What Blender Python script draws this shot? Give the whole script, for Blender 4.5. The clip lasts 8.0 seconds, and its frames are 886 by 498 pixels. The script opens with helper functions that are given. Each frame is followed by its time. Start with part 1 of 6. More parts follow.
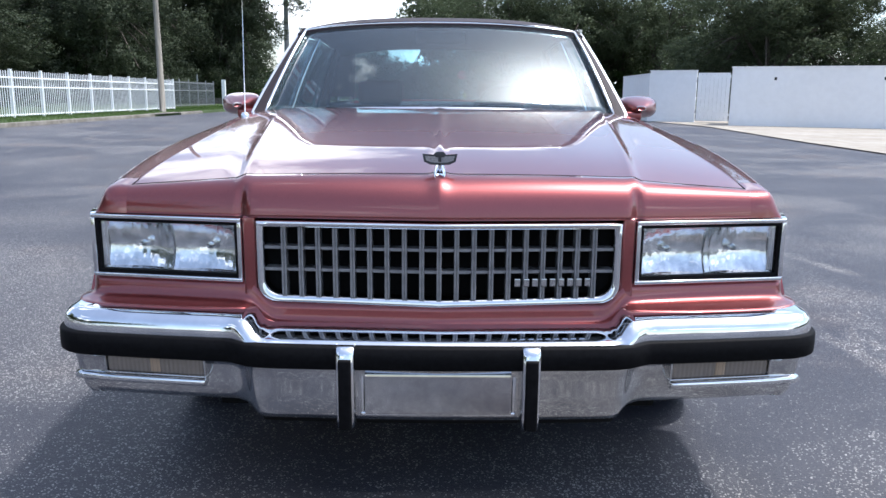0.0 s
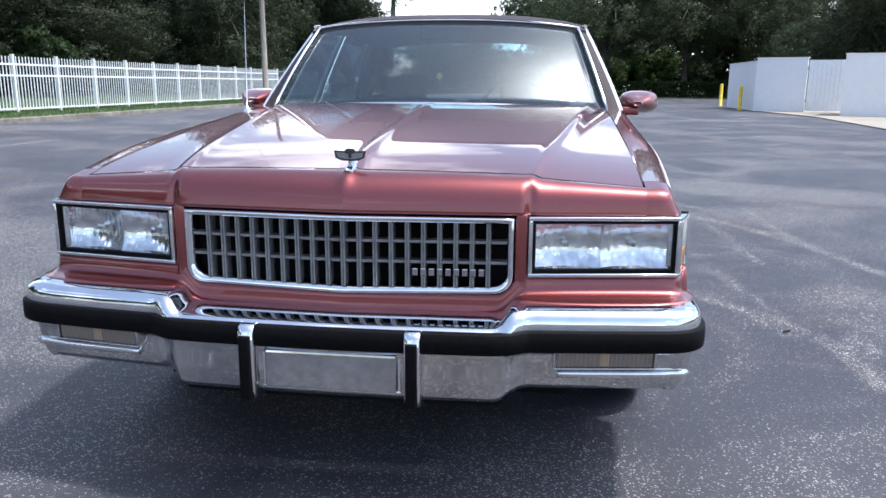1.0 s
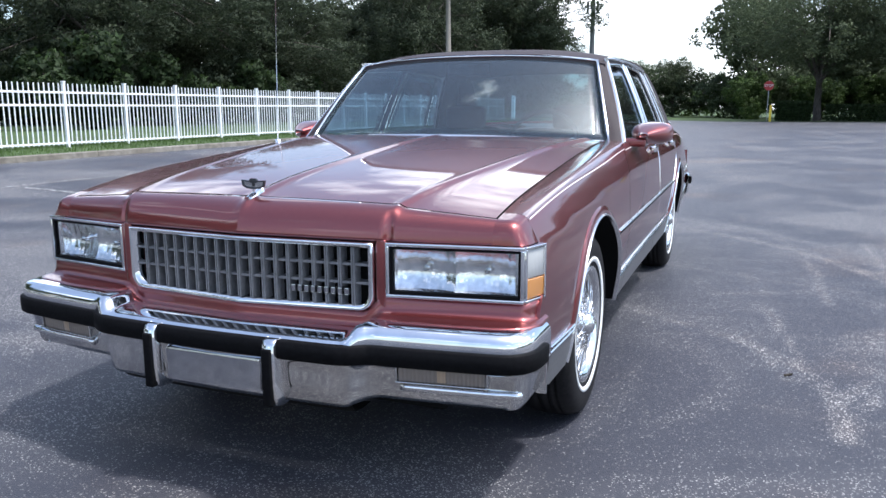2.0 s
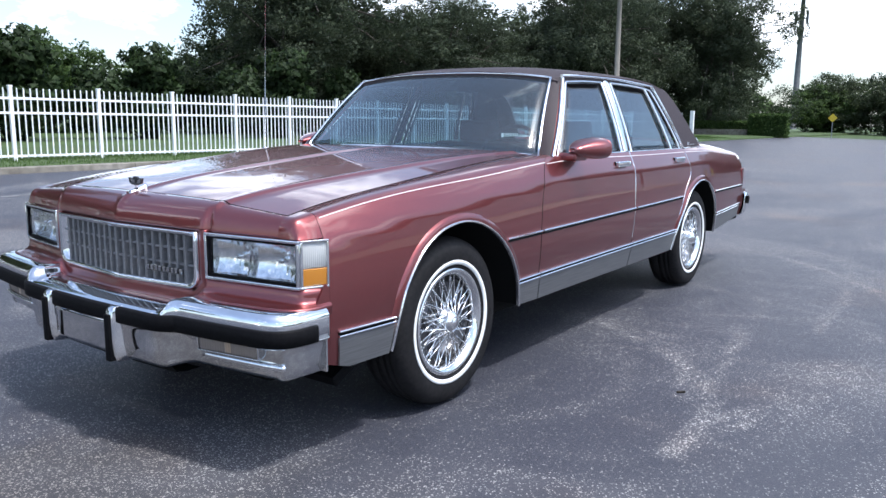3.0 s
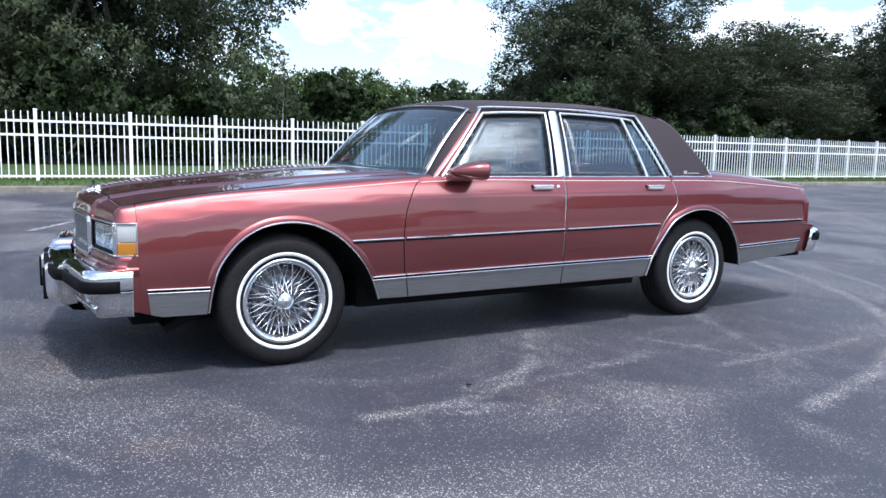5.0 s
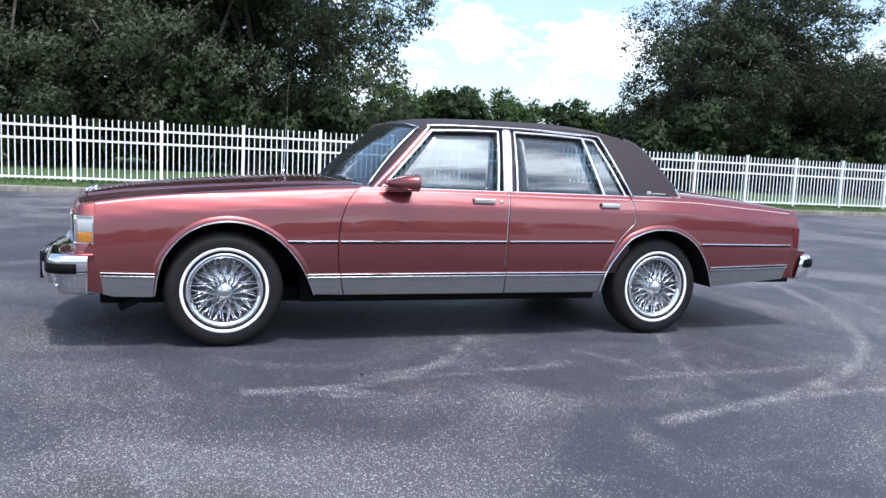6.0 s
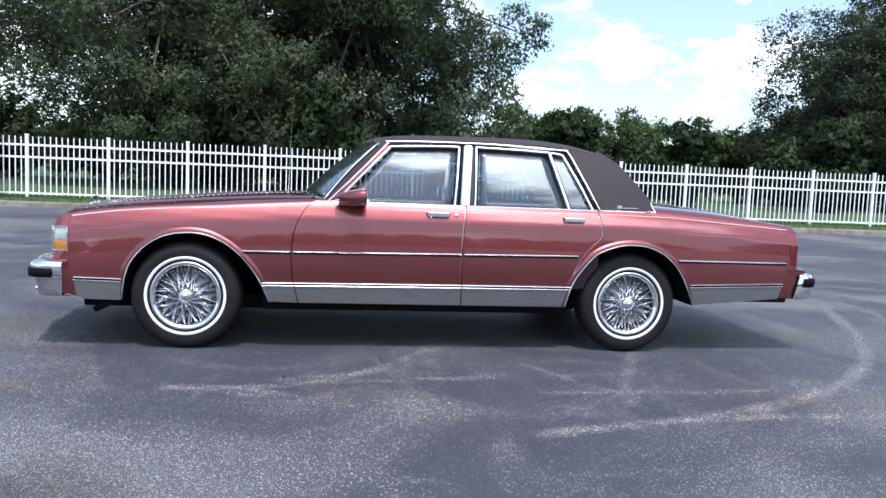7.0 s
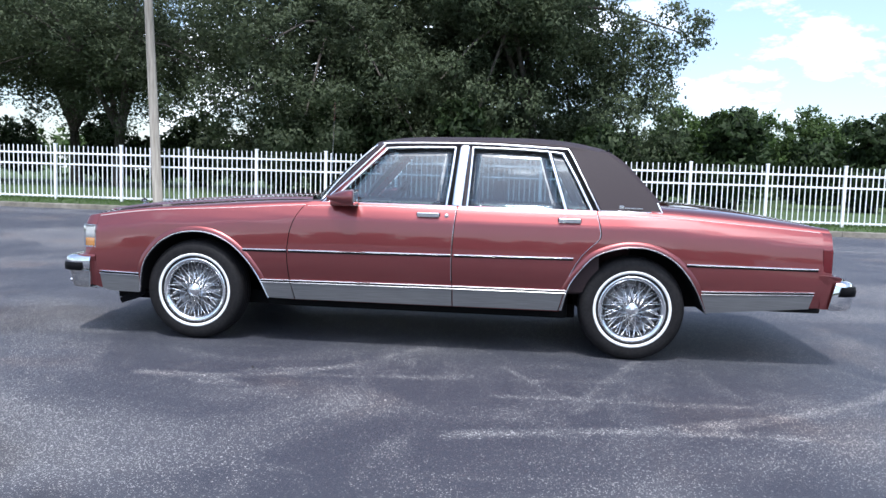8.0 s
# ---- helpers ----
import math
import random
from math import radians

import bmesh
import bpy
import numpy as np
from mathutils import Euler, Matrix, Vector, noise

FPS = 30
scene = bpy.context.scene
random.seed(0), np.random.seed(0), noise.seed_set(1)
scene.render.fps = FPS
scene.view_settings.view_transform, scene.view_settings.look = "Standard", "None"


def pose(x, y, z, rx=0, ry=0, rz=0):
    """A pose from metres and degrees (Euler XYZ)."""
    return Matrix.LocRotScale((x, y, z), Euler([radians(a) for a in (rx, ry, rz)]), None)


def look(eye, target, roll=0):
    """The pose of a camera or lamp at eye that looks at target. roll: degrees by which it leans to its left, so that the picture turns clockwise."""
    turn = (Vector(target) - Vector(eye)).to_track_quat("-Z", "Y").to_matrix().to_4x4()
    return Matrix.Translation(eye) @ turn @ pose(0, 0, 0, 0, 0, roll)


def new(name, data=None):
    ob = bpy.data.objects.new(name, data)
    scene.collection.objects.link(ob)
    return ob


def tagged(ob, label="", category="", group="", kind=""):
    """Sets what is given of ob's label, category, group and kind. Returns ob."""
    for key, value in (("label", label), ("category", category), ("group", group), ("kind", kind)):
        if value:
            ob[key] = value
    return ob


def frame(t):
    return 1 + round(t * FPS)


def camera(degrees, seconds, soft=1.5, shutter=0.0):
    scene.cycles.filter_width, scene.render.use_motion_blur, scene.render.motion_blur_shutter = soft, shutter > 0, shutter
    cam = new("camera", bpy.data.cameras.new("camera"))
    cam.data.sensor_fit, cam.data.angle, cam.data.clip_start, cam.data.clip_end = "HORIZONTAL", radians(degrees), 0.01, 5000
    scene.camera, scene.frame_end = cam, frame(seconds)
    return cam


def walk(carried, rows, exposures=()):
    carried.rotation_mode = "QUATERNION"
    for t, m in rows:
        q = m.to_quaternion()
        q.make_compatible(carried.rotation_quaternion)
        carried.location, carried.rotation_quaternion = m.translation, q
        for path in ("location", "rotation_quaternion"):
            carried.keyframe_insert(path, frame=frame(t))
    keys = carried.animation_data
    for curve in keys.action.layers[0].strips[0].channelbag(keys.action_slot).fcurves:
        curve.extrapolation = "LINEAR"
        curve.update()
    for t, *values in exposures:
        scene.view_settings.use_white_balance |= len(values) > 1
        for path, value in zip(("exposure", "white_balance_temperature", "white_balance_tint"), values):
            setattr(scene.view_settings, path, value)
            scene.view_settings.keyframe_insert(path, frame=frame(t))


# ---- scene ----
from mathutils import geometry

cam = camera(59.9, 8.0, 1.5)
PATH = [
    (0, (-0.002, -2.698, 1.041), (0.01, -0.736, 0.65), 0.5),
    (0.5, (0.16, -2.734, 1.049), (0.125, -0.775, 0.646), 0.3),
    (1, (0.513, -2.803, 1.078), (0.26, -0.864, 0.656), 0.4),
    (1.5, (0.97, -2.805, 1.116), (0.453, -0.914, 0.723), 0.3),
    (1.7, (1.139, -2.804, 1.115), (0.535, -0.935, 0.737), 0.0),
    (2.8, (2.388, -2.527, 1.137), (1.296, -0.885, 0.801), 0.6),
    (3, (2.63, -2.451, 1.123), (1.469, -0.856, 0.794), 0.6),
    (3.5, (3.197, -2.235, 1.136), (1.853, -0.789, 0.818), 0.6),
    (4, (3.721, -1.934, 1.146), (2.227, -0.64, 0.842), 0.9),
    (4.5, (4.239, -1.594, 1.139), (2.617, -0.457, 0.862), 1.5),
    (4.7, (4.389, -1.45, 1.122), (2.725, -0.373, 0.851), 1.4),
    (5.8, (5.358, -0.47, 1.133), (3.505, 0.243, 0.896), 2.2),
    (6, (5.492, -0.245, 1.145), (3.613, 0.4, 0.915), 2.8),
    (6.5, (5.762, 0.31, 1.153), (3.831, 0.79, 0.948), 3.1),
    (7, (5.893, 0.91, 1.149), (3.923, 1.196, 0.96), 2.4),
    (7.5, (5.962, 1.527, 1.146), (3.972, 1.587, 0.963), 1.9),
    (8, (5.929, 2.156, 1.143), (3.946, 1.976, 0.958), 1.8),
]
walk(cam, [(t, look(eye, target, roll)) for t, eye, target, roll in PATH], [(0.0, 0.75, 6120.0, 10.0), (1.5, 0.75, 6080.0, 10.0), (4.0, 0.70, 5960.0, 10.0), (8.0, 0.69, 5950.0, 10.0)])

# ---- world and sun ----
SUN_DIR = Vector((0.39, 0.02, 0.92)).normalized()
world = bpy.data.worlds.new("sky")
scene.world = world
world.use_nodes = True
wn, wl = world.node_tree.nodes, world.node_tree.links
wn.clear()
w_out = wn.new("ShaderNodeOutputWorld")
w_bg = wn.new("ShaderNodeBackground")
w_sky = wn.new("ShaderNodeTexSky")
w_sky.sky_type = "NISHITA"
w_sky.sun_disc = False
w_sky.sun_elevation = math.asin(SUN_DIR.z)
w_sky.sun_rotation = math.atan2(SUN_DIR.x, SUN_DIR.y)
w_sky.dust_density = 1.6
w_co = wn.new("ShaderNodeTexCoord")
w_map = wn.new("ShaderNodeMapping")
w_map.inputs["Scale"].default_value = (1.0, 1.0, 2.4)
w_map.inputs["Location"].default_value = (3.39, 2.79, 2.46)
w_noise = wn.new("ShaderNodeTexNoise")
w_noise.inputs["Scale"].default_value = 2.6
w_noise.inputs["Detail"].default_value = 8.0
w_noise.inputs["Roughness"].default_value = 0.60
w_ramp = wn.new("ShaderNodeValToRGB")
w_ramp.color_ramp.elements[0].position = 0.49
w_ramp.color_ramp.elements[1].position = 0.63
# a thin veil of high haze between the clouds
w_ramp.color_ramp.elements[0].color = (0.05, 0.05, 0.05, 1)
w_mix = wn.new("ShaderNodeMix")
w_mix.data_type = "RGBA"
wl.new(w_co.outputs["Generated"], w_map.inputs["Vector"])
wl.new(w_map.outputs["Vector"], w_noise.inputs["Vector"])
# fewer clouds overhead than towards the horizon, as flat cumulus fields look
w_sep = wn.new("ShaderNodeSeparateXYZ")
w_up = wn.new("ShaderNodeMapRange")
w_up.inputs["From Min"].default_value, w_up.inputs["From Max"].default_value = 0.18, 0.88
w_up.inputs["To Min"].default_value, w_up.inputs["To Max"].default_value = 0.033, 0.165
w_sub = wn.new("ShaderNodeMath")
w_sub.operation = "SUBTRACT"
wl.new(w_co.outputs["Generated"], w_sep.inputs[0])
wl.new(w_sep.outputs["Z"], w_up.inputs["Value"])
wl.new(w_noise.outputs["Fac"], w_sub.inputs[0])
# banks of cloud: over the far end of the lot, and high on the sunny side
w_less = w_up.outputs["Result"]
for heading, inner, outer, amount in (((-0.30, 0.85, 0.42), 0.70, 0.97, 0.044), ((0.55, 0.55, 0.60), 0.85, 0.975, 0.095), ((0.617, 0.224, 0.755), 0.981, 0.997, 0.12)):
    w_bank = wn.new("ShaderNodeVectorMath")
    w_bank.operation = "DOT_PRODUCT"
    w_bank.inputs[1].default_value = Vector(heading).normalized()
    w_more = wn.new("ShaderNodeMapRange")
    w_more.interpolation_type = "SMOOTHSTEP"
    w_more.inputs["From Min"].default_value, w_more.inputs["From Max"].default_value = inner, outer
    w_more.inputs["To Min"].default_value, w_more.inputs["To Max"].default_value = 0.0, amount
    w_take = wn.new("ShaderNodeMath")
    w_take.operation = "SUBTRACT"
    wl.new(w_co.outputs["Generated"], w_bank.inputs[0])
    wl.new(w_bank.outputs["Value"], w_more.inputs["Value"])
    wl.new(w_less, w_take.inputs[0])
    wl.new(w_more.outputs["Result"], w_take.inputs[1])
    w_less = w_take.outputs["Value"]
wl.new(w_less, w_sub.inputs[1])
wl.new(w_sub.outputs["Value"], w_ramp.inputs["Fac"])
wl.new(w_ramp.outputs["Color"], w_mix.inputs["Factor"])
wl.new(w_sky.outputs["Color"], w_mix.inputs["A"])
# bright haze round the sun
w_dot = wn.new("ShaderNodeVectorMath")
w_dot.operation = "DOT_PRODUCT"
w_dot.inputs[1].default_value = SUN_DIR
w_pow = wn.new("ShaderNodeMath")
w_pow.operation = "POWER"
w_pow.use_clamp = True
w_pow.inputs[1].default_value = 45.0
w_glow = wn.new("ShaderNodeMix")
w_glow.data_type, w_glow.blend_type = "RGBA", "ADD"
w_glow.inputs["B"].default_value = (24.0, 23.7, 23.0, 1)
wl.new(w_co.outputs["Generated"], w_dot.inputs[0])
wl.new(w_dot.outputs["Value"], w_pow.inputs[0])
# clouds near the sun are lit through and shine more
w_thin = wn.new("ShaderNodeMath")
w_thin.operation = "POWER"
w_thin.use_clamp = True
w_thin.inputs[1].default_value = 7.0
w_cloud = wn.new("ShaderNodeMix")
w_cloud.data_type = "RGBA"
w_cloud.inputs["A"].default_value = (15.0, 15.1, 15.3, 1)
w_cloud.inputs["B"].default_value = (48.0, 48.0, 48.0, 1)
wl.new(w_dot.outputs["Value"], w_thin.inputs[0])
wl.new(w_thin.outputs["Value"], w_cloud.inputs["Factor"])
wl.new(w_cloud.outputs["Result"], w_mix.inputs["B"])
wl.new(w_pow.outputs["Value"], w_glow.inputs["Factor"])
wl.new(w_mix.outputs["Result"], w_glow.inputs["A"])
wl.new(w_glow.outputs["Result"], w_bg.inputs["Color"])
wl.new(w_bg.outputs["Background"], w_out.inputs["Surface"])
w_bg.inputs["Strength"].default_value = 0.15
sun_data = bpy.data.lights.new("sun", "SUN")
sun_data.energy = 2.7
sun_data.angle = radians(4.0)
sun_data.color = (1.0, 0.955, 0.89)
sun = new("sun", sun_data)
sun.matrix_world = look((0, 0, 40), Vector((0, 0, 40)) - SUN_DIR)


# ---- materials ----
def material(name, color, rough=0.5, metal=0.0, **extra):
    """A principled material; extra sets further inputs by name with spaces as underscores."""
    m = bpy.data.materials.new(name)
    m.use_nodes = True
    b = m.node_tree.nodes["Principled BSDF"]
    b.inputs["Base Color"].default_value = (*color, 1)
    b.inputs["Roughness"].default_value = rough
    b.inputs["Metallic"].default_value = metal
    for k, v in extra.items():
        b.inputs[k.replace("_", " ")].default_value = v
    return m


def grain(m, scale, low, high, bump=0.0, detail=5.0, rough=None, second=None, stretch=(1, 1, 1), mid=(0.35, 0.65), dist=0.004):
    """Noise between two base colours, a second and coarser noise that darkens, and relief."""
    nt = m.node_tree
    b = nt.nodes["Principled BSDF"]
    co = nt.nodes.new("ShaderNodeTexCoord")
    mp = nt.nodes.new("ShaderNodeMapping")
    mp.inputs["Scale"].default_value = stretch
    nt.links.new(co.outputs["Object"], mp.inputs["Vector"])
    n = nt.nodes.new("ShaderNodeTexNoise")
    n.inputs["Scale"].default_value = scale
    n.inputs["Detail"].default_value = detail
    nt.links.new(mp.outputs["Vector"], n.inputs["Vector"])
    r = nt.nodes.new("ShaderNodeValToRGB")
    r.color_ramp.elements[0].position, r.color_ramp.elements[1].position = mid
    r.color_ramp.elements[0].color = (*low, 1)
    r.color_ramp.elements[1].color = (*high, 1)
    nt.links.new(n.outputs["Fac"], r.inputs["Fac"])
    out = r.outputs["Color"]
    if second:
        n2 = nt.nodes.new("ShaderNodeTexNoise")
        n2.inputs["Scale"].default_value = second[0]
        n2.inputs["Detail"].default_value = 4
        nt.links.new(mp.outputs["Vector"], n2.inputs["Vector"])
        r2 = nt.nodes.new("ShaderNodeValToRGB")
        r2.color_ramp.elements[0].position, r2.color_ramp.elements[1].position = 0.38, 0.64
        r2.color_ramp.elements[0].color = (*second[1], 1)
        r2.color_ramp.elements[1].color = (1, 1, 1, 1)
        nt.links.new(n2.outputs["Fac"], r2.inputs["Fac"])
        mx = nt.nodes.new("ShaderNodeMix")
        mx.data_type, mx.blend_type = "RGBA", "MULTIPLY"
        mx.inputs["Factor"].default_value = 1
        nt.links.new(out, mx.inputs["A"])
        nt.links.new(r2.outputs["Color"], mx.inputs["B"])
        out = mx.outputs["Result"]
    nt.links.new(out, b.inputs["Base Color"])
    if rough:
        rr = nt.nodes.new("ShaderNodeMapRange")
        rr.inputs["To Min"].default_value, rr.inputs["To Max"].default_value = rough
        nt.links.new(n.outputs["Fac"], rr.inputs["Value"])
        nt.links.new(rr.outputs["Result"], b.inputs["Roughness"])
    if bump:
        bp = nt.nodes.new("ShaderNodeBump")
        bp.inputs["Strength"].default_value = bump
        bp.inputs["Distance"].default_value = dist
        nt.links.new(n.outputs["Fac"], bp.inputs["Height"])
        nt.links.new(bp.outputs["Normal"], b.inputs["Normal"])
    return m


def clear_glass(name, tint, ior, rough=0.0, ribs=0.0, film=0.0):
    """Thin glass: light passes straight through with a tint, and the surface mirrors by its Fresnel gloss."""
    m = bpy.data.materials.new(name)
    m.use_nodes = True
    nt = m.node_tree
    nt.nodes.clear()
    out = nt.nodes.new("ShaderNodeOutputMaterial")
    t = nt.nodes.new("ShaderNodeBsdfTransparent")
    t.inputs["Color"].default_value = (*tint, 1)
    g = nt.nodes.new("ShaderNodeBsdfGlossy")
    g.inputs["Roughness"].default_value = rough
    lw = nt.nodes.new("ShaderNodeLayerWeight")
    lw.inputs["Blend"].default_value = 0.5
    pw = nt.nodes.new("ShaderNodeMath")
    pw.operation = "POWER"
    pw.inputs[1].default_value = 4.0
    nt.links.new(lw.outputs["Facing"], pw.inputs[0])
    fr = nt.nodes.new("ShaderNodeMapRange")
    fr.inputs["To Min"].default_value, fr.inputs["To Max"].default_value = ((ior - 1) / (ior + 1)) ** 2, 0.9
    nt.links.new(pw.outputs["Value"], fr.inputs["Value"])
    mx = nt.nodes.new("ShaderNodeMixShader")
    nt.links.new(fr.outputs["Result"], mx.inputs["Fac"])
    nt.links.new(t.outputs["BSDF"], mx.inputs[1])
    nt.links.new(g.outputs["BSDF"], mx.inputs[2])
    nt.links.new(mx.outputs["Shader"], out.inputs["Surface"])
    if film:
        # a thin film of dust: a little diffuse haze and a wide soft gloss
        haze = nt.nodes.new("ShaderNodeBsdfDiffuse")
        haze.inputs["Color"].default_value = (0.72, 0.74, 0.76, 1)
        soft = nt.nodes.new("ShaderNodeBsdfGlossy")
        soft.inputs["Roughness"].default_value = 0.24
        dust = nt.nodes.new("ShaderNodeMixShader")
        dust.inputs["Fac"].default_value = 0.5
        nt.links.new(haze.outputs["BSDF"], dust.inputs[1])
        nt.links.new(soft.outputs["BSDF"], dust.inputs[2])
        co = nt.nodes.new("ShaderNodeTexCoord")
        n = nt.nodes.new("ShaderNodeTexNoise")
        n.inputs["Scale"].default_value = 5.0
        n.inputs["Detail"].default_value = 5.0
        nt.links.new(co.outputs["Object"], n.inputs["Vector"])
        r = nt.nodes.new("ShaderNodeMapRange")
        r.inputs["From Min"].default_value, r.inputs["From Max"].default_value = 0.3, 0.7
        r.inputs["To Min"].default_value, r.inputs["To Max"].default_value = film * 0.7, film * 1.3
        nt.links.new(n.outputs["Fac"], r.inputs["Value"])
        top = nt.nodes.new("ShaderNodeMixShader")
        nt.links.new(r.outputs["Result"], top.inputs["Fac"])
        nt.links.new(mx.outputs["Shader"], top.inputs[1])
        nt.links.new(dust.outputs["Shader"], top.inputs[2])
        nt.links.new(top.outputs["Shader"], out.inputs["Surface"])
    if ribs:
        co = nt.nodes.new("ShaderNodeTexCoord")
        w = nt.nodes.new("ShaderNodeTexWave")
        w.inputs["Scale"].default_value = ribs
        b = nt.nodes.new("ShaderNodeBump")
        b.inputs["Strength"].default_value = 0.5
        b.inputs["Distance"].default_value = 0.002
        nt.links.new(co.outputs["Object"], w.inputs["Vector"])
        nt.links.new(w.outputs["Fac"], b.inputs["Height"])
        nt.links.new(b.outputs["Normal"], g.inputs["Normal"])
    return m


M_PAINT = grain(material("rosewood_paint", (0.22, 0.055, 0.056), 0.36, 0.92, Coat_Weight=1.0, Coat_Roughness=0.02, Coat_IOR=1.56), 900, (0.194, 0.042, 0.042), (0.268, 0.063, 0.062), 0.0, 2.0, (0.32, 0.42))
M_CHROME = grain(material("chrome", (0.78, 0.79, 0.81), 0.07, 1.0), 14, (0.74, 0.75, 0.77), (0.84, 0.85, 0.87), 0.0, 3.0, (0.025, 0.07))
M_WHEEL = grain(material("wheel_chrome", (0.55, 0.56, 0.57), 0.12, 1.0), 14, (0.82, 0.83, 0.84), (0.90, 0.91, 0.92), 0.0, 3.0, (0.06, 0.14))
M_BARREL = grain(material("dark_rim_metal", (0.16, 0.16, 0.165), 0.3, 0.9), 20, (0.10, 0.10, 0.105), (0.18, 0.18, 0.19), 0.0, 4.0, (0.22, 0.34))
M_DULL = grain(material("dulled_chrome", (0.62, 0.63, 0.65), 0.15, 1.0), 9, (0.56, 0.57, 0.58), (0.68, 0.69, 0.70), 0.0, 5.0, (0.03, 0.09))
M_TRIM = grain(material("bright_trim", (0.88, 0.88, 0.89), 0.16, 1.0), 60, (0.86, 0.86, 0.87), (0.94, 0.94, 0.94), 0.0, 3.0, (0.12, 0.22))
M_CLAD = grain(material("brushed_aluminium", (0.62, 0.63, 0.64), 0.36, 0.8), 40, (0.25, 0.253, 0.256), (0.32, 0.323, 0.326), 0.0, 3.0, (0.28, 0.40), stretch=(1, 0.15, 6))
M_VINYL = grain(material("dark_vinyl", (0.026, 0.016, 0.019), 0.7, 0.0, Specular_IOR_Level=0.5), 420, (0.016, 0.009, 0.012), (0.028, 0.017, 0.021), 0.5, 3.0, dist=0.001)
M_RUBBER = grain(material("black_rubber", (0.005, 0.005, 0.006), 0.6, 0.0, Specular_IOR_Level=0.08), 90, (0.0035, 0.0035, 0.004), (0.006, 0.006, 0.007), 0.15, 3.0, dist=0.001)
M_TYRE = grain(material("tyre_rubber", (0.016, 0.016, 0.017), 0.65, 0.0, Specular_IOR_Level=0.2), 60, (0.009, 0.009, 0.010), (0.017, 0.016, 0.017), 0.2, 4.0, dist=0.001, second=(7, (0.75, 0.72, 0.70)))
M_WHITEWALL = grain(material("whitewall", (0.80, 0.80, 0.78), 0.45), 40, (0.74, 0.74, 0.72), (0.84, 0.84, 0.82))
M_BLACK = material("underbody_black", (0.006, 0.006, 0.006), 0.9, Specular_IOR_Level=0.15)
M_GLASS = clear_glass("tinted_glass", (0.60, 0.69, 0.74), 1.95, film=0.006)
M_SHIELD = clear_glass("windscreen_glass", (0.70, 0.82, 0.86), 1.8, film=0.016)
M_LENS = clear_glass("lamp_lens", (0.97, 0.98, 0.99), 1.5, 0.04, 30.0)
M_REFLECT = grain(material("lamp_reflector", (0.84, 0.85, 0.86), 0.12, 1.0), 30, (0.62, 0.63, 0.64), (0.86, 0.87, 0.88), 0.25, 3.0, (0.08, 0.20), dist=0.006)
M_BULB = material("dull_amber", (0.40, 0.29, 0.20), 0.3)
M_AMBER = material("amber_lens", (0.50, 0.20, 0.02), 0.2, 0.0, Transmission_Weight=0.2, IOR=1.45, Coat_Weight=0.5)
M_MARKER = material("clear_ribbed_lens", (0.74, 0.75, 0.74), 0.15, 0.0, Transmission_Weight=0.45, IOR=1.45)
M_PARK = material("smoked_ribbed_lens", (0.30, 0.25, 0.215), 0.2, 0.0, Transmission_Weight=0.2, IOR=1.45)
# near-black gloss for the hood crest's outline and wings
M_CREST_DARK = material("dark_crest", (0.03, 0.03, 0.034), 0.25)
M_TAIL = material("red_lens", (0.09, 0.005, 0.008), 0.25, 0.0, Coat_Weight=0.15)
M_GRILLE = grain(material("grille_silver", (0.36, 0.36, 0.37), 0.3, 0.35), 50, (0.20, 0.20, 0.21), (0.27, 0.27, 0.28))
M_SEAT = grain(material("maroon_velour", (0.04, 0.012, 0.014), 0.9), 120, (0.03, 0.009, 0.011), (0.05, 0.016, 0.018), 0.3, dist=0.002)
M_DASH = grain(material("maroon_dash", (0.026, 0.010, 0.011), 0.7), 200, (0.02, 0.008, 0.009), (0.034, 0.013, 0.014), 0.2, dist=0.001)
M_STRIPE = material("pale_pinstripe", (0.72, 0.62, 0.60), 0.4)
M_PLATE = grain(material("dull_plate", (0.30, 0.30, 0.31), 0.22, 1.0), 30, (0.50, 0.50, 0.51), (0.58, 0.58, 0.59), 0.0, 4.0, (0.03, 0.10))
M_WHITE = grain(material("white_fence_paint", (0.80, 0.81, 0.82), 0.4), 6, (0.82, 0.83, 0.84), (0.88, 0.89, 0.90))


# ---- mesh helpers ----
def link(name, verts, faces, mat, parent=None, label="", normals=None, smooth=True):
    me = bpy.data.meshes.new(name)
    me.from_pydata([tuple(v) for v in verts], [], faces)
    me.materials.append(mat)
    if smooth:
        me.polygons.foreach_set("use_smooth", [True] * len(me.polygons))
    if normals is not None:
        me.normals_split_custom_set_from_vertices([tuple(n) for n in normals])
    me.update()
    ob = new(name, me)
    if parent:
        ob.parent = parent
    if label:
        ob["label"] = label
    return ob


def both(name, verts, faces, mat, parent, label="", normals=None, smooth=True):
    """The part on the car's left and its mirror image on the right."""
    a = link(name, verts, faces, mat, parent, label, normals, smooth)
    mv = [(-v[0], v[1], v[2]) for v in verts]
    mf = [tuple(reversed(fc)) for fc in faces]
    mn = None if normals is None else [(-n[0], n[1], n[2]) for n in normals]
    return a, link(name, mv, mf, mat, parent, label, mn, smooth)


def part(name, bm, mat, parent=None, label="", smooth=False):
    me = bpy.data.meshes.new(name)
    bm.normal_update()
    bm.to_mesh(me)
    bm.free()
    me.materials.append(mat)
    if smooth:
        me.polygons.foreach_set("use_smooth", [True] * len(me.polygons))
    ob = new(name, me)
    if parent:
        ob.parent = parent
    if label:
        ob["label"] = label
    return ob


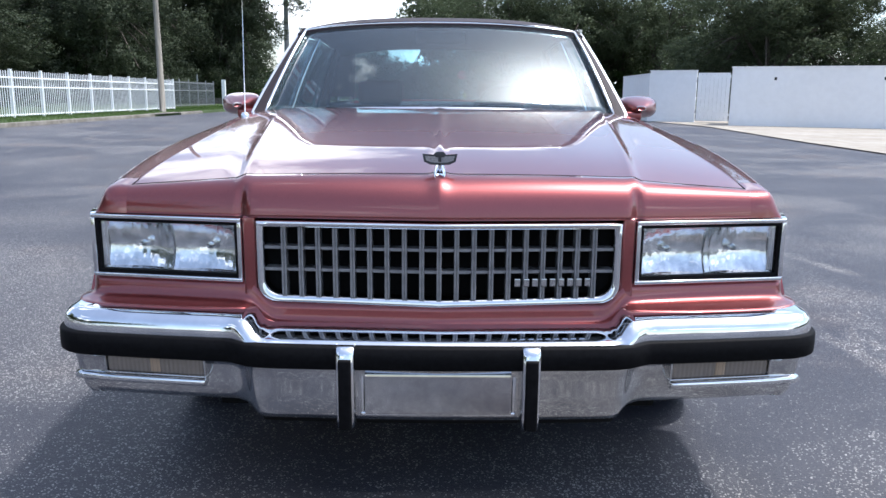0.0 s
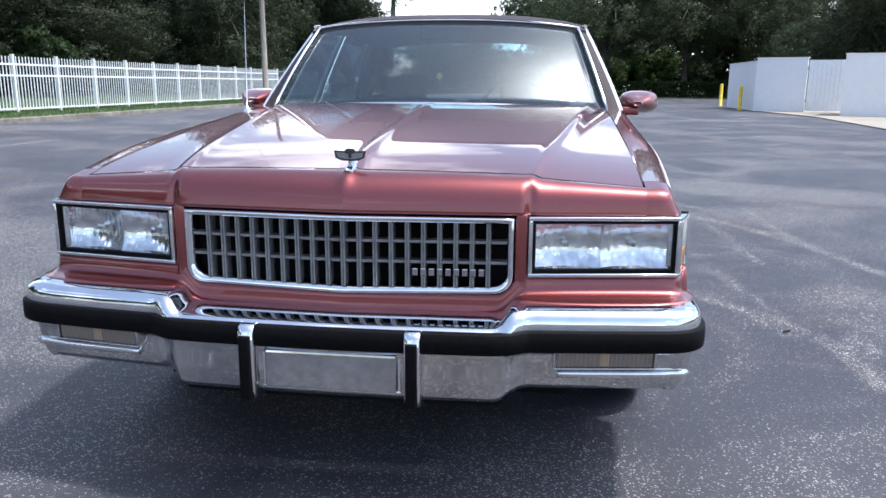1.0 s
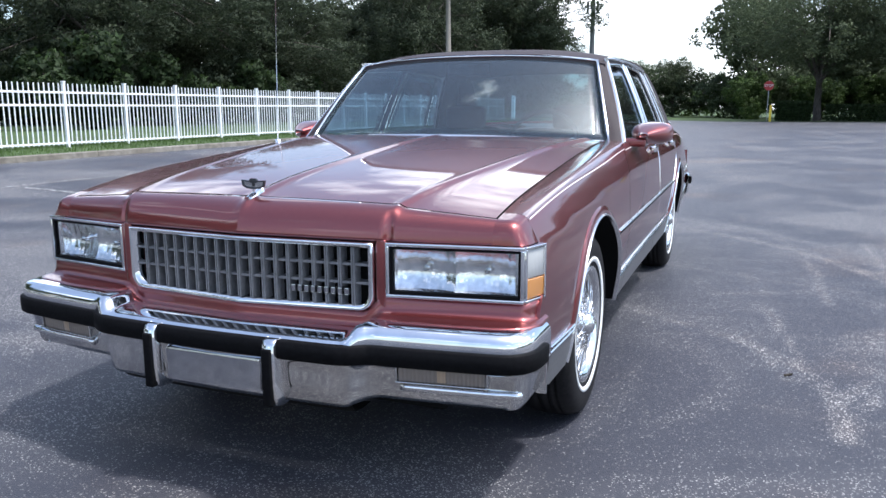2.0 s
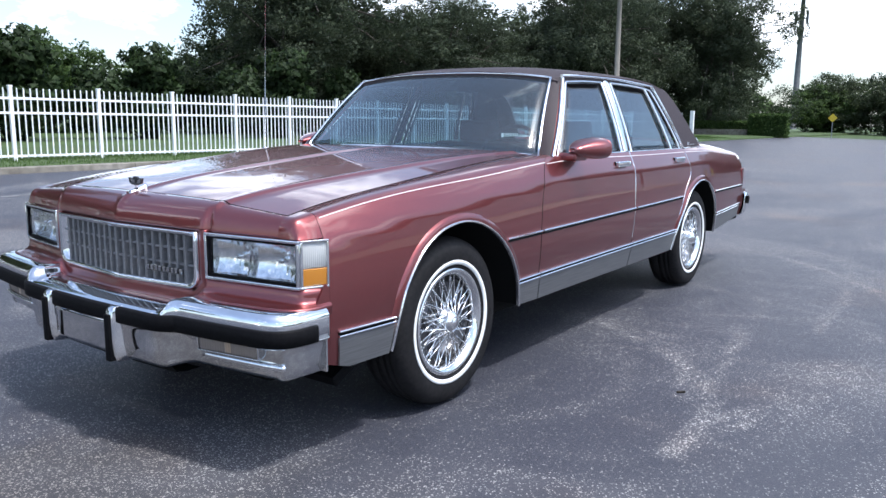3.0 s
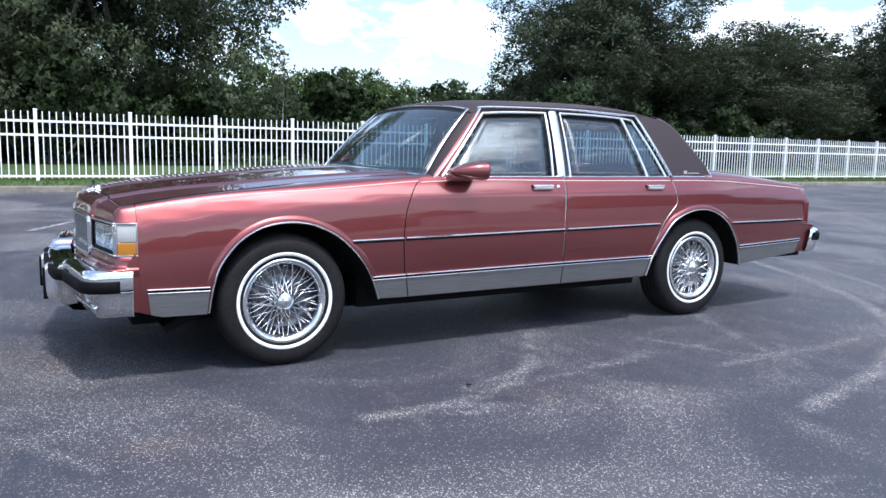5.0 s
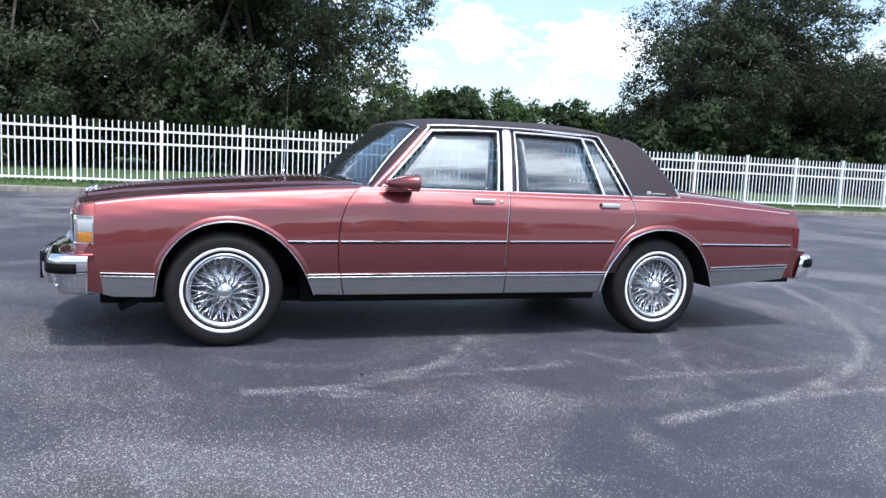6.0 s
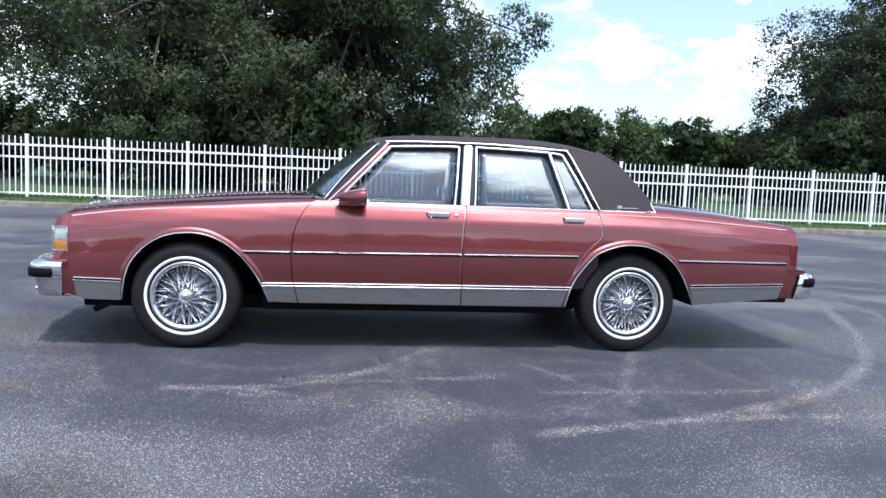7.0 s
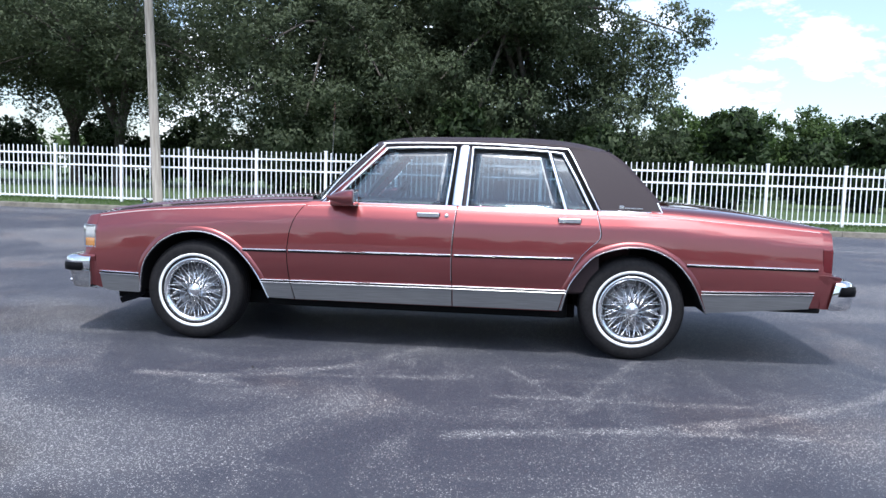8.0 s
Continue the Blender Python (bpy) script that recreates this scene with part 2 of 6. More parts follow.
def flip_x(ob, parent=None):
    """A mirrored twin of a part, across the car's middle."""
    me = ob.data.copy()
    me.transform(Matrix.Diagonal((-1, 1, 1, 1)))
    me.flip_normals()
    tw = new(ob.name.split(".")[0], me)
    tw.parent = parent or ob.parent
    if "label" in ob:
        tw["label"] = ob["label"]
    return tw


def box(x0, x1, y0, y1, z0, z1, bevel=0.0, m=None, bm=None, seg=2):
    out = bm or bmesh.new()
    b = bmesh.new()
    bmesh.ops.create_cube(b, size=1)
    bmesh.ops.transform(b, matrix=Matrix.Translation(((x0 + x1) / 2, (y0 + y1) / 2, (z0 + z1) / 2)) @ Matrix.Diagonal((abs(x1 - x0), abs(y1 - y0), abs(z1 - z0), 1)), verts=b.verts)
    if bevel:
        bmesh.ops.bevel(b, geom=b.edges[:], offset=bevel, segments=seg, affect="EDGES", profile=0.7)
    if m is not None:
        bmesh.ops.transform(b, matrix=m, verts=b.verts)
    me = bpy.data.meshes.new("tmp")
    b.to_mesh(me)
    b.free()
    out.from_mesh(me)
    bpy.data.meshes.remove(me)
    return out


def curve(points, n):
    """n points along a smooth curve through the given 2D or 3D points (Catmull-Rom, by length)."""
    p = np.array(points, float)
    d = np.concatenate([[0], np.cumsum(np.linalg.norm(np.diff(p, axis=0), axis=1))])
    ext = np.vstack([2 * p[0] - p[1], p, 2 * p[-1] - p[-2]])
    out = []
    for s in np.linspace(0, d[-1], n):
        i = min(max(int(np.searchsorted(d, s, side="right")) - 1, 0), len(p) - 2)
        t = (s - d[i]) / max(d[i + 1] - d[i], 1e-9)
        a, b, c, e = ext[i], ext[i + 1], ext[i + 2], ext[i + 3]
        out.append(0.5 * (2 * b + (c - a) * t + (2 * a - 5 * b + 4 * c - e) * t * t + (3 * b - a - 3 * c + e) * t ** 3))
    return [tuple(float(c) for c in q) for q in out]


class Spline:
    """A natural cubic through (t, value) pairs, straight beyond the ends."""

    def __init__(self, pairs):
        self.x, self.y = np.array(pairs, float).T
        n = len(self.x)
        h = np.diff(self.x)
        a, r = np.eye(n), np.zeros(n)
        for i in range(1, n - 1):
            a[i, i - 1:i + 2] = h[i - 1], 2 * (h[i - 1] + h[i]), h[i]
            r[i] = 6 * ((self.y[i + 1] - self.y[i]) / h[i] - (self.y[i] - self.y[i - 1]) / h[i - 1])
        self.m, self.h = np.linalg.solve(a, r), h

    def __call__(self, t):
        x, y, m, h = self.x, self.y, self.m, self.h
        if t <= x[0]:
            return float(y[0] + (t - x[0]) * ((y[1] - y[0]) / h[0] - h[0] * m[1] / 6))
        if t >= x[-1]:
            return float(y[-1] + (t - x[-1]) * ((y[-1] - y[-2]) / h[-1] + h[-1] * m[-2] / 6))
        i = min(int(np.searchsorted(x, t, side="right")) - 1, len(h) - 1)
        a, b = (x[i + 1] - t) / h[i], (t - x[i]) / h[i]
        return float(a * y[i] + b * y[i + 1] + ((a ** 3 - a) * m[i] + (b ** 3 - b) * m[i + 1]) * h[i] ** 2 / 6)


def smooth(a, b, t):
    t = min(max((t - a) / (b - a), 0.0), 1.0)
    return t * t * (3 - 2 * t)


def dense(outline, step):
    out = []
    for i, p in enumerate(outline):
        q = outline[(i + 1) % len(outline)]
        k = max(1, int(math.dist(p, q) / step))
        out += [(p[0] + (q[0] - p[0]) * j / k, p[1] + (q[1] - p[1]) * j / k) for j in range(k)]
    clean = [out[0]]
    for p in out[1:]:
        if math.dist(p, clean[-1]) > 0.0015 and math.dist(p, clean[0]) > 0.0012:
            clean.append(p)
    return clean


def sheet(outline, at, res=0.04, flange=0.015, out=(1, 0, 0)):
    """A curved panel: the flat outline, filled with triangles, lifted to at(u, v), with its rim turned in. Gives verts, faces, normals."""
    ring = dense(outline, res)
    a = np.array(ring)
    b = np.roll(a, -1, axis=0)
    inner = []
    lo, hi = a.min(0), a.max(0)
    for u in np.arange(lo[0] + res * 0.5, hi[0], res):
        for v in np.arange(lo[1] + res * 0.5, hi[1], res):
            cross = ((a[:, 1] > v) != (b[:, 1] > v)) & (u < (b[:, 0] - a[:, 0]) * (v - a[:, 1]) / np.where(b[:, 1] == a[:, 1], 1e-9, b[:, 1] - a[:, 1]) + a[:, 0])
            if cross.sum() % 2 and np.min(np.hypot(a[:, 0] - u, a[:, 1] - v)) > res * 0.5:
                inner.append((u, v))
    pts = [Vector(p) for p in ring + inner]
    n = len(ring)
    vs, _, fs, _, _, _ = geometry.delaunay_2d_cdt(pts, [(i, (i + 1) % n) for i in range(n)], [], 1, 1e-6)
    out = Vector(out)

    def normal(u, v):
        e = 0.002
        w = (Vector(at(u + e, v)) - Vector(at(u - e, v))).cross(Vector(at(u, v + e)) - Vector(at(u, v - e))).normalized()
        return w if w.dot(out) >= 0 else -w

    verts = [Vector(at(p.x, p.y)) for p in vs]
    norms = [normal(p.x, p.y) for p in vs]
    faces = []
    for fc in fs:
        fc = list(fc)
        g = (verts[fc[1]] - verts[fc[0]]).cross(verts[fc[2]] - verts[fc[0]])
        faces.append(tuple(fc if g.dot(norms[fc[0]]) >= 0 else reversed(fc)))
    if flange:
        base = len(verts)
        rim = []
        for p in ring:
            q, w = Vector(at(*p)), normal(*p)
            rim.append((q, q - w * flange, w))
        for i, (q, r, w) in enumerate(rim):
            side = (rim[(i + 1) % n][0] - rim[i - 1][0]).cross(w).normalized()
            verts += [q, r]
            norms += [side, side]
        area = sum(ring[i][0] * ring[(i + 1) % n][1] - ring[(i + 1) % n][0] * ring[i][1] for i in range(n))
        e = Vector(at(*ring[0]))
        for i in range(n):
            j = (i + 1) % n
            q = (base + 2 * i, base + 2 * j, base + 2 * j + 1, base + 2 * i + 1)
            faces.append(q)
        # the rim faces away from the panel's middle
        w0 = normal(*ring[0])
        flat_u, flat_v = Vector(at(ring[0][0] + 0.01, ring[0][1])) - e, Vector(at(ring[0][0], ring[0][1] + 0.01)) - e
        turn = 1 if (flat_u.cross(flat_v)).dot(w0) > 0 else -1
        if turn * area < 0:
            for i in range(n):
                norms[base + 2 * i] = -norms[base + 2 * i]
                norms[base + 2 * i + 1] = -norms[base + 2 * i + 1]
            faces[-n:] = [tuple(reversed(q)) for q in faces[-n:]]
        faces[-n:] = [tuple(reversed(q)) for q in faces[-n:]]
    sheet.flange_faces = n if flange else 0
    return verts, faces, norms


def dark_edge(ob, count):
    """Black seam: gap shade painted on a panel's turned-in edge, its last faces."""
    ob.data.materials.append(M_BLACK)
    total = len(ob.data.polygons)
    for p in ob.data.polygons[total - count:]:
        p.material_index = 1


def loft(rows, closed=False, caps=False, flip=False):
    """Quads between rows of points. closed: each row is a ring."""
    n = len(rows[0])
    verts = [tuple(p) for r in rows for p in r]
    faces = []
    for i in range(len(rows) - 1):
        for j in range(n if closed else n - 1):
            k = (j + 1) % n
            q = (i * n + j, i * n + k, (i + 1) * n + k, (i + 1) * n + j)
            faces.append(tuple(reversed(q)) if flip else q)
    if caps:
        a, b = tuple(range(n)), tuple((len(rows) - 1) * n + j for j in range(n))
        faces += [b, tuple(reversed(a))] if flip else [tuple(reversed(a)), b]
    return verts, faces


def tube(path, radius, sides=8, squash=(1, 1), closed=False):
    """A round bar along a path; radius may be one number or one per point."""
    p = [Vector(q) for q in path]
    n = len(p)
    rad = radius if isinstance(radius, (list, tuple)) else [radius] * n
    rows = []
    up = Vector((0, 0, 1))
    for i in range(n):
        d = (p[(i + 1) % n] - p[i - 1]) if closed else (p[min(i + 1, n - 1)] - p[max(i - 1, 0)])
        d.normalize()
        ref = up if abs(d.z) < 0.9 else Vector((0, 1, 0))
        s = d.cross(ref).normalized()
        t = s.cross(d).normalized()
        rows.append([p[i] + s * (math.cos(a) * rad[i] * squash[0]) + t * (math.sin(a) * rad[i] * squash[1]) for a in [2 * math.pi * k / sides for k in range(sides)]])
    if closed:
        rows.append(rows[0])
    return loft(rows, closed=True, caps=not closed, flip=True)


def lathe(profile, n=48):
    """Spins (radius, x) pairs about the x axis; x points out of the car."""
    rows = []
    for r, x in profile:
        rows.append([(x, r * math.cos(2 * math.pi * k / n), r * math.sin(2 * math.pi * k / n)) for k in range(n)])
    return loft(rows, closed=True)


def joined(pieces):
    verts, faces = [], []
    for v, fc in pieces:
        o = len(verts)
        verts += list(v)
        faces += [tuple(i + o for i in q) for q in fc]
    return verts, faces


# ---- the setting ----
FENCE_X, POST_STEP, POST_Y0 = -12.2, 1.70, -0.66


def lot_z(x):
    """The lot climbs gently towards the fence."""
    return -0.015 + 0.0183 * max(0.0, -max(x, -10.8) - 0.9)


def shelf_z(x):
    return 0.262 + 0.045 * smooth(-10.9, -12.2, x)


def asphalt_material():
    """Worn sealed asphalt: dark seal coat, pale stone showing where it has worn, streaks and scuffs."""
    m = material("worn_asphalt", (0.06, 0.06, 0.066), 0.75, Specular_IOR_Level=0.3)
    nt = m.node_tree
    N, L = nt.nodes, nt.links
    b = N["Principled BSDF"]
    co = N.new("ShaderNodeTexCoord")

    def noise_node(scale, detail, stretch=(1, 1, 1), turn=0.0, distort=0.0, rough=0.55):
        mp = N.new("ShaderNodeMapping")
        mp.inputs["Scale"].default_value = stretch
        mp.inputs["Rotation"].default_value = (0, 0, turn)
        n = N.new("ShaderNodeTexNoise")
        n.inputs["Scale"].default_value = scale
        n.inputs["Detail"].default_value = detail
        n.inputs["Roughness"].default_value = rough
        n.inputs["Distortion"].default_value = distort
        L.new(co.outputs["Object"], mp.inputs["Vector"])
        L.new(mp.outputs["Vector"], n.inputs["Vector"])
        return n.outputs["Fac"]

    def ramp(sock, a, b_, lo=0.0, hi=1.0):
        r = N.new("ShaderNodeMapRange")
        r.inputs["From Min"].default_value, r.inputs["From Max"].default_value = a, b_
        r.inputs["To Min"].default_value, r.inputs["To Max"].default_value = lo, hi
        r.interpolation_type = "SMOOTHSTEP"
        L.new(sock, r.inputs["Value"])
        return r.outputs["Result"]

    def calc(op, a, b_):
        c = N.new("ShaderNodeMath")
        c.operation = op
        for i, s in enumerate((a, b_)):
            if isinstance(s, (int, float)):
                c.inputs[i].default_value = s
            else:
                L.new(s, c.inputs[i])
        return c.outputs["Value"]

    big = ramp(noise_node(0.55, 6, distort=0.8), 0.40, 0.66)
    streak = ramp(noise_node(0.8, 7, (1, 2.6, 1), 0.5, 1.6), 0.46, 0.80)
    streak2 = ramp(noise_node(0.5, 8, (2.6, 0.8, 1), 0.25, 1.4), 0.48, 0.84)
    wear = calc("MAXIMUM", calc("MULTIPLY", big, 0.46), calc("MAXIMUM", calc("MULTIPLY", streak, 0.30), calc("MULTIPLY", streak2, 0.50)))
    # scuffs left by turning tyres, stored on the mesh
    at = N.new("ShaderNodeAttribute")
    at.attribute_name = "scuff"
    torn = ramp(noise_node(5.0, 7, (1, 1, 1), 0.3, 0.8, 0.65), 0.30, 0.58)
    wear = calc("MAXIMUM", wear, calc("MULTIPLY", at.outputs["Fac"], torn))
    vor = N.new("ShaderNodeTexVoronoi")
    vor.inputs["Scale"].default_value = 250
    L.new(co.outputs["Object"], vor.inputs["Vector"])
    sep = N.new("ShaderNodeSeparateColor")
    L.new(vor.outputs["Color"], sep.inputs[0])
    vor2 = N.new("ShaderNodeTexVoronoi")
    vor2.inputs["Scale"].default_value = 140
    L.new(co.outputs["Object"], vor2.inputs["Vector"])
    sep2 = N.new("ShaderNodeSeparateColor")
    L.new(vor2.outputs["Color"], sep2.inputs[0])
    thr = calc("SUBTRACT", 0.985, calc("MULTIPLY", wear, 0.25))
    stone = ramp(calc("SUBTRACT", sep.outputs[0], thr), -0.03, 0.05)
    thr2 = calc("SUBTRACT", 0.997, calc("MULTIPLY", wear, 0.05))
    stone2 = ramp(calc("SUBTRACT", sep2.outputs[0], thr2), -0.02, 0.03)
    stones = calc("MAXIMUM", stone, stone2)
    mix = N.new("ShaderNodeMix")
    mix.data_type = "RGBA"
    mix.inputs["A"].default_value = (0.038, 0.040, 0.0525, 1)
    mix.inputs["B"].default_value = (0.117, 0.115, 0.121, 1)
    L.new(wear, mix.inputs["Factor"])
    mix2 = N.new("ShaderNodeMix")
    mix2.data_type = "RGBA"
    mix2.inputs["B"].default_value = (0.37, 0.36, 0.35, 1)
    L.new(stones, mix2.inputs["Factor"])
    L.new(mix.outputs["Result"], mix2.inputs["A"])
    # rusty tint in patches and a coarse seal-coat blotch
    tint = N.new("ShaderNodeMix")
    tint.data_type, tint.blend_type = "RGBA", "MULTIPLY"
    tint.inputs["B"].default_value = (1.12, 1.0, 0.92, 1)
    L.new(ramp(noise_node(0.7, 3, turn=1.0), 0.52, 0.70), tint.inputs["Factor"])
    L.new(mix2.outputs["Result"], tint.inputs["A"])
    # old oil stains, stored on the mesh with a ragged edge; one also deepens the bumper's shadow
    oil = N.new("ShaderNodeAttribute")
    oil.attribute_name = "stain"
    ragged = ramp(calc("ADD", oil.outputs["Fac"], calc("MULTIPLY", noise_node(1.7, 7, distort=1.0), 1.9)), 1.15, 2.0)
    soak = N.new("ShaderNodeMix")
    soak.data_type, soak.blend_type = "RGBA", "MULTIPLY"
    soak.inputs["B"].default_value = (0.66, 0.63, 0.60, 1)
    L.new(ragged, soak.inputs["Factor"])
    L.new(tint.outputs["Result"], soak.inputs["A"])
    L.new(soak.outputs["Result"], b.inputs["Base Color"])
    rr = ramp(wear, 0.0, 1.0, 0.52, 0.85)
    L.new(rr, b.inputs["Roughness"])
    bp = N.new("ShaderNodeBump")
    bp.inputs["Strength"].default_value = 0.55
    bp.inputs["Distance"].default_value = 0.004
    L.new(vor.outputs["Distance"], bp.inputs["Height"])
    L.new(bp.outputs["Normal"], b.inputs["Normal"])
    return m


# tyre scuffs on the lot: half width, strength, then points in plan
SCUFFS = [
    (0.06, 0.9, (0.86, 1.55), (1.30, 1.27), (1.52, 1.05), (1.65, 0.85), (1.76, 0.55), (1.80, 0.30), (1.78, 0.07)),
    (0.03, 0.7, (1.60, 1.49), (1.70, 0.80), (1.78, 0.30), (1.75, 0.05)),
    (0.04, 0.8, (1.88, 0.38), (1.98, 0.69), (2.11, 1.06)),
    (0.035, 0.8, (1.80, 0.05), (1.80, 0.42), (1.95, 0.76)),
    (0.09, 0.9, (-1.2, 5.87), (-0.4, 5.5), (0.42, 5.08), (1.22, 4.5), (1.7, 4.0), (2.1, 3.36), (2.32, 2.85)),
    (0.07, 0.8, (-1.4, 6.2), (-0.72, 6.15), (0.24, 5.72), (1.3, 5.1), (1.79, 4.48), (2.2, 4.0)),
    (0.065, 1.0, (2.55, 1.9), (2.40, 2.5), (2.33, 3.0), (2.31, 3.6), (2.32, 4.4)),
    (0.05, 0.8, (1.60, 1.44), (1.58, 1.68), (1.50, 1.96)),
    (0.05, 0.6, (0.86, 3.01), (1.30, 2.80), (2.08, 2.50)),
    (0.05, 0.8, (1.63, 0.64), (1.54, 0.95), (1.42, 1.27)),
    (0.04, 0.6, (1.23, 2.13), (1.70, 2.38), (1.98, 2.60)),
    (0.04, 0.4, (0.98, 1.15), (1.62, 1.31), (2.19, 1.54)),
    (0.03, 1.0, (2.70, -0.48), (2.71, -0.40), (2.70, -0.30)),
    (0.06, 0.6, (1.33, 4.98), (1.69, 4.40), (1.85, 3.20), (1.87, 2.11)),
    (0.05, 0.7, (0.68, -1.57), (0.67, -1.45), (0.66, -1.36)),
]
M_ASPHALT = asphalt_material()
M_GRASS = grain(material("grass_ground", (0.07, 0.12, 0.03), 0.9), 9, (0.034, 0.064, 0.016), (0.074, 0.118, 0.033), 0.8, 8, second=(0.4, (0.70, 0.68, 0.6)), dist=0.03)
M_CONCRETE = grain(material("curb_concrete", (0.36, 0.34, 0.31), 0.85), 7, (0.15, 0.137, 0.118), (0.25, 0.232, 0.20), 0.3, 8, second=(1.2, (0.7, 0.68, 0.64)))
M_SLAB = grain(material("pale_concrete", (0.50, 0.46, 0.40), 0.85), 3, (0.29, 0.26, 0.22), (0.37, 0.335, 0.29), 0.2, 8, second=(0.6, (0.84, 0.82, 0.78)))
M_STUCCO = grain(material("white_stucco", (0.78, 0.79, 0.81), 0.8), 5, (0.78, 0.79, 0.81), (0.81, 0.82, 0.84), 0.1, 8, second=(0.35, (0.95, 0.945, 0.94)))
M_POLE = grain(material("weathered_pole", (0.22, 0.20, 0.17), 0.85), 5, (0.16, 0.145, 0.12), (0.27, 0.25, 0.215), 0.4, 8, stretch=(4, 4, 0.3))
M_STEEL = grain(material("galvanised_steel", (0.34, 0.35, 0.36), 0.5, 0.6), 20, (0.29, 0.30, 0.31), (0.38, 0.39, 0.40))
M_YELLOW = grain(material("yellow_paint", (0.75, 0.55, 0.03), 0.5), 8, (0.66, 0.47, 0.03), (0.80, 0.60, 0.05))
M_RED = grain(material("sign_red", (0.45, 0.03, 0.03), 0.5), 8, (0.38, 0.03, 0.03), (0.5, 0.04, 0.04))
M_LINE = grain(material("worn_line_paint", (0.42, 0.42, 0.42), 0.8), 18, (0.06, 0.06, 0.065), (0.30, 0.30, 0.30), 0.0, 6, mid=(0.42, 0.58))
M_BARK = grain(material("oak_bark", (0.07, 0.058, 0.046), 0.9), 6, (0.04, 0.033, 0.026), (0.10, 0.085, 0.07), 0.8, 8, stretch=(3, 3, 0.6), dist=0.03)


def leaf_material(name, dark, light):
    m = material(name, dark, 0.6, Specular_IOR_Level=0.2)
    nt = m.node_tree
    b = nt.nodes["Principled BSDF"]
    g = nt.nodes.new("ShaderNodeNewGeometry")
    o = nt.nodes.new("ShaderNodeObjectInfo")
    r = nt.nodes.new("ShaderNodeValToRGB")
    r.color_ramp.elements[0].color = (*dark, 1)
    r.color_ramp.elements[1].color = (*light, 1)
    mid = r.color_ramp.elements.new(0.7)
    mid.color = (*[a * 0.6 + c * 0.4 for a, c in zip(dark, light)], 1)
    nt.links.new(g.outputs["Random Per Island"], r.inputs["Fac"])
    hs = nt.nodes.new("ShaderNodeHueSaturation")
    mr = nt.nodes.new("ShaderNodeMapRange")
    mr.inputs["To Min"].default_value, mr.inputs["To Max"].default_value = 0.88, 1.12
    nt.links.new(o.outputs["Random"], mr.inputs["Value"])
    nt.links.new(mr.outputs["Result"], hs.inputs["Value"])
    nt.links.new(r.outputs["Color"], hs.inputs["Color"])
    nt.links.new(hs.outputs["Color"], b.inputs["Base Color"])
    tr = nt.nodes.new("ShaderNodeBsdfTranslucent")
    nt.links.new(hs.outputs["Color"], tr.inputs["Color"])
    mx = nt.nodes.new("ShaderNodeMixShader")
    mx.inputs["Fac"].default_value = 0.40
    nt.links.new(b.outputs["BSDF"], mx.inputs[1])
    nt.links.new(tr.outputs["BSDF"], mx.inputs[2])
    nt.links.new(mx.outputs["Shader"], nt.nodes["Material Output"].inputs["Surface"])
    return m


M_LEAF = leaf_material("oak_leaf", (0.056, 0.074, 0.040), (0.098, 0.125, 0.066))
# the oak leaf again with shade put into its colour, for less-lit crowns
M_LEAF_SHADE = leaf_material("live_oak_leaf", (0.038, 0.051, 0.030), (0.070, 0.090, 0.050))
M_LEAF2 = leaf_material("shrub_leaf", (0.036, 0.066, 0.018), (0.090, 0.140, 0.042))
M_LEAF3 = leaf_material("hedge_leaf", (0.018, 0.032, 0.012), (0.045, 0.075, 0.025))

# ground, lot, curb
xs = [-400, -120, -60, -30, -20, -14, -12.2, -11.6, -10.9, -10.86, 1, 60, 400]
ys = [-400, -100, -40, -10, 20, 50, 100, 400]
gz = [shelf_z(x) if x < -10.88 else lot_z(x) - 0.05 for x in xs]
v, fc = loft([[(x, y, z) for x, z in zip(xs, gz)] for y in ys])
tagged(link("ground", v, fc, M_GRASS, None, "", None, False), "mown green grass reaching the tree line", "ground", kind="structure")
xs = list(np.linspace(-10.80, -2.4, 8)) + list(np.linspace(-2.2, 4.8, 176)) + [6.0, 20.0, 60.0]
ys = [-60.0, -20.0, -4.0] + list(np.linspace(-2.8, 6.6, 236)) + [9.0, 20.0, 40.0, 63.0]
v, fc = loft([[(x, y, lot_z(x)) for x in xs] for y in ys])
gx, gy = np.meshgrid(np.array(xs), np.array(ys))
scuff = np.zeros(gx.shape)
sr = random.Random(17)
marks = list(SCUFFS)
for _ in range(70):
    # faint shorter arcs of older marks
    cx, cy, rad, a0, span = sr.uniform(-1.5, 4.5), sr.uniform(-2.4, 6.2), sr.uniform(1.2, 4.5), sr.uniform(0, 6.28), sr.uniform(0.15, 0.45)
    arc = [(cx + rad * (math.cos(a0 + span * k / 3) - math.cos(a0)), cy + rad * (math.sin(a0 + span * k / 3) - math.sin(a0))) for k in range(4)]
    marks.append((sr.uniform(0.025, 0.05), sr.uniform(0.2, 0.55), *arc))
for half_w, force, *pts in marks:
    pts = curve(pts, 24)
    dist = np.full(gx.shape, 9.0)
    for (ax, ay), (bx, by) in zip(pts[:-1], pts[1:]):
        ll = (bx - ax) ** 2 + (by - ay) ** 2 + 1e-9
        t = np.clip(((gx - ax) * (bx - ax) + (gy - ay) * (by - ay)) / ll, 0, 1)
        dist = np.minimum(dist, np.hypot(gx - ax - t * (bx - ax), gy - ay - t * (by - ay)))
    scuff = np.maximum(scuff, 0.75 * force * np.clip((1.05 * half_w - dist) / (0.9 * half_w), 0, 1))
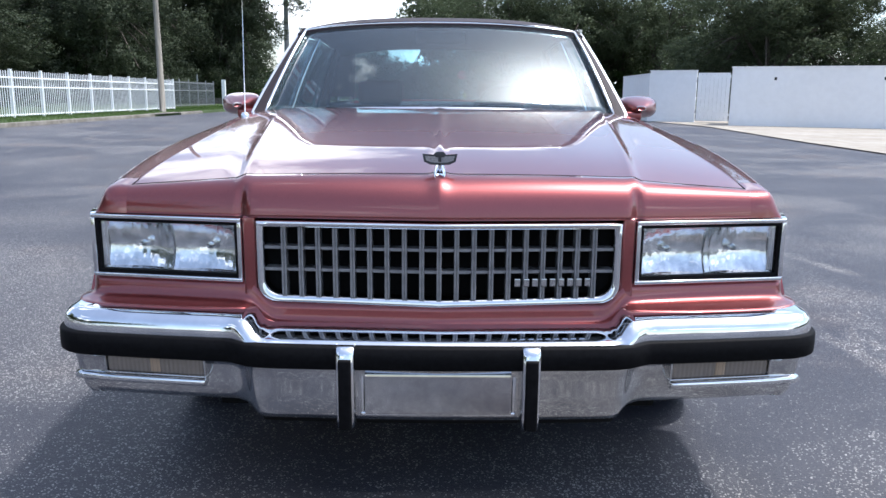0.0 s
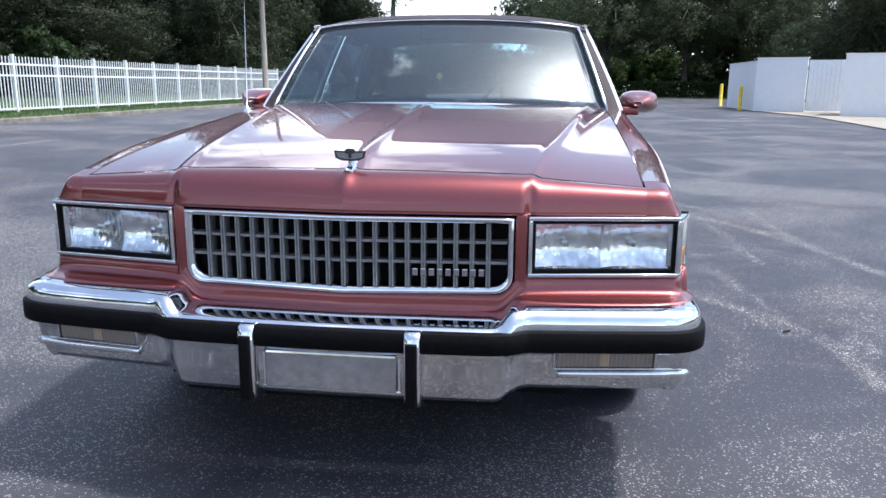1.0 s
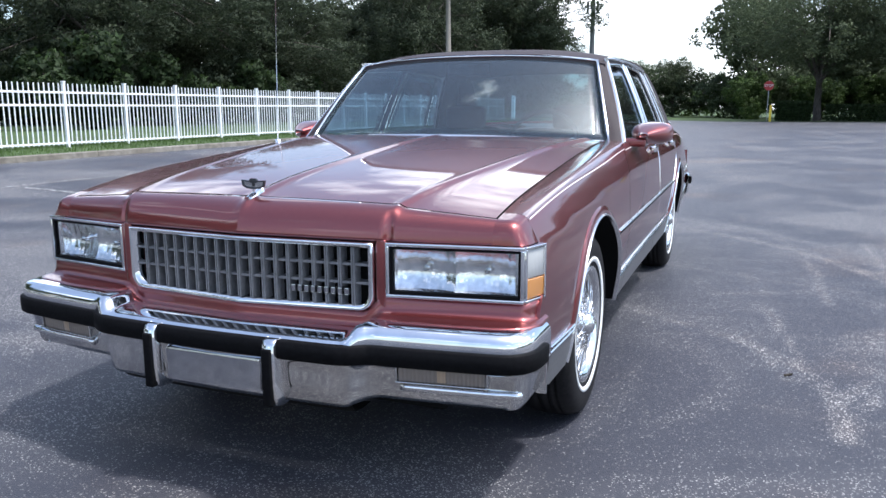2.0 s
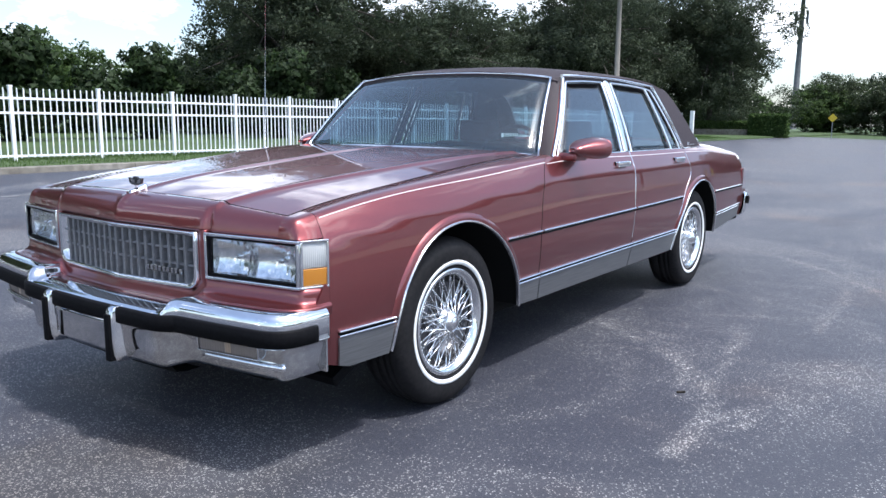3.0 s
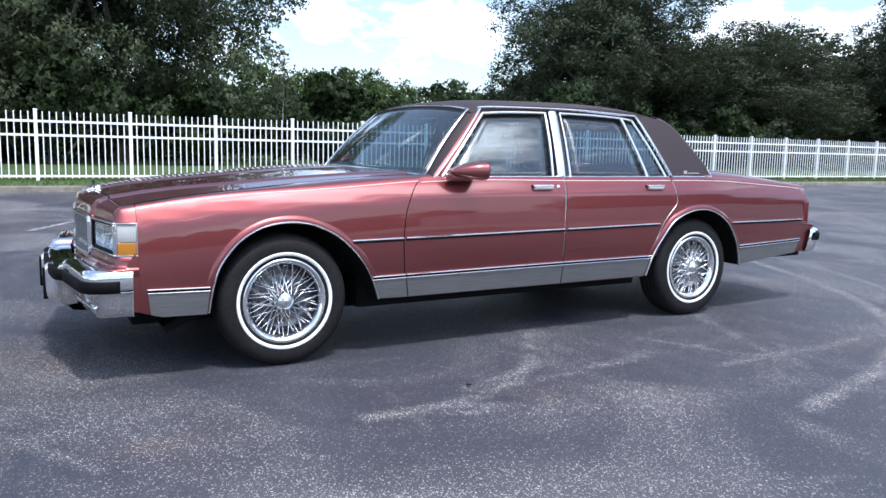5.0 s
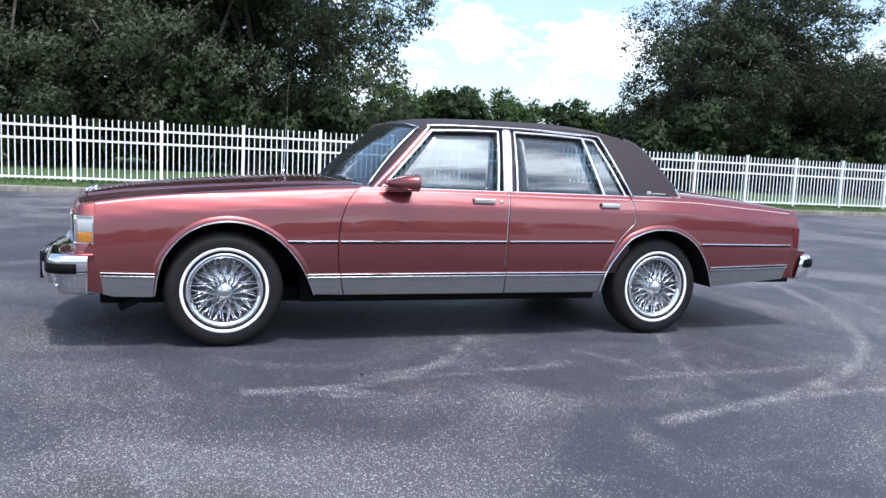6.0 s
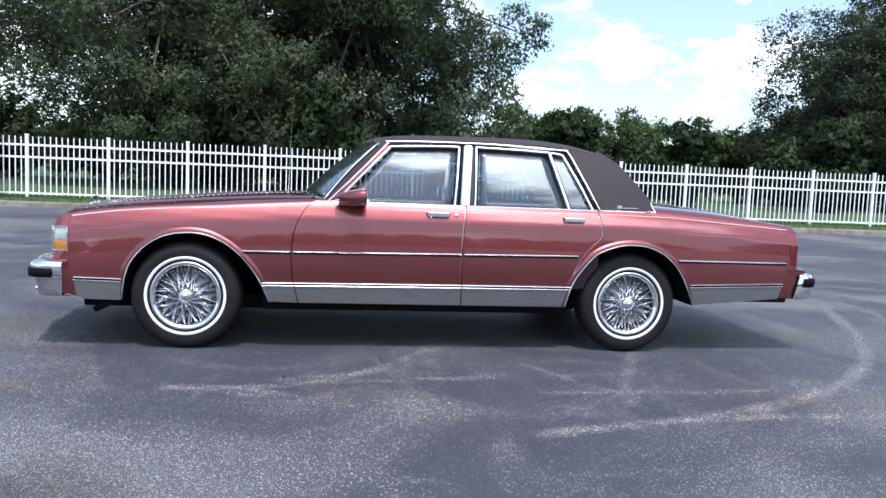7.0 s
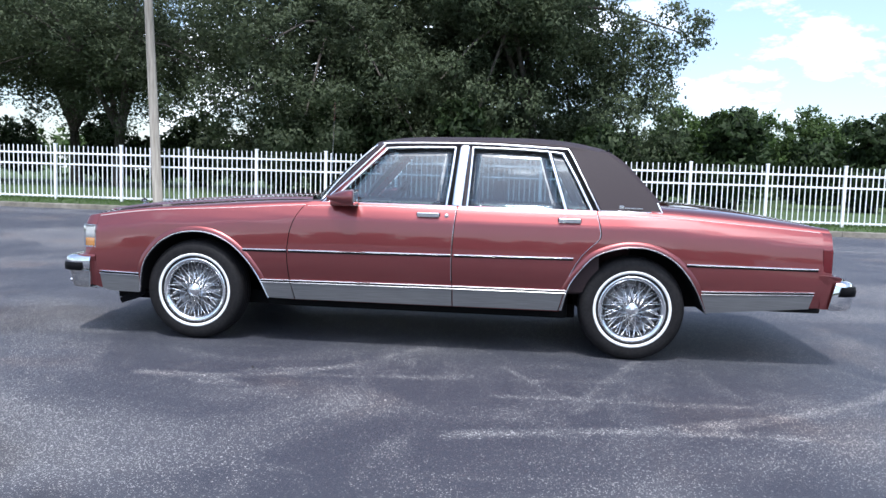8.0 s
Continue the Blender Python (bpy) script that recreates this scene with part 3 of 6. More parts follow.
stain = np.zeros(gx.shape)
for sx, sy, rx, ry in ((0.5, -1.45, 0.95, 0.75), (3.35, -0.55, 0.9, 0.8)):
    stain = np.maximum(stain, np.exp(-((gx - sx) / rx) ** 2 - ((gy - sy) / ry) ** 2))
lot = link("parking_lot", v, fc, M_ASPHALT, None, "", None, False)
lot.data.attributes.new("scuff", "FLOAT", "POINT").data.foreach_set("value", scuff.ravel())
lot.data.attributes.new("stain", "FLOAT", "POINT").data.foreach_set("value", stain.ravel())
tagged(lot, "worn dark asphalt with pale scuffs and exposed stone", "asphalt", kind="structure")
prof = [(-10.80, lot_z(-10.8) - 0.02), (-10.80, lot_z(-10.8) + 0.004), (-10.815, lot_z(-10.8) + 0.095), (-10.835, lot_z(-10.8) + 0.108), (-10.94, lot_z(-10.8) + 0.112), (-10.945, lot_z(-10.8) - 0.02)]
curb = tagged(new("curb"), "grey concrete curb along the grass verge", "curb", kind="structure")
y = -42.0
while y < 33:
    ln = 3.0
    if not 26.2 < y + 1.5 < 28.8:
        v, fc = loft([[(px, y + 0.006, pz) for px, pz in prof], [(px, y + ln - 0.006, pz) for px, pz in prof]], caps=True)
        link("curb_stone", v, fc, M_CONCRETE, curb, "", None, False)
    else:
        part("inlet_lid", box(-11.3, -10.80, y, y + ln, lot_z(-10.8) + 0.085, lot_z(-10.8) + 0.115, 0.01), M_CONCRETE, curb, "storm drain lid")
        part("inlet_back", box(-11.32, -11.25, y, y + ln, 0.0, lot_z(-10.8) + 0.09, 0.0), M_BLACK, curb)
    y += ln
v, fc = loft([[(8.5, 8.0, 0.012), (60, 8.0, 0.012)], [(8.9, 16.0, 0.012), (60, 16, 0.012)], [(9.9, 26.0, 0.012), (60, 26, 0.012)], [(9.3, 33.0, 0.012), (60, 33, 0.012)]], flip=True)
tagged(link("concrete_apron", v, [tuple(reversed(q)) for q in fc], M_SLAB, None, "", None, False), "pale tan concrete apron before the white wall", "pavement", kind="structure")
for (x0, y0), (x1, y1), w in (((-7.75, -2.6), (-7.55, 9.0), 0.09), ((-5.3, -1.0), (-7.5, 0.35), 0.09), ((-4.9, 4.15), (-7.4, 4.45), 0.09)):
    d = Vector((x1 - x0, y1 - y0)).normalized()
    n = Vector((-d.y, d.x)) * w / 2
    rows = []
    for t in np.linspace(0, 1, 10):
        px, py = x0 + (x1 - x0) * t, y0 + (y1 - y0) * t
        rows.append([(px + n.x, py + n.y, lot_z(px + n.x) + 0.004), (px - n.x, py - n.y, lot_z(px - n.x) + 0.004)])
    v, fc = loft(rows, flip=True)
    tagged(link("parking_line", v, fc, M_LINE, None, "", None, False), "faded white painted parking line", "road marking", "parking lines", "structure")

# grass verge blades
rng = np.random.default_rng(4)
n = 36000
bx = rng.uniform(-13.0, -10.97, n)
by = rng.uniform(-20, 46, n)
bz = np.array([shelf_z(x) for x in bx])
hgt = rng.uniform(0.03, 0.085, n) * (1 + 0.8 * (bx < -12.0))
ang = rng.uniform(0, 6.28, n)
lean = rng.normal(0, 0.03, (n, 2))
w = 0.007
P = np.empty((n * 3, 3))
P[0::3] = np.c_[bx + np.cos(ang) * w, by + np.sin(ang) * w, bz - 0.01]
P[1::3] = np.c_[bx - np.cos(ang) * w, by - np.sin(ang) * w, bz - 0.01]
P[2::3] = np.c_[bx + lean[:, 0], by + lean[:, 1], bz + hgt]
M_BLADE = leaf_material("grass_blade_green", (0.055, 0.105, 0.022), (0.125, 0.19, 0.055))
tagged(link("grass_verge", P.tolist(), [(3 * i, 3 * i + 1, 3 * i + 2) for i in range(n)], M_BLADE, None, "", None, False), "short green grass on the verge under the fence", "grass", kind="stuff")

# fence
fence = tagged(new("fence"), "white metal picket fence with square posts on the verge", "fence")
FENCE_TOP, FENCE_BOT = 1.655, 0.30
bm = box(-0.032, 0.032, -0.032, 0.032, 0.0, FENCE_TOP - FENCE_BOT, 0.004)
box(-0.038, 0.038, -0.038, 0.038, FENCE_TOP - FENCE_BOT, FENCE_TOP - FENCE_BOT + 0.03, 0.006, None, bm)
post0 = part("post", bm, M_WHITE, fence)
post_me = post0.data
bm = box(-0.010, 0.010, -0.010, 0.010, 0.05, FENCE_TOP - FENCE_BOT - 0.035, 0.0)
bmesh.ops.create_icosphere(bm, subdivisions=1, radius=0.015, matrix=Matrix.Translation((0, 0, FENCE_TOP - FENCE_BOT - 0.03)))
pk0 = part("picket", bm, M_WHITE, fence)
picket_me = pk0.data
bm = box(-0.016, 0.016, 0.032, POST_STEP - 0.032, -0.022, 0.022, 0.003)
rail0 = part("rail", bm, M_WHITE, fence)
rail_me = rail0.data
K0, K1 = -13, 20
first = {"post": post0, "picket": pk0, "rail": rail0}


def fence_piece(name, me, x, y, z):
    ob = first.pop(name, None) or new(name, me)
    ob.parent = fence
    ob.location = (x, y, z)
    return ob


far_v, far_f = [], []
for k in range(K0, K1 + 1):
    y = POST_Y0 + POST_STEP * k
    fence_piece("post", post_me, FENCE_X, y, FENCE_BOT)
    if k == K1:
        break
    for rz in (0.095, 0.885, 1.150):
        fence_piece("rail", rail_me, FENCE_X, y, FENCE_BOT + rz)
    for j in range(1, 14):
        py = y + POST_STEP * j / 14
        if -6 <= k <= 15:
            fence_piece("picket", picket_me, FENCE_X, py, FENCE_BOT)
        else:
            o = len(far_v)
            far_v += [(p.co.x + FENCE_X, p.co.y + py, p.co.z + FENCE_BOT) for p in picket_me.vertices]
            far_f += [tuple(i + o for i in pl.vertices) for pl in picket_me.polygons]
link("picket_rest", far_v, far_f, M_WHITE, fence, "", None, False)["kind"] = "stuff"

# grey steel gate fence beyond the white one
gate = tagged(new("steel_fence"), "grey galvanised steel bar fence and gate beyond the verge", "fence")
for i in range(7):
    yy = 34.2 + 1.5 * i
    part("post", box(-13.23, -13.17, yy - 0.03, yy + 0.03, 0.28, 1.75 + (0.3 if i == 4 else 0), 0.004), M_STEEL, gate)
for z in (0.45, 1.2, 1.6):
    part("rail", box(-13.215, -13.185, 34.2, 43.2, z - 0.02, z + 0.02, 0.0), M_STEEL, gate)
bar0 = part("bar", box(-0.008, 0.008, -0.008, 0.008, 0.4, 1.66, 0.0), M_STEEL, gate)
bar0.location = (-13.2, 34.25, 0)
for i in range(1, 75):
    ob = new("bar", bar0.data)
    ob.parent = gate
    ob.location = (-13.2, 34.25 + 0.12 * i, 0)
tagged(part("gate_post", box(-12.75, -12.55, 43.3, 43.5, 0.25, 1.85, 0.01), M_WHITE), "thick white square gate post on grass", "post")

# poles
def pole(x, y, lean, h=9.5, r0=0.13, r1=0.075):
    v, fc = tube([(x, y, 0.2), (x + lean[0] * 0.5, y + lean[1] * 0.5, h * 0.5), (x + lean[0], y + lean[1], h)], [r0, (r0 + r1) / 2, r1], 12)
    return tagged(link("light_pole", v, fc, M_POLE), "tall weathered grey light pole on the verge", "pole", "light poles")


pole(-11.35, 29.4, (0.0, -0.15))
pole(-11.35, -6.12, (0.0, -0.42), r0=0.115)

# white wall with gate, far across the lot
def wall_run(name, a, b, h, t=0.2, label=""):
    a, b = Vector(a), Vector(b)
    d = b - a
    m = Matrix.Translation((a.x, a.y, 0)) @ Matrix.Rotation(math.atan2(d.y, d.x), 4, "Z")
    root = part(name, box(0, d.length, 0, t, 0.0, h, 0.01, m), M_STUCCO)
    root["label"] = label or "white stucco boundary wall"
    root["category"] = "wall"
    root["kind"] = "structure"
    part("cap", box(-0.03, d.length + 0.03, -0.03, t + 0.03, h, h + 0.035, 0.006, m), M_STUCCO, root)
    return root, m


w1, wm = wall_run("wall_front", (11.15, 27.3), (33.0, 17.2), 2.19)
for s in (1.5, 5.1, 9.0):
    part("hole", box(s, s + 0.09, -0.004, 0.01, 1.72, 1.83, 0.01, wm), M_BLACK, w1)
wall_run("wall_return", (12.3, 29.9), (11.27, 27.45), 2.20)
wall_run("wall_back", (9.28, 31.95), (11.05, 31.1), 2.18)
wall_run("wall_side", (9.46, 37.8), (9.32, 32.2), 2.06)
gt = tagged(new("wall_gate"), "white painted board gate in the wall", "gate")
gm = Matrix.Translation((11.08, 31.08, 0)) @ Matrix.Rotation(math.atan2(-0.8, 1.65), 4, "Z")
for i in range(8):
    part("board", box(0.02 + 0.165 * i, 0.02 + 0.165 * i + 0.158, 0.05, 0.08, 0.08, 2.10, 0.004, gm), M_WHITE, gt)
part("gate_bar", box(0.0, 1.36, 0.08, 0.12, 1.9, 2.0, 0.004, gm), M_WHITE, gt)
part("gate_bar", box(0.0, 1.36, 0.08, 0.12, 0.3, 0.4, 0.004, gm), M_WHITE, gt)
for z in (0.4, 1.7):
    part("hinge", box(-0.05, 0.03, 0.03, 0.06, z, z + 0.12, 0.003, gm), M_STEEL, gt)


def bollard(x, y, h=1.05):
    v, fc = tube([(x, y, -0.05), (x, y, h - 0.06), (x, y, h - 0.02), (x, y, h)], [0.085, 0.085, 0.07, 0.03], 16)
    return tagged(link("bollard", v, fc, M_YELLOW), "yellow painted steel bollard on asphalt", "bollard", "yellow bollards")


bollard(9.05, 33.4)
bollard(9.75, 40.6, 1.15)
bollard(2.2, 66.5, 1.3)


# ---- trees ----
def leaf_cloud(seed, blobs, n, size, flat=0.75):
    """n pointed leaves, spread over and through the given blobs (x, y, z, radius)."""
    r = np.random.default_rng(seed)
    b = np.array(blobs, float)
    wgt = b[:, 3] ** 2
    pick = r.choice(len(b), n, p=wgt / wgt.sum())
    per = 38
    cd = r.normal(size=(len(b), per, 3))
    cd /= np.linalg.norm(cd, axis=2)[:, :, None]
    cr = b[:, 3][:, None] * (1 - 0.5 * r.random((len(b), per)) ** 1.8) * (1 + 0.14 * np.sin(cd[:, :, 0] * 5 + np.arange(len(b))[:, None]))
    cc = b[:, None, :3] + cd * cr[:, :, None] * np.array([1, 1, flat])
    twig = r.integers(0, per, n)
    e = r.normal(size=(n, 3))
    e /= np.linalg.norm(e, axis=1)[:, None]
    c = cc[pick, twig] + e * (b[pick, 3] * 0.31 * r.random(n) ** 0.7)[:, None] * np.array([1, 1, 0.8])
    d = 0.5 * cd[pick, twig] + 0.65 * e
    d /= np.linalg.norm(d, axis=1)[:, None] + 1e-9
    u = r.normal(size=(n, 3))
    u /= np.linalg.norm(u, axis=1)[:, None]
    w = np.cross(u, d + 0.6 * r.normal(size=(n, 3)))
    w /= np.linalg.norm(w, axis=1)[:, None] + 1e-9
    w *= np.sign((np.cross(u, w) * d).sum(1))[:, None]
    s = (size * r.uniform(0.6, 1.35, n))[:, None]
    q = np.empty((n * 3, 3))
    q[0::3], q[1::3], q[2::3] = c + u * s, c - u * s * 0.5 + w * s * 0.5, c - u * s * 0.5 - w * s * 0.5
    own = np.cross(u, w)
    nn = d * 0.9 + own * 0.18 + np.array([0, 0, 0.15])
    nn /= np.linalg.norm(nn, axis=1)[:, None]
    return q, np.repeat(nn, 3, axis=0)


def cloud_mesh(name, q, mat):
    q, nn = q if isinstance(q, tuple) else (q, None)
    k = 4 if nn is None else 3
    n = len(q) // k
    me = bpy.data.meshes.new(name)
    me.vertices.add(len(q))
    me.vertices.foreach_set("co", q.ravel())
    me.loops.add(len(q))
    me.loops.foreach_set("vertex_index", np.arange(len(q)))
    me.polygons.add(n)
    me.polygons.foreach_set("loop_start", np.arange(n) * k)
    me.materials.append(mat)
    me.update(calc_edges=True)
    if nn is not None:
        me.polygons.foreach_set("use_smooth", [True] * n)
        me.normals_split_custom_set_from_vertices(nn.tolist())
    return me


def oak_meshes(seed, h, spread, leaves, size, low=0.26):
    """A broad oak: forked trunk and limbs, and a crown of leaf clumps at their ends. Gives the two meshes."""
    r = random.Random(seed)
    pieces, blobs = [], []
    fork = h * 0.22
    pieces.append(tube([(0, 0, -0.3), (0.05, 0.03, fork * 0.4), (0.1, -0.05, fork)], [h * 0.024, h * 0.019, h * 0.016], 10))
    limbs = 7
    for i in range(limbs):
        a = 2 * math.pi * (i + r.uniform(-0.3, 0.3)) / limbs
        out = spread * r.uniform(0.55, 0.85)
        top = h * r.uniform(0.50, 0.92)
        if i % 3 == 0:
            out, top = spread * 0.25, h * 0.88
        mid = (math.cos(a) * out * 0.45, math.sin(a) * out * 0.45, fork + (top - fork) * 0.55)
        end = (math.cos(a) * out, math.sin(a) * out, top)
        path = curve([(0.1, -0.05, fork), mid, end], 7)
        pieces.append(tube(path, [h * 0.012 * (1 - 0.13 * k) for k in range(7)], 6))
        blobs.append((*end, spread * r.uniform(0.30, 0.44)))
        blobs.append((mid[0] * 1.5, mid[1] * 1.5, mid[2] + h * 0.04, spread * r.uniform(0.26, 0.36)))
        for _ in range(3):
            aa = a + r.uniform(-0.6, 0.6)
            oo = spread * r.uniform(0.65, 1.0)
            zz = h * r.uniform(low, 0.78)
            tip = (math.cos(aa) * oo, math.sin(aa) * oo, zz)
            pieces.append(tube([mid, ((mid[0] + tip[0]) / 2, (mid[1] + tip[1]) / 2, (mid[2] + tip[2]) / 2 + 0.3), tip], [h * 0.005, h * 0.004, h * 0.002], 5))
            blobs.append((*tip, spread * r.uniform(0.20, 0.34)))
    for _ in range(9):
        aa, oo = r.uniform(0, 6.28), spread * r.uniform(0.35, 0.95)
        blobs.append((math.cos(aa) * oo, math.sin(aa) * oo, h * r.uniform(low, low + 0.22), spread * r.uniform(0.22, 0.34)))
    for k in range(9):
        aa, oo = r.uniform(0, 6.28), spread * r.uniform(0.1, 0.42)
        blobs.append((math.cos(aa) * oo, math.sin(aa) * oo, h * (0.30 + 0.065 * k), spread * r.uniform(0.30, 0.40)))
    for k in range(7):
        aa, oo = 0.9 * k + r.uniform(-0.2, 0.2), spread * r.uniform(0.45, 0.62)
        blobs.append((math.cos(aa) * oo, math.sin(aa) * oo, h * r.uniform(0.42, 0.80), spread * r.uniform(0.28, 0.34)))
    v, fc = joined(pieces)
    tm_ = bpy.data.meshes.new("trunk")
    tm_.from_pydata([tuple(p) for p in v], [], fc)
    tm_.materials.append(M_BARK)
    tm_.polygons.foreach_set("use_smooth", [True] * len(tm_.polygons))
    return tm_, cloud_mesh("crown", leaf_cloud(seed, blobs, leaves, size), M_LEAF)


OAKS = [oak_meshes(s, 13.0, 6.2, 125000, 0.098, 0.06) for s in (11, 23, 37)]
HIGH_OAK = [oak_meshes(41, 13.0, 6.2, 70000, 0.097, 0.40)]
BELT_OAKS = [oak_meshes(13, 13.0, 6.2, 3600, 0.55, 0.10)]
FAR_OAKS = [oak_meshes(s, 13.0, 6.2, 26000, 0.22, 0.10) for s in (12, 24)]
spot = random.Random(8)


def oak(x, y, kind, scale=1.0, z=0.28, turn=None, stock=None, tall=0.85, dark=False):
    root = tagged(new("oak_tree"), "broad dark green oak tree with dense crown on grass", "tree", "oak trees")
    root.matrix_basis = Matrix.Translation((x, y, z)) @ Matrix.Rotation(spot.uniform(0, 6.28) if turn is None else turn, 4, "Z") @ Matrix.Diagonal((scale, scale, scale * tall * spot.uniform(0.95, 1.05), 1))
    for me, nm_ in zip((stock or OAKS)[kind], ("trunk", "crown")):
        ob = new(nm_, me)
        ob.parent = root
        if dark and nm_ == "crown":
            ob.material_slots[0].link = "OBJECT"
            ob.material_slots[0].material = M_LEAF_SHADE
    return root


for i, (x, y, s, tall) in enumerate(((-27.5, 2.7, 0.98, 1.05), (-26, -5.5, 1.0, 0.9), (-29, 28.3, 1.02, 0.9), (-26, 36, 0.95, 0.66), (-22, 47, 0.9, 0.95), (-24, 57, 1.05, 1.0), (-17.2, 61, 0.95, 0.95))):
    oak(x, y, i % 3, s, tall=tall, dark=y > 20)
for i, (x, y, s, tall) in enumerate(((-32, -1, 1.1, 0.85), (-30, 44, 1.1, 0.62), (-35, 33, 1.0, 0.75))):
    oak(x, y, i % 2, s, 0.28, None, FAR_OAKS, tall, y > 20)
for x, y, s in ((-27, -15.5, 1.0), (-25, -25, 1.0), (-33, -21, 1.1), (5.9, 70, 1.15), (13.0, 71.5, 1.2), (20.5, 71, 1.15)):
    oak(x, y, 0, s, 0.28, None, HIGH_OAK)
for i, (x, y, s) in enumerate(((11, 88, 1.05), (20, 84, 1.05), (28, 70, 1.0), (37, 78, 1.1), (47, 66, 1.05), (52, 50, 1.0))):
    oak(x, y, i % 2, s, 0.0, None, FAR_OAKS, 0.70)
for i, (x, y, s) in enumerate(((20.5, 46, 1.0), (30, 42, 1.0), (39, 39, 1.0))):
    oak(x, y, i, s, 0.0, tall=0.68)
for i, (x, y, s, tall) in enumerate(((-44, 80, 1.1, 0.9), (-33, 76, 1.0, 0.95), (-24.5, 80, 0.95, 1.1), (-13.5, 92, 0.62, 0.8), (-8, 90, 0.6, 0.8), (0.5, 88, 0.95, 1.1), (7.5, 92, 0.95, 0.8))):
    oak(x, y, i % 2, s, 0.0, None, FAR_OAKS, tall)
for i in range(18):
    oak(128 + 6 * (i % 2), -78 + 9.2 * i, 0, 1.0, 0.0, None, BELT_OAKS)


def shrub_meshes(seed, h, spread, leaves, size, mat):
    r = random.Random(seed)
    blobs, pieces = [], []
    for i in range(12):
        a, o = r.uniform(0, 6.28), spread * r.uniform(0.0, 0.75)
        z = h * r.uniform(0.22, 0.82) * (1 - 0.3 * o / spread)
        blobs.append((math.cos(a) * o, math.sin(a) * o, z, min(h * 0.26, spread * 0.42) * r.uniform(0.8, 1.2)))
        pieces.append(tube([(0.1 * math.cos(a), 0.1 * math.sin(a), -0.2), (math.cos(a) * o * 0.5, math.sin(a) * o * 0.5, z * 0.5), (math.cos(a) * o, math.sin(a) * o, z)], [h * 0.012, h * 0.008, h * 0.003], 5))
    v, fc = joined(pieces)
    me = bpy.data.meshes.new("trunk")
    me.from_pydata([tuple(p) for p in v], [], fc)
    me.materials.append(M_BARK)
    return me, cloud_mesh("crown", leaf_cloud(seed, blobs, leaves, size, 0.9), mat)


SHRUBS = [shrub_meshes(s, 5.2, 3.4, 20000, 0.125, M_LEAF2) for s in (5, 6)]
LOWS = [shrub_meshes(s, 2.4, 2.0, 9000, 0.10, M_LEAF3) for s in (15,)]


def shrub(x, y, meshes_, s, name, label, cat, z=0.28):
    root = tagged(new(name), label, cat, cat + "s")
    root.matrix_basis = Matrix.Translation((x, y, z)) @ Matrix.Rotation(spot.uniform(0, 6.28), 4, "Z") @ Matrix.Diagonal((s, s, s * spot.uniform(0.9, 1.1), 1))
    for me, nm_ in zip(meshes_, ("trunk", "crown")):
        ob = new(nm_, me)
        ob.parent = root
    return root


for i in range(4, 13):
    shrub(-36 + spot.uniform(-2, 2), -30 + 6.0 * i, SHRUBS[i % 2], spot.uniform(0.92, 1.08), "small_tree", "bushy bright green small tree behind the fence", "small tree")
for i in range(6):
    shrub(-40 + 13 * i, 90 + spot.uniform(-3, 3), SHRUBS[i % 2], 1.1, "small_tree", "bushy green small tree in the distance", "small tree", 0.0)
for i, x in enumerate((0.5, 6.5, 12.0, 17.5)):
    shrub(x, 80.5 + 0.6 * i, SHRUBS[i % 2], 0.85, "small_tree", "bushy green small tree in the distance", "small tree", 0.0)
for i in range(4, 16):
    shrub(-24.0 + spot.uniform(-1.5, 1.5), -26 + 5.2 * i, LOWS[0], spot.uniform(1.2, 1.7) if i > 3 else 0.8, "understory_bush", "dark low bush beneath the oaks", "bush")
# the last four are added, standing in for dark shade below the crowns
for x, y, s in ((-33, 26, 2.2), (-34, 31, 2.0), (-33, 37, 2.3), (-34, 43, 2.0), (-32, 49, 2.2), (-31, 55, 2.2), (-33, -14, 1.6), (-34, -20, 1.7), (-33, -27, 1.7), (-31, -9, 1.3), (-30, -4.5, 1.4), (-31.5, 0.5, 1.5), (-31, 6, 1.5)):
    shrub(x, y, LOWS[0], s, "understory_bush", "dark low bush beneath the oaks", "bush")


def hedge(x0, x1, y, h, mat=None, label="long clipped dark green hedge at the lot's edge"):
    r = np.random.default_rng(int(abs(x0) * 10) + 77)
    n = 9000
    c = np.c_[r.uniform(x0, x1, n), r.uniform(y - 0.6, y + 0.6, n), r.uniform(0.05, h, n)]
    face = r.random(n)
    c[face < 0.5, 1] = y - 0.6 + r.normal(0, 0.05, (face < 0.5).sum())
    c[face > 0.8, 2] = h + r.normal(0, 0.04, (face > 0.8).sum())
    u = r.normal(size=(n, 3))
    u /= np.linalg.norm(u, axis=1)[:, None]
    w_ = np.cross(u, r.normal(size=(n, 3)))
    w_ /= np.linalg.norm(w_, axis=1)[:, None]
    q = np.empty((4 * n, 3))
    s = 0.10
    q[0::4], q[1::4], q[2::4], q[3::4] = c - u * s, c + w_ * s * 0.6, c + u * s, c - w_ * s * 0.6
    ob = new("hedge", cloud_mesh("hedge", q, mat or M_LEAF3))
    return tagged(ob, label, "hedge", "hedges")


hedge(2.6, 5.2, 67, 1.5)
hedge(6.3, 20.0, 67, 1.25)
hedge(-12.7, -10.1, 56.4, 1.75, M_LEAF2, "bright green box-clipped bush at the lot's corner")
hedge(-19.5, -12.9, 57.4, 1.25, M_LEAF2, "low clipped green hedge behind a concrete planter wall")
planter = tagged(part("planter_wall", box(-18.6, -12.9, 56.25, 56.45, 0.0, 0.72, 0.02), M_CONCRETE), "low weathered concrete planter wall before a hedge", "wall")

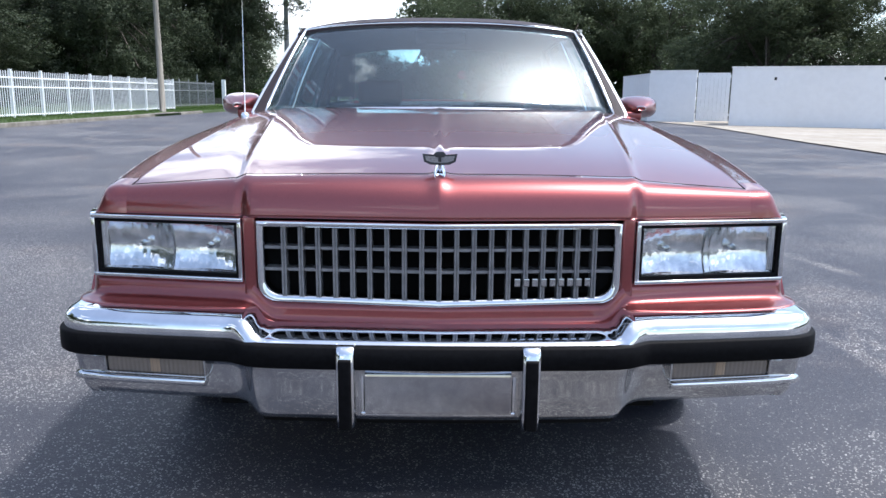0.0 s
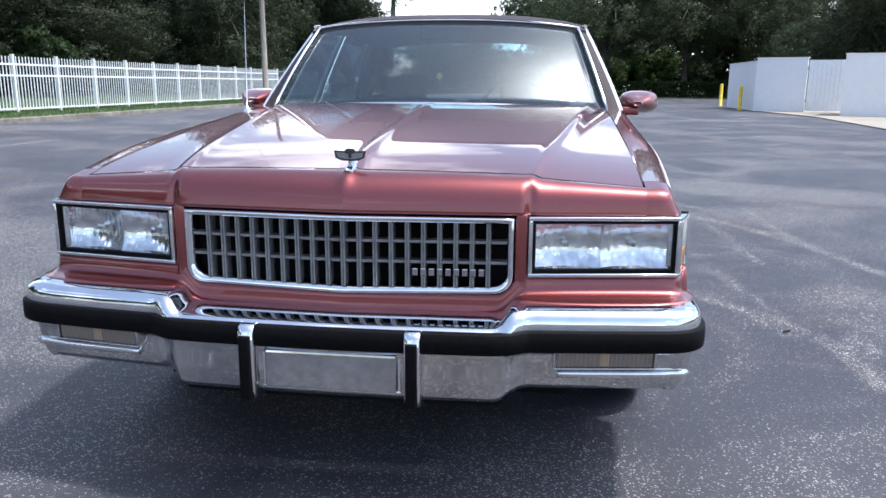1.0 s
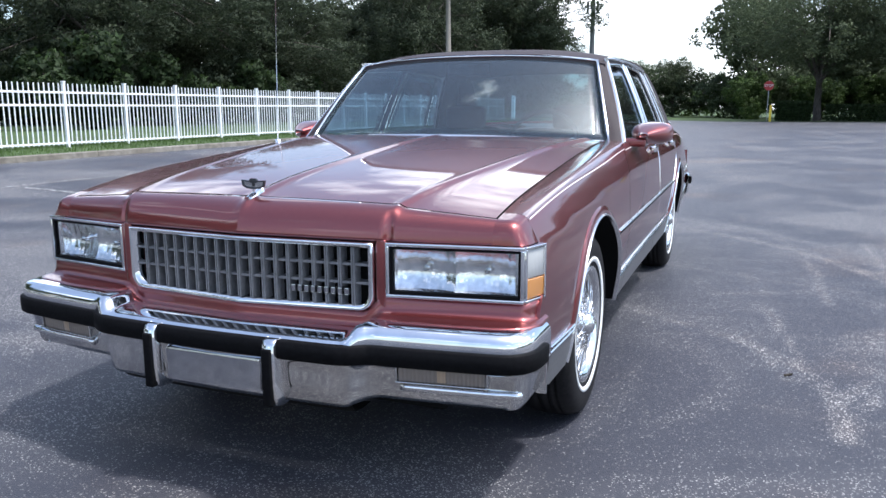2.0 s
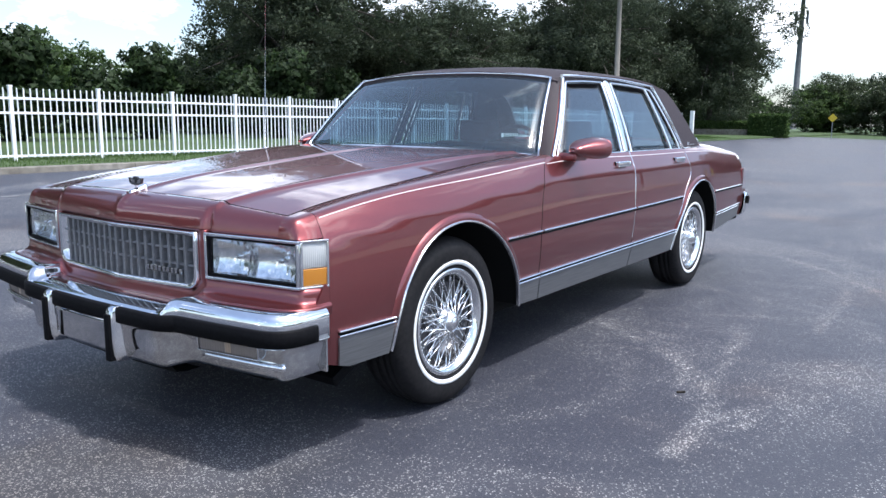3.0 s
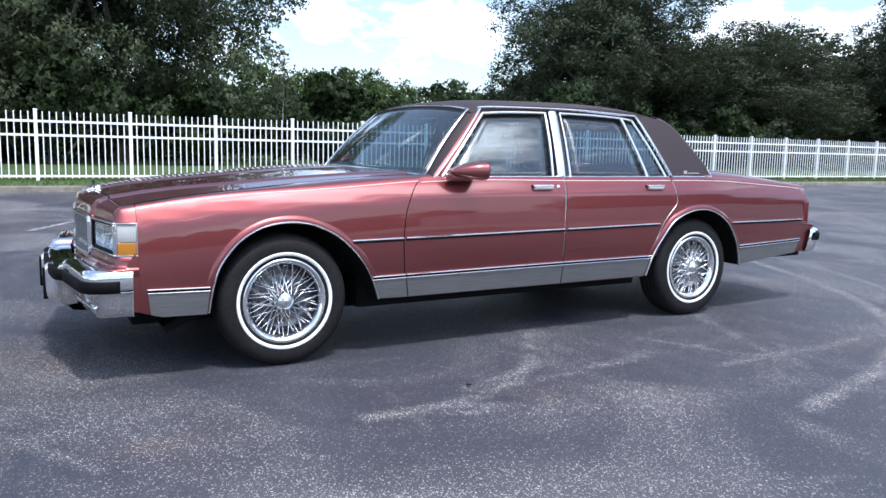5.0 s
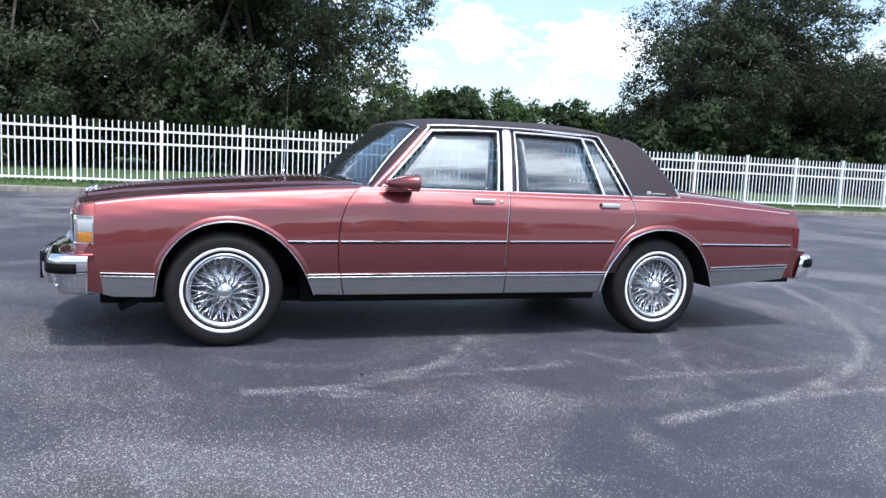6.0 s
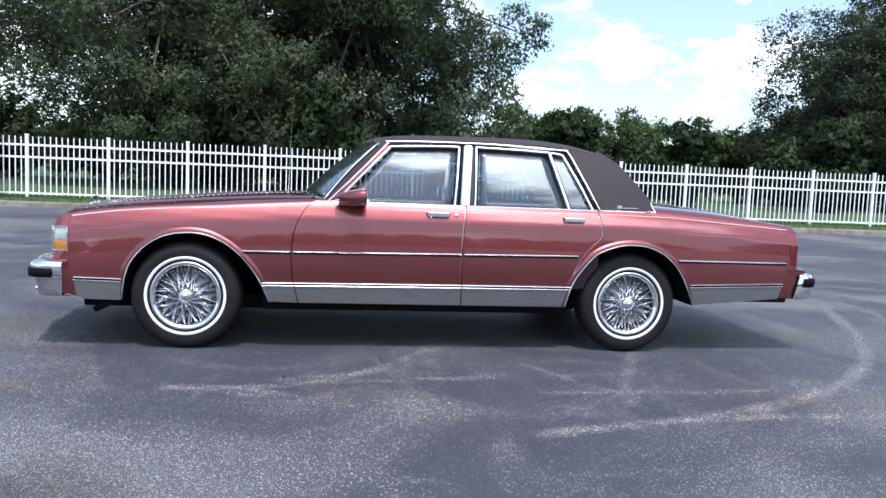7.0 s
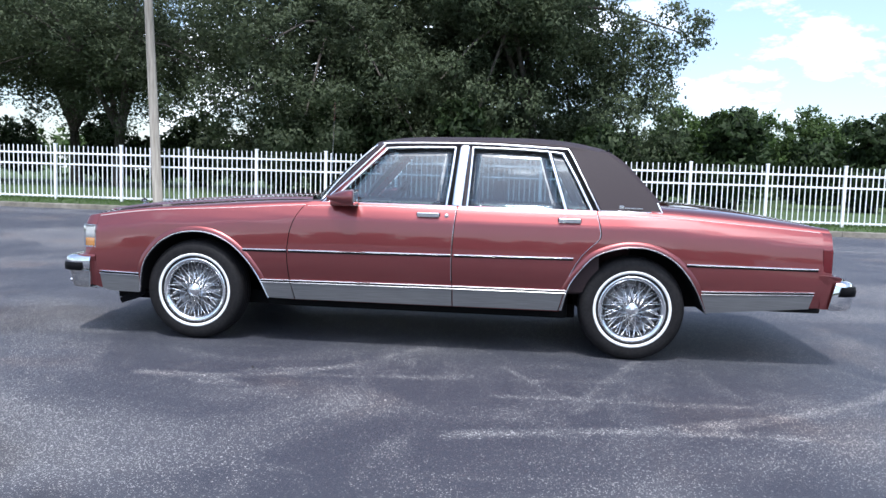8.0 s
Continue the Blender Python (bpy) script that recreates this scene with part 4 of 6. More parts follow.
woods = []
wr = random.Random(3)
for i in range(60):
    woods.append((-70 + 2.4 * i, 97 + wr.uniform(-3, 3), wr.uniform(0.8, 4.2 if i < 28 else 7.5), wr.uniform(2.0, 3.0)))
for i in range(60):
    low_w = 0.7 if i < 19 else 1.0
    woods.append((-48 + wr.uniform(-3, 3), -60 + 2.6 * i, wr.uniform(0.8, 3.6) * low_w, wr.uniform(2.0, 2.8) * (0.4 + 0.6 * low_w)))
for i in range(60):
    woods.append((140 + wr.uniform(-3, 3), -100 + 3.6 * i, wr.uniform(0.8, 3.6), wr.uniform(2.4, 3.6)))
tagged(new("far_woods", cloud_mesh("far_woods", leaf_cloud(91, woods, 70000, 0.42), M_LEAF2)), "dense green woods in the far distance", "woods", kind="stuff")

# signs and mast in the distance
sg = tagged(new("stop_sign"), "red octagonal stop sign on a steel post", "sign")
part("post", box(1.93, 1.99, 66.97, 67.03, 0, 3.3, 0.0), M_STEEL, sg)
v = [(1.96 + 0.40 * math.cos(a), 66.93, 2.85 + 0.40 * math.sin(a)) for a in np.linspace(math.pi / 8, 2 * math.pi + math.pi / 8, 8, endpoint=False)]
link("sign_plate", v + [(p[0], 66.96, p[2]) for p in v], [tuple(range(8)), tuple(range(15, 7, -1))] + [(i, i + 8, (i + 1) % 8 + 8, (i + 1) % 8) for i in range(8)], M_RED, sg, "red plate", None, False)
tx = bpy.data.curves.new("sign_text", "FONT")
tx.body, tx.size, tx.align_x, tx.align_y, tx.extrude = "STOP", 0.30, "CENTER", "CENTER", 0.004
tx.materials.append(M_WHITE)
to = new("sign_text", tx)
to.parent = sg
to.matrix_basis = Matrix.Translation((1.96, 66.92, 2.85)) @ Matrix.Rotation(math.pi / 2, 4, "X")
dg = tagged(new("warning_sign"), "yellow diamond warning sign on a post", "sign")
part("post", box(-8.63, -8.57, 63.97, 64.03, 0, 1.4, 0.0), M_STEEL, dg)
part("sign_plate", box(-0.24, 0.24, -0.01, 0.01, -0.24, 0.24, 0.004, Matrix.Translation((-8.6, 63.93, 1.65)) @ Matrix.Rotation(math.pi / 4, 4, "Y")), M_YELLOW, dg, "yellow diamond plate")
M_MAST = grain(material("dark_mast_steel", (0.10, 0.105, 0.11), 0.6, 0.3), 3, (0.085, 0.09, 0.095), (0.12, 0.125, 0.13))
mast = tagged(new("antenna_mast"), "tall grey telephone antenna mast in the distance", "mast")
v, fc = tube([(-27.5, 140, 0), (-27.5, 140, 12), (-27.5, 140, 24)], [0.55, 0.45, 0.35], 10)
link("pole", v, fc, M_MAST, mast)
for z, w_ in ((22.6, 1.5), (18.6, 0.9)):
    part("antenna_arm", box(-27.5 - w_, -27.5 + w_, 139.9, 140.1, z - 0.12, z + 0.12, 0.0), M_MAST, mast)
    for dx in (-w_, w_):
        part("antenna_panel", box(-27.5 + dx - 0.2, -27.5 + dx + 0.2, 139.6, 139.9, z - 1.0, z + 1.2, 0.0), M_MAST, mast)
rows = []
for t in np.linspace(0, 1, 7):
    w_ = 0.009 * math.sin(math.pi * (0.06 + 0.9 * t)) ** 0.8
    rows.append([(1.60 + 0.034 * t, 0.66 + s * w_ + 0.01 * t, -0.008 + 0.010 * abs(s) + 0.006 * t * t) for s in (-1, -0.5, 0, 0.5, 1)])
v, fc = loft(rows, flip=True)
tagged(link("fallen_leaf", v, fc, M_BARK), "dry curled brown fallen leaf on asphalt", "leaf")


# ---- the car: shape functions (metres; x to its left side, y to its rear, front axle at y 0) ----
SHOULDER = Spline([(-0.75, 0.802), (-0.45, 0.848), (-0.28, 0.866), (0.24, 0.899), (0.59, 0.925), (0.86, 0.942), (1.7, 0.946), (2.7, 0.943), (3.1, 0.937), (3.48, 0.913), (4.10, 0.870), (4.2, 0.861)])
SIDE = Spline([(-0.03, 0.852), (0.0, 0.873), (0.03, 0.889), (0.06, 0.9025), (0.082, 0.912), (0.094, 0.9155), (0.11, 0.9178), (0.15, 0.9222), (0.2, 0.9265), (0.28, 0.931), (0.33, 0.9315), (0.4, 0.928), (0.5, 0.914), (0.66, 0.882)])
TAPER = Spline([(-0.8, -0.030), (-0.5, -0.016), (0.0, -0.004), (0.6, 0.0), (2.4, 0.0), (3.1, -0.006), (3.7, -0.028), (4.2, -0.055)])
HOOD_MID = Spline([(-0.82, 0.846), (-0.68, 0.872), (-0.28, 0.919), (0.12, 0.955), (0.53, 0.983), (0.72, 0.990)])
ROOF_MID = Spline([(1.14, 1.392), (1.25, 1.414), (1.6, 1.440), (2.15, 1.447), (2.6, 1.418), (2.78, 1.380)])
TRUNK_MID = Spline([(3.14, 1.022), (3.3, 1.014), (3.61, 0.990), (4.0, 0.935), (4.2, 0.900)])
HUB_F, HUB_R, AXLE_Z, HUB_X = 0.0, 2.946, 0.325, 0.79


def side_x(y, z):
    return SIDE(SHOULDER(y) - z) + TAPER(y)


def side_at(lift=0.0):
    def at(y, z):
        e = 0.003
        x = side_x(y, z)
        if lift == 0:
            return (x, y, z)
        n = Vector((1, -(side_x(y + e, z) - side_x(y - e, z)) / (2 * e), -(side_x(y, z + e) - side_x(y, z - e)) / (2 * e))).normalized()
        return (x + n.x * lift, y + n.y * lift, z + n.z * lift)
    return at


def ridge_x(y):
    return 0.592 + 0.139 * y


def hood_z(x, y):
    r, a = ridge_x(y), abs(x)
    z = HOOD_MID(y) - 0.010 * min(a / r, 1.0) ** 2
    z -= 0.090 * max(a - r - 0.004, 0.0) + 0.007 * smooth(r - 0.006, r + 0.030, a)
    z += 0.0018 * math.exp(-((a - r) / 0.016) ** 2)
    z += 0.007 * math.exp(-(x / 0.020) ** 2) * (1 - 0.5 * smooth(0.2, 0.65, y))
    return z


def glass_x(z):
    return 0.858 - 0.33 * (z - 0.95) - 0.21 * (z - 0.95) ** 2


def green_at(lift=0.0):
    def at(y, z):
        return (glass_x(z) + lift - 0.02 * smooth(2.6, 3.2, y), y, z + lift * 0.4)
    return at


def gap_y(x):
    return -0.795 + 0.055 * abs(x) ** 1.6


def nose_y(x):
    """The front face in plan: a shallow V over the grille, swept back at the lamps."""
    a = abs(x)
    if a < 0.46:
        return -0.893 + 0.072 * a
    return -0.860 + 0.012 * smooth(0.455, 0.48, a) + (a - 0.48) * 0.155


FRONT_ARCH = curve([(-0.385, 0.300), (-0.368, 0.42), (-0.335, 0.525), (-0.263, 0.621), (-0.185, 0.680), (-0.095, 0.717), (0.010, 0.731), (0.10, 0.724), (0.178, 0.701), (0.270, 0.652), (0.354, 0.580), (0.415, 0.505), (0.466, 0.420), (0.520, 0.298)], 44)
REAR_ARCH = curve([(2.488, 0.300), (2.513, 0.42), (2.555, 0.515), (2.660, 0.646), (2.750, 0.696), (2.855, 0.727), (2.94, 0.734), (3.016, 0.729), (3.10, 0.705), (3.183, 0.660), (3.255, 0.595), (3.318, 0.508), (3.365, 0.42), (3.412, 0.318)], 44)
DOOR_F = curve([(0.703, 0.292), (0.675, 0.40), (0.660, 0.50), (0.653, 0.612), (0.660, 0.70), (0.672, 0.77), (0.700, 0.845), (0.734, 0.900), (0.775, 0.946)], 30)
DOOR_M = curve([(1.771, 0.292), (1.764, 0.45), (1.760, 0.643), (1.768, 0.80), (1.785, 0.955)], 16)
DOOR_R = curve([(2.468, 0.292), (2.480, 0.36), (2.513, 0.475), (2.55, 0.57), (2.605, 0.664), (2.668, 0.732), (2.712, 0.772), (2.722, 0.81), (2.712, 0.87), (2.694, 0.955)], 30)
GAP = 0.0028


def offset_line(line, d):
    return [(y + d, z) for y, z in line]


# ---- the car: body ----
car = tagged(new("car"), "rosewood metallic four-door sedan with dark vinyl roof, parked on asphalt", "car")
LAB_P = "rosewood metallic paint"

top_edge = [(y, SHOULDER(y)) for y in np.linspace(0.772, -0.70, 40)]
fender = [(-0.70, 0.325), *[(y, 0.300) for y in (-0.62, -0.5)], *FRONT_ARCH, *offset_line(DOOR_F, -GAP), *top_edge]
v, fc, nm = sheet(fender, side_at(), 0.035, 0.02)
for ob in both("front_fender", v, fc, M_PAINT, car, LAB_P, nm):
    dark_edge(ob, sheet.flange_faces)

rows, norms = [], []
for y in np.linspace(-0.70, 0.86, 60):
    x0, z0 = 0.778, hood_z(0.778, y) - 0.001
    x1, z1 = side_x(y, SHOULDER(y)), SHOULDER(y)
    p0, p1 = Vector((x0, z0)), Vector((x1, z1))
    ln = (p1 - p0).length
    t0 = Vector((1, -0.10)).normalized() * ln
    e = 0.004
    t1 = Vector((SIDE(e) - SIDE(-e), -2 * e)).normalized() * ln * 1.1
    row, nrow = [(x0, y, z0 - 0.02)], [(-1, 0, 0)]
    for s in np.linspace(0, 1, 10):
        q = p0 * (2 * s ** 3 - 3 * s * s + 1) + t0 * (s ** 3 - 2 * s * s + s) + p1 * (3 * s * s - 2 * s ** 3) + t1 * (s ** 3 - s * s)
        g = p0 * (6 * s * s - 6 * s) + t0 * (3 * s * s - 4 * s + 1) + p1 * (6 * s - 6 * s * s) + t1 * (3 * s * s - 2 * s)
        row.append((q.x, y, q.y))
        nrow.append(Vector((-g.y, 0, g.x)).normalized())
    rows.append(row)
    norms += nrow
v, fc = loft(rows)
both("fender_top", v, fc, M_PAINT, car, LAB_P, norms)

door_f = [*offset_line(DOOR_F, GAP), (0.80, 0.957), *[(y, 0.957) for y in np.linspace(0.85, 1.76, 20)], *reversed(offset_line(DOOR_M, -GAP)), *[(y, 0.292) for y in np.linspace(1.7, 0.75, 20)]]
v, fc, nm = sheet(door_f, side_at(), 0.035, 0.02)
DOORS_F = both("front_door", v, fc, M_PAINT, car, LAB_P, nm)
for ob in DOORS_F:
    dark_edge(ob, sheet.flange_faces)
door_r = [*offset_line(DOOR_M, GAP), *[(y, 0.957) for y in np.linspace(1.85, 2.66, 16)], *reversed(offset_line(DOOR_R, -GAP)), *[(y, 0.292) for y in np.linspace(2.4, 1.82, 12)]]
v, fc, nm = sheet(door_r, side_at(), 0.035, 0.02)
DOORS_R = both("rear_door", v, fc, M_PAINT, car, LAB_P, nm)
for ob in DOORS_R:
    dark_edge(ob, sheet.flange_faces)
quarter = [*offset_line(DOOR_R, GAP), *[(y, 0.957) for y in (2.75, 2.9, 3.0)], (3.06, 0.947), *[(y, SHOULDER(y)) for y in np.linspace(3.12, 4.12, 26)], (4.125, 0.76), (4.125, 0.50), (4.112, 0.385), (3.985, 0.381), (3.418, 0.332), *reversed(REAR_ARCH)]
v, fc, nm = sheet(quarter, side_at(), 0.035, 0.02)
for ob in both("quarter_panel", v, fc, M_PAINT, car, LAB_P, nm):
    dark_edge(ob, sheet.flange_faces)

rows, norms = [], []
for y in np.linspace(3.04, 4.17, 36):
    x0, z0 = 0.655 - 0.02 * smooth(3.6, 4.2, y), TRUNK_MID(y) - 0.022
    x1, z1 = side_x(y, SHOULDER(y)), SHOULDER(y)
    p0, p1 = Vector((x0, z0)), Vector((x1, z1))
    ln = (p1 - p0).length
    t0, e = Vector((1, -0.12)).normalized() * ln, 0.004
    t1 = Vector((SIDE(e) - SIDE(-e), -2 * e)).normalized() * ln
    row, nrow = [(x0, y, z0 - 0.02)], [(-1, 0, 0)]
    for s in np.linspace(0, 1, 12):
        q = p0 * (2 * s ** 3 - 3 * s * s + 1) + t0 * (s ** 3 - 2 * s * s + s) + p1 * (3 * s * s - 2 * s ** 3) + t1 * (s ** 3 - s * s)
        g = p0 * (6 * s * s - 6 * s) + t0 * (3 * s * s - 4 * s + 1) + p1 * (6 * s - 6 * s * s) + t1 * (3 * s * s - 2 * s)
        row.append((q.x, y, q.y))
        nrow.append(Vector((-g.y, 0, g.x)).normalized())
    rows.append(row)
    norms += nrow
v, fc = loft(rows)
both("quarter_top", v, fc, M_PAINT, car, LAB_P, norms)

def hood_cols(y):
    """Column places across the hood, gathered at its ridges and middle."""
    r = ridge_x(y)
    half_c = [0.004, 0.009, 0.014, 0.019, 0.025, 0.034, 0.05] + [r * k for k in (0.2, 0.32, 0.44, 0.56, 0.68, 0.8, 0.9)]
    half_c += [r + d for d in (-0.030, -0.020, -0.014, -0.010, -0.006, -0.003, 0.0, 0.003, 0.006, 0.010, 0.014, 0.019, 0.026)]
    half_c += [r + 0.026 + (0.772 - r - 0.026) * k for k in (0.2, 0.4, 0.6, 0.8, 1.0)]
    return [-c for c in reversed(half_c)] + [0.0] + half_c


n_c = len(hood_cols(0.0))
grid_h = []
for t in np.linspace(0, 1, 46):
    row = []
    for c in range(n_c):
        y = -0.7 + 1.4 * t
        for _ in range(4):
            x = hood_cols(y)[c]
            y_a, y_b = gap_y(x) + 0.005, 0.685 + 0.10 * (x / 0.77) ** 2
            y = y_a + (y_b - y_a) * t
        row.append((x, y))
    grid_h.append(row)


def hood_normal(x, y):
    e = 0.001
    return Vector(((hood_z(x - e, y) - hood_z(x + e, y)) / (2 * e), (hood_z(x, y - e) - hood_z(x, y + e)) / (2 * e), 1)).normalized()


rows = [[(x, y, hood_z(x, y)) for x, y in r] for r in grid_h]
norms = [hood_normal(x, y) for r in grid_h for x, y in r]
v, fc = loft(rows)
ring_i = [c for c in range(n_c)] + [k * n_c + n_c - 1 for k in range(1, 46)] + [45 * n_c + c for c in range(n_c - 2, -1, -1)] + [k * n_c for k in range(44, 0, -1)]
o = len(v)
centre_h = Vector((0, -0.05, 0.9))
for k in ring_i:
    p = Vector(v[k])
    d = (p - centre_h)
    d.z = 0
    d.normalize()
    v += [tuple(p), (p.x, p.y, p.z - 0.02)]
    norms += [d, d]
for k in range(len(ring_i)):
    a, b = o + 2 * k, o + 2 * ((k + 1) % len(ring_i))
    fc.append((a, a + 1, b + 1, b))
dark_edge(link("hood", v, fc, M_PAINT, car, LAB_P, norms), len(ring_i))
trunk = [(x, 3.20 + 0.0 * x) for x in np.linspace(-0.648, 0.648, 20)] + [(0.645, 3.6), (0.632, 4.15)] + [(x, 4.19) for x in np.linspace(0.62, -0.62, 20)] + [(-0.632, 4.15), (-0.645, 3.6)]
v, fc, nm = sheet(trunk, lambda x, y: (x, y, TRUNK_MID(y) - 0.020 * (abs(x) / 0.65) ** 2), 0.05, 0.018, (0, 0, 1))
link("trunk_lid", v, fc, M_PAINT, car, LAB_P, nm)

# header panel over grille and lamps, from the hood gap round the nose
def header_row(x, n=16):
    a = abs(x)
    y0 = gap_y(a)
    z0, y1, z1 = hood_z(x, y0), nose_y(a), 0.7485
    groove = 0.006 * math.exp(-((a - ridge_x(-0.775)) / 0.010) ** 2)
    p0, p1 = Vector((y0, z0)), Vector((y1, z1))
    ln = (p1 - p0).length
    t0, t1 = Vector((-1, -0.16)).normalized() * ln * 1.5, Vector((-0.10, -1)).normalized() * ln
    row = []
    for s in np.linspace(0, 1, n):
        q = p0 * (2 * s ** 3 - 3 * s * s + 1) + t0 * (s ** 3 - 2 * s * s + s) + p1 * (3 * s * s - 2 * s ** 3) + t1 * (s ** 3 - s * s)
        row.append((x, q.x + groove * smooth(0.2, 0.6, s), q.y))
    return row


rows = []
for x in [-0.7783] + hood_cols(-0.775) + [0.7783]:
    r = header_row(x)
    rows.append([(x, r[0][1], r[0][2] - 0.02)] + r + [(x, r[-1][1] + 0.05, r[-1][2] - 0.001)])
v, fc = loft(rows, flip=True)
link("header_panel", v, fc, M_PAINT, car, LAB_P)
# its outer corner, running back to the fender over the side lamp
sec_y = -0.702
xs0, zs0 = 0.778, hood_z(0.778, sec_y) - 0.001
xs1, zs1 = side_x(sec_y, SHOULDER(sec_y)), SHOULDER(sec_y)
section = []
p0, p1 = Vector((xs0, zs0)), Vector((xs1, zs1))
ln = (p1 - p0).length
t0, t1 = Vector((1, -0.10)).normalized() * ln, Vector((SIDE(0.004) - SIDE(-0.004), -0.008)).normalized() * ln * 1.1
for s in np.linspace(0, 1, 10):
    q = p0 * (2 * s ** 3 - 3 * s * s + 1) + t0 * (s ** 3 - 2 * s * s + s) + p1 * (3 * s * s - 2 * s ** 3) + t1 * (s ** 3 - s * s)
    section.append((q.x, q.y))
section += [(side_x(sec_y, z), z) for z in np.linspace(zs1, 0.7485, 7)[1:]]
lead = [(0.778, sec_y, zs0), (0.778, (sec_y + gap_y(0.778)) / 2, (zs0 + hood_z(0.778, gap_y(0.778))) / 2)] + header_row(0.778)
rows = []
n_s = len(section)
for k, (sx_, sz_) in enumerate(section):
    w = smooth(0.0, 1.0, k / (n_s - 1))
    row = []
    for q in lead:
        dy, dz = q[1] - sec_y, q[2] - zs0
        t = dy / (lead[-1][1] - sec_y)
        row.append((sx_ - 0.020 * w * t ** 2.5, sec_y + dy * (1 - w) + w * t * (-0.793 - sec_y), sz_ + dz * (sz_ - 0.7485) / (zs0 - 0.7485)))
    rows.append(row)
v, fc = loft(rows)
both("header_corner", v, fc, M_PAINT, car, LAB_P)

# painted posts between grille and lamps, and the fascia that runs out over the bumper
for sx in (1, -1):
    part("grille_post", box(0.447 * sx, 0.478 * sx, -0.858, -0.80, 0.52, 0.752, 0.006), M_PAINT, car, LAB_P, True)


LIP = [(0.0, -0.907), (0.2, -0.894), (0.37, -0.884), (0.43, -0.894), (0.485, -0.912), (0.6, -0.916), (0.75, -0.898), (0.84, -0.876), (0.893, -0.838), (0.914, -0.785), (0.916, -0.702)]
BROW = [(0.0, -0.893), (0.2, -0.879), (0.39, -0.866), (0.435, -0.862), (0.485, -0.852), (0.6, -0.834), (0.75, -0.811), (0.84, -0.798), (0.872, -0.788), (0.888, -0.75), (0.899, -0.702)]
lip_c, brow_c = curve([(*p, i) for i, p in enumerate(LIP)], 60), curve([(*p, i) for i, p in enumerate(BROW)], 60)
lip_by = [np.interp(np.linspace(0, 10, 61), [q[2] for q in lip_c], [q[k] for q in lip_c]) for k in (0, 1)]
brow_by = [np.interp(np.linspace(0, 10, 61), [q[2] for q in brow_c], [q[k] for q in brow_c]) for k in (0, 1)]
half = []
for i in range(61):
    lx, ly, tx_, ty_ = lip_by[0][i], lip_by[1][i], brow_by[0][i], brow_by[1][i]
    k = smooth(0.405, 0.475, tx_)
    zt, zl = 0.538 + 0.052 * k, 0.492 + 0.043 * k
    row = [(tx_ - 0.0, ty_ + 0.03, zt)]
    for f, g in ((0.0, 0.0), (0.03, 0.36), (0.07, 0.62), (0.17, 0.80), (0.42, 0.90), (0.80, 0.96), (0.95, 1.0), (1.0, 1.15)):
        row.append((tx_ + (lx - tx_) * f, ty_ + (ly - ty_) * f, zt + (zl - zt) * g))
    row.append((lx * 0.985, ly + 0.012, zl - 0.05))
    half.append(row)
rows = [[(-p[0], p[1], p[2]) for p in r] for r in reversed(half)] + half[1:]
v, fc = loft(rows, flip=True)
link("front_fascia", v, fc, M_PAINT, car, LAB_P)
v, fc, nm = sheet([(-0.757, 0.54), (-0.757, 0.335), (-0.7005, 0.326), (-0.7005, 0.60), (-0.72, 0.60)], side_at(), 0.03, 0.02)
both("fascia_end", v, fc, M_PAINT, car, LAB_P, nm)

# ---- glasshouse ----
V_EDGE = 0.698
rows_o, rows_i = [], []
for y in np.linspace(1.14, 2.765, 44):
    o = []
    for u in np.linspace(-1, 1, 37):
        z = ROOF_MID(y) - 0.052 * abs(u) ** 3.2 - 0.006 * u * u
        fy = y + (0.06 * u * u if y < 1.2 else 0.06 * u * u * (1 - smooth(1.14, 1.5, y)))
        o.append((V_EDGE * u, fy, z))
    rows_o.append([(o[0][0] + 0.01, o[0][1], o[0][2] - 0.03)] + o + [(o[-1][0] - 0.01, o[-1][1], o[-1][2] - 0.03)])
    rows_i.append([(p[0] * 0.98, p[1], p[2] - 0.03) for p in o])
v, fc = loft(rows_o, flip=True)
roof = link("vinyl_roof", v, fc, M_VINYL, car, "dark burgundy grained vinyl")
v, fc = loft(rows_i)
link("headliner", v, fc, M_DASH, car)
rows = [[rows_o[0][i], (rows_o[0][i][0], rows_o[0][i][1] + 0.0, rows_o[0][i][2] - 0.03)] for i in range(1, 38)]
v, fc = loft(rows)
link("roof_front_edge", v, fc, M_VINYL, car)

C_REAR = [(2.752, 1.331), (2.80, 1.304), (2.87, 1.250), (2.97, 1.140), (3.078, 1.016)]
c_pillar = [(2.515, 1.362), (2.66, 1.350), *C_REAR, (3.106, 0.958), (2.725, 0.956), (2.60, 1.19)]
v, fc, nm = sheet(c_pillar, green_at(0.004), 0.05, 0.02)
both("roof_pillar", v, fc, M_VINYL, car, "dark burgundy grained vinyl", nm)
# rear faces of the pillars beside the back window
rows = []
for y, z in curve([(2.70, 1.343), *C_REAR], 14):
    xo = green_at(0.004)(y, z)[0]
    rows.append([(xo, y, z), (xo - 0.02, y + 0.022, z + 0.012), (0.60 + 0.05 * (1.36 - z) / 0.34, y + 0.03, z + 0.014), (0.58 + 0.05 * (1.36 - z) / 0.34, y + 0.0, z - 0.02)])
v, fc = loft(rows)
both("pillar_back", v, fc, M_VINYL, car)


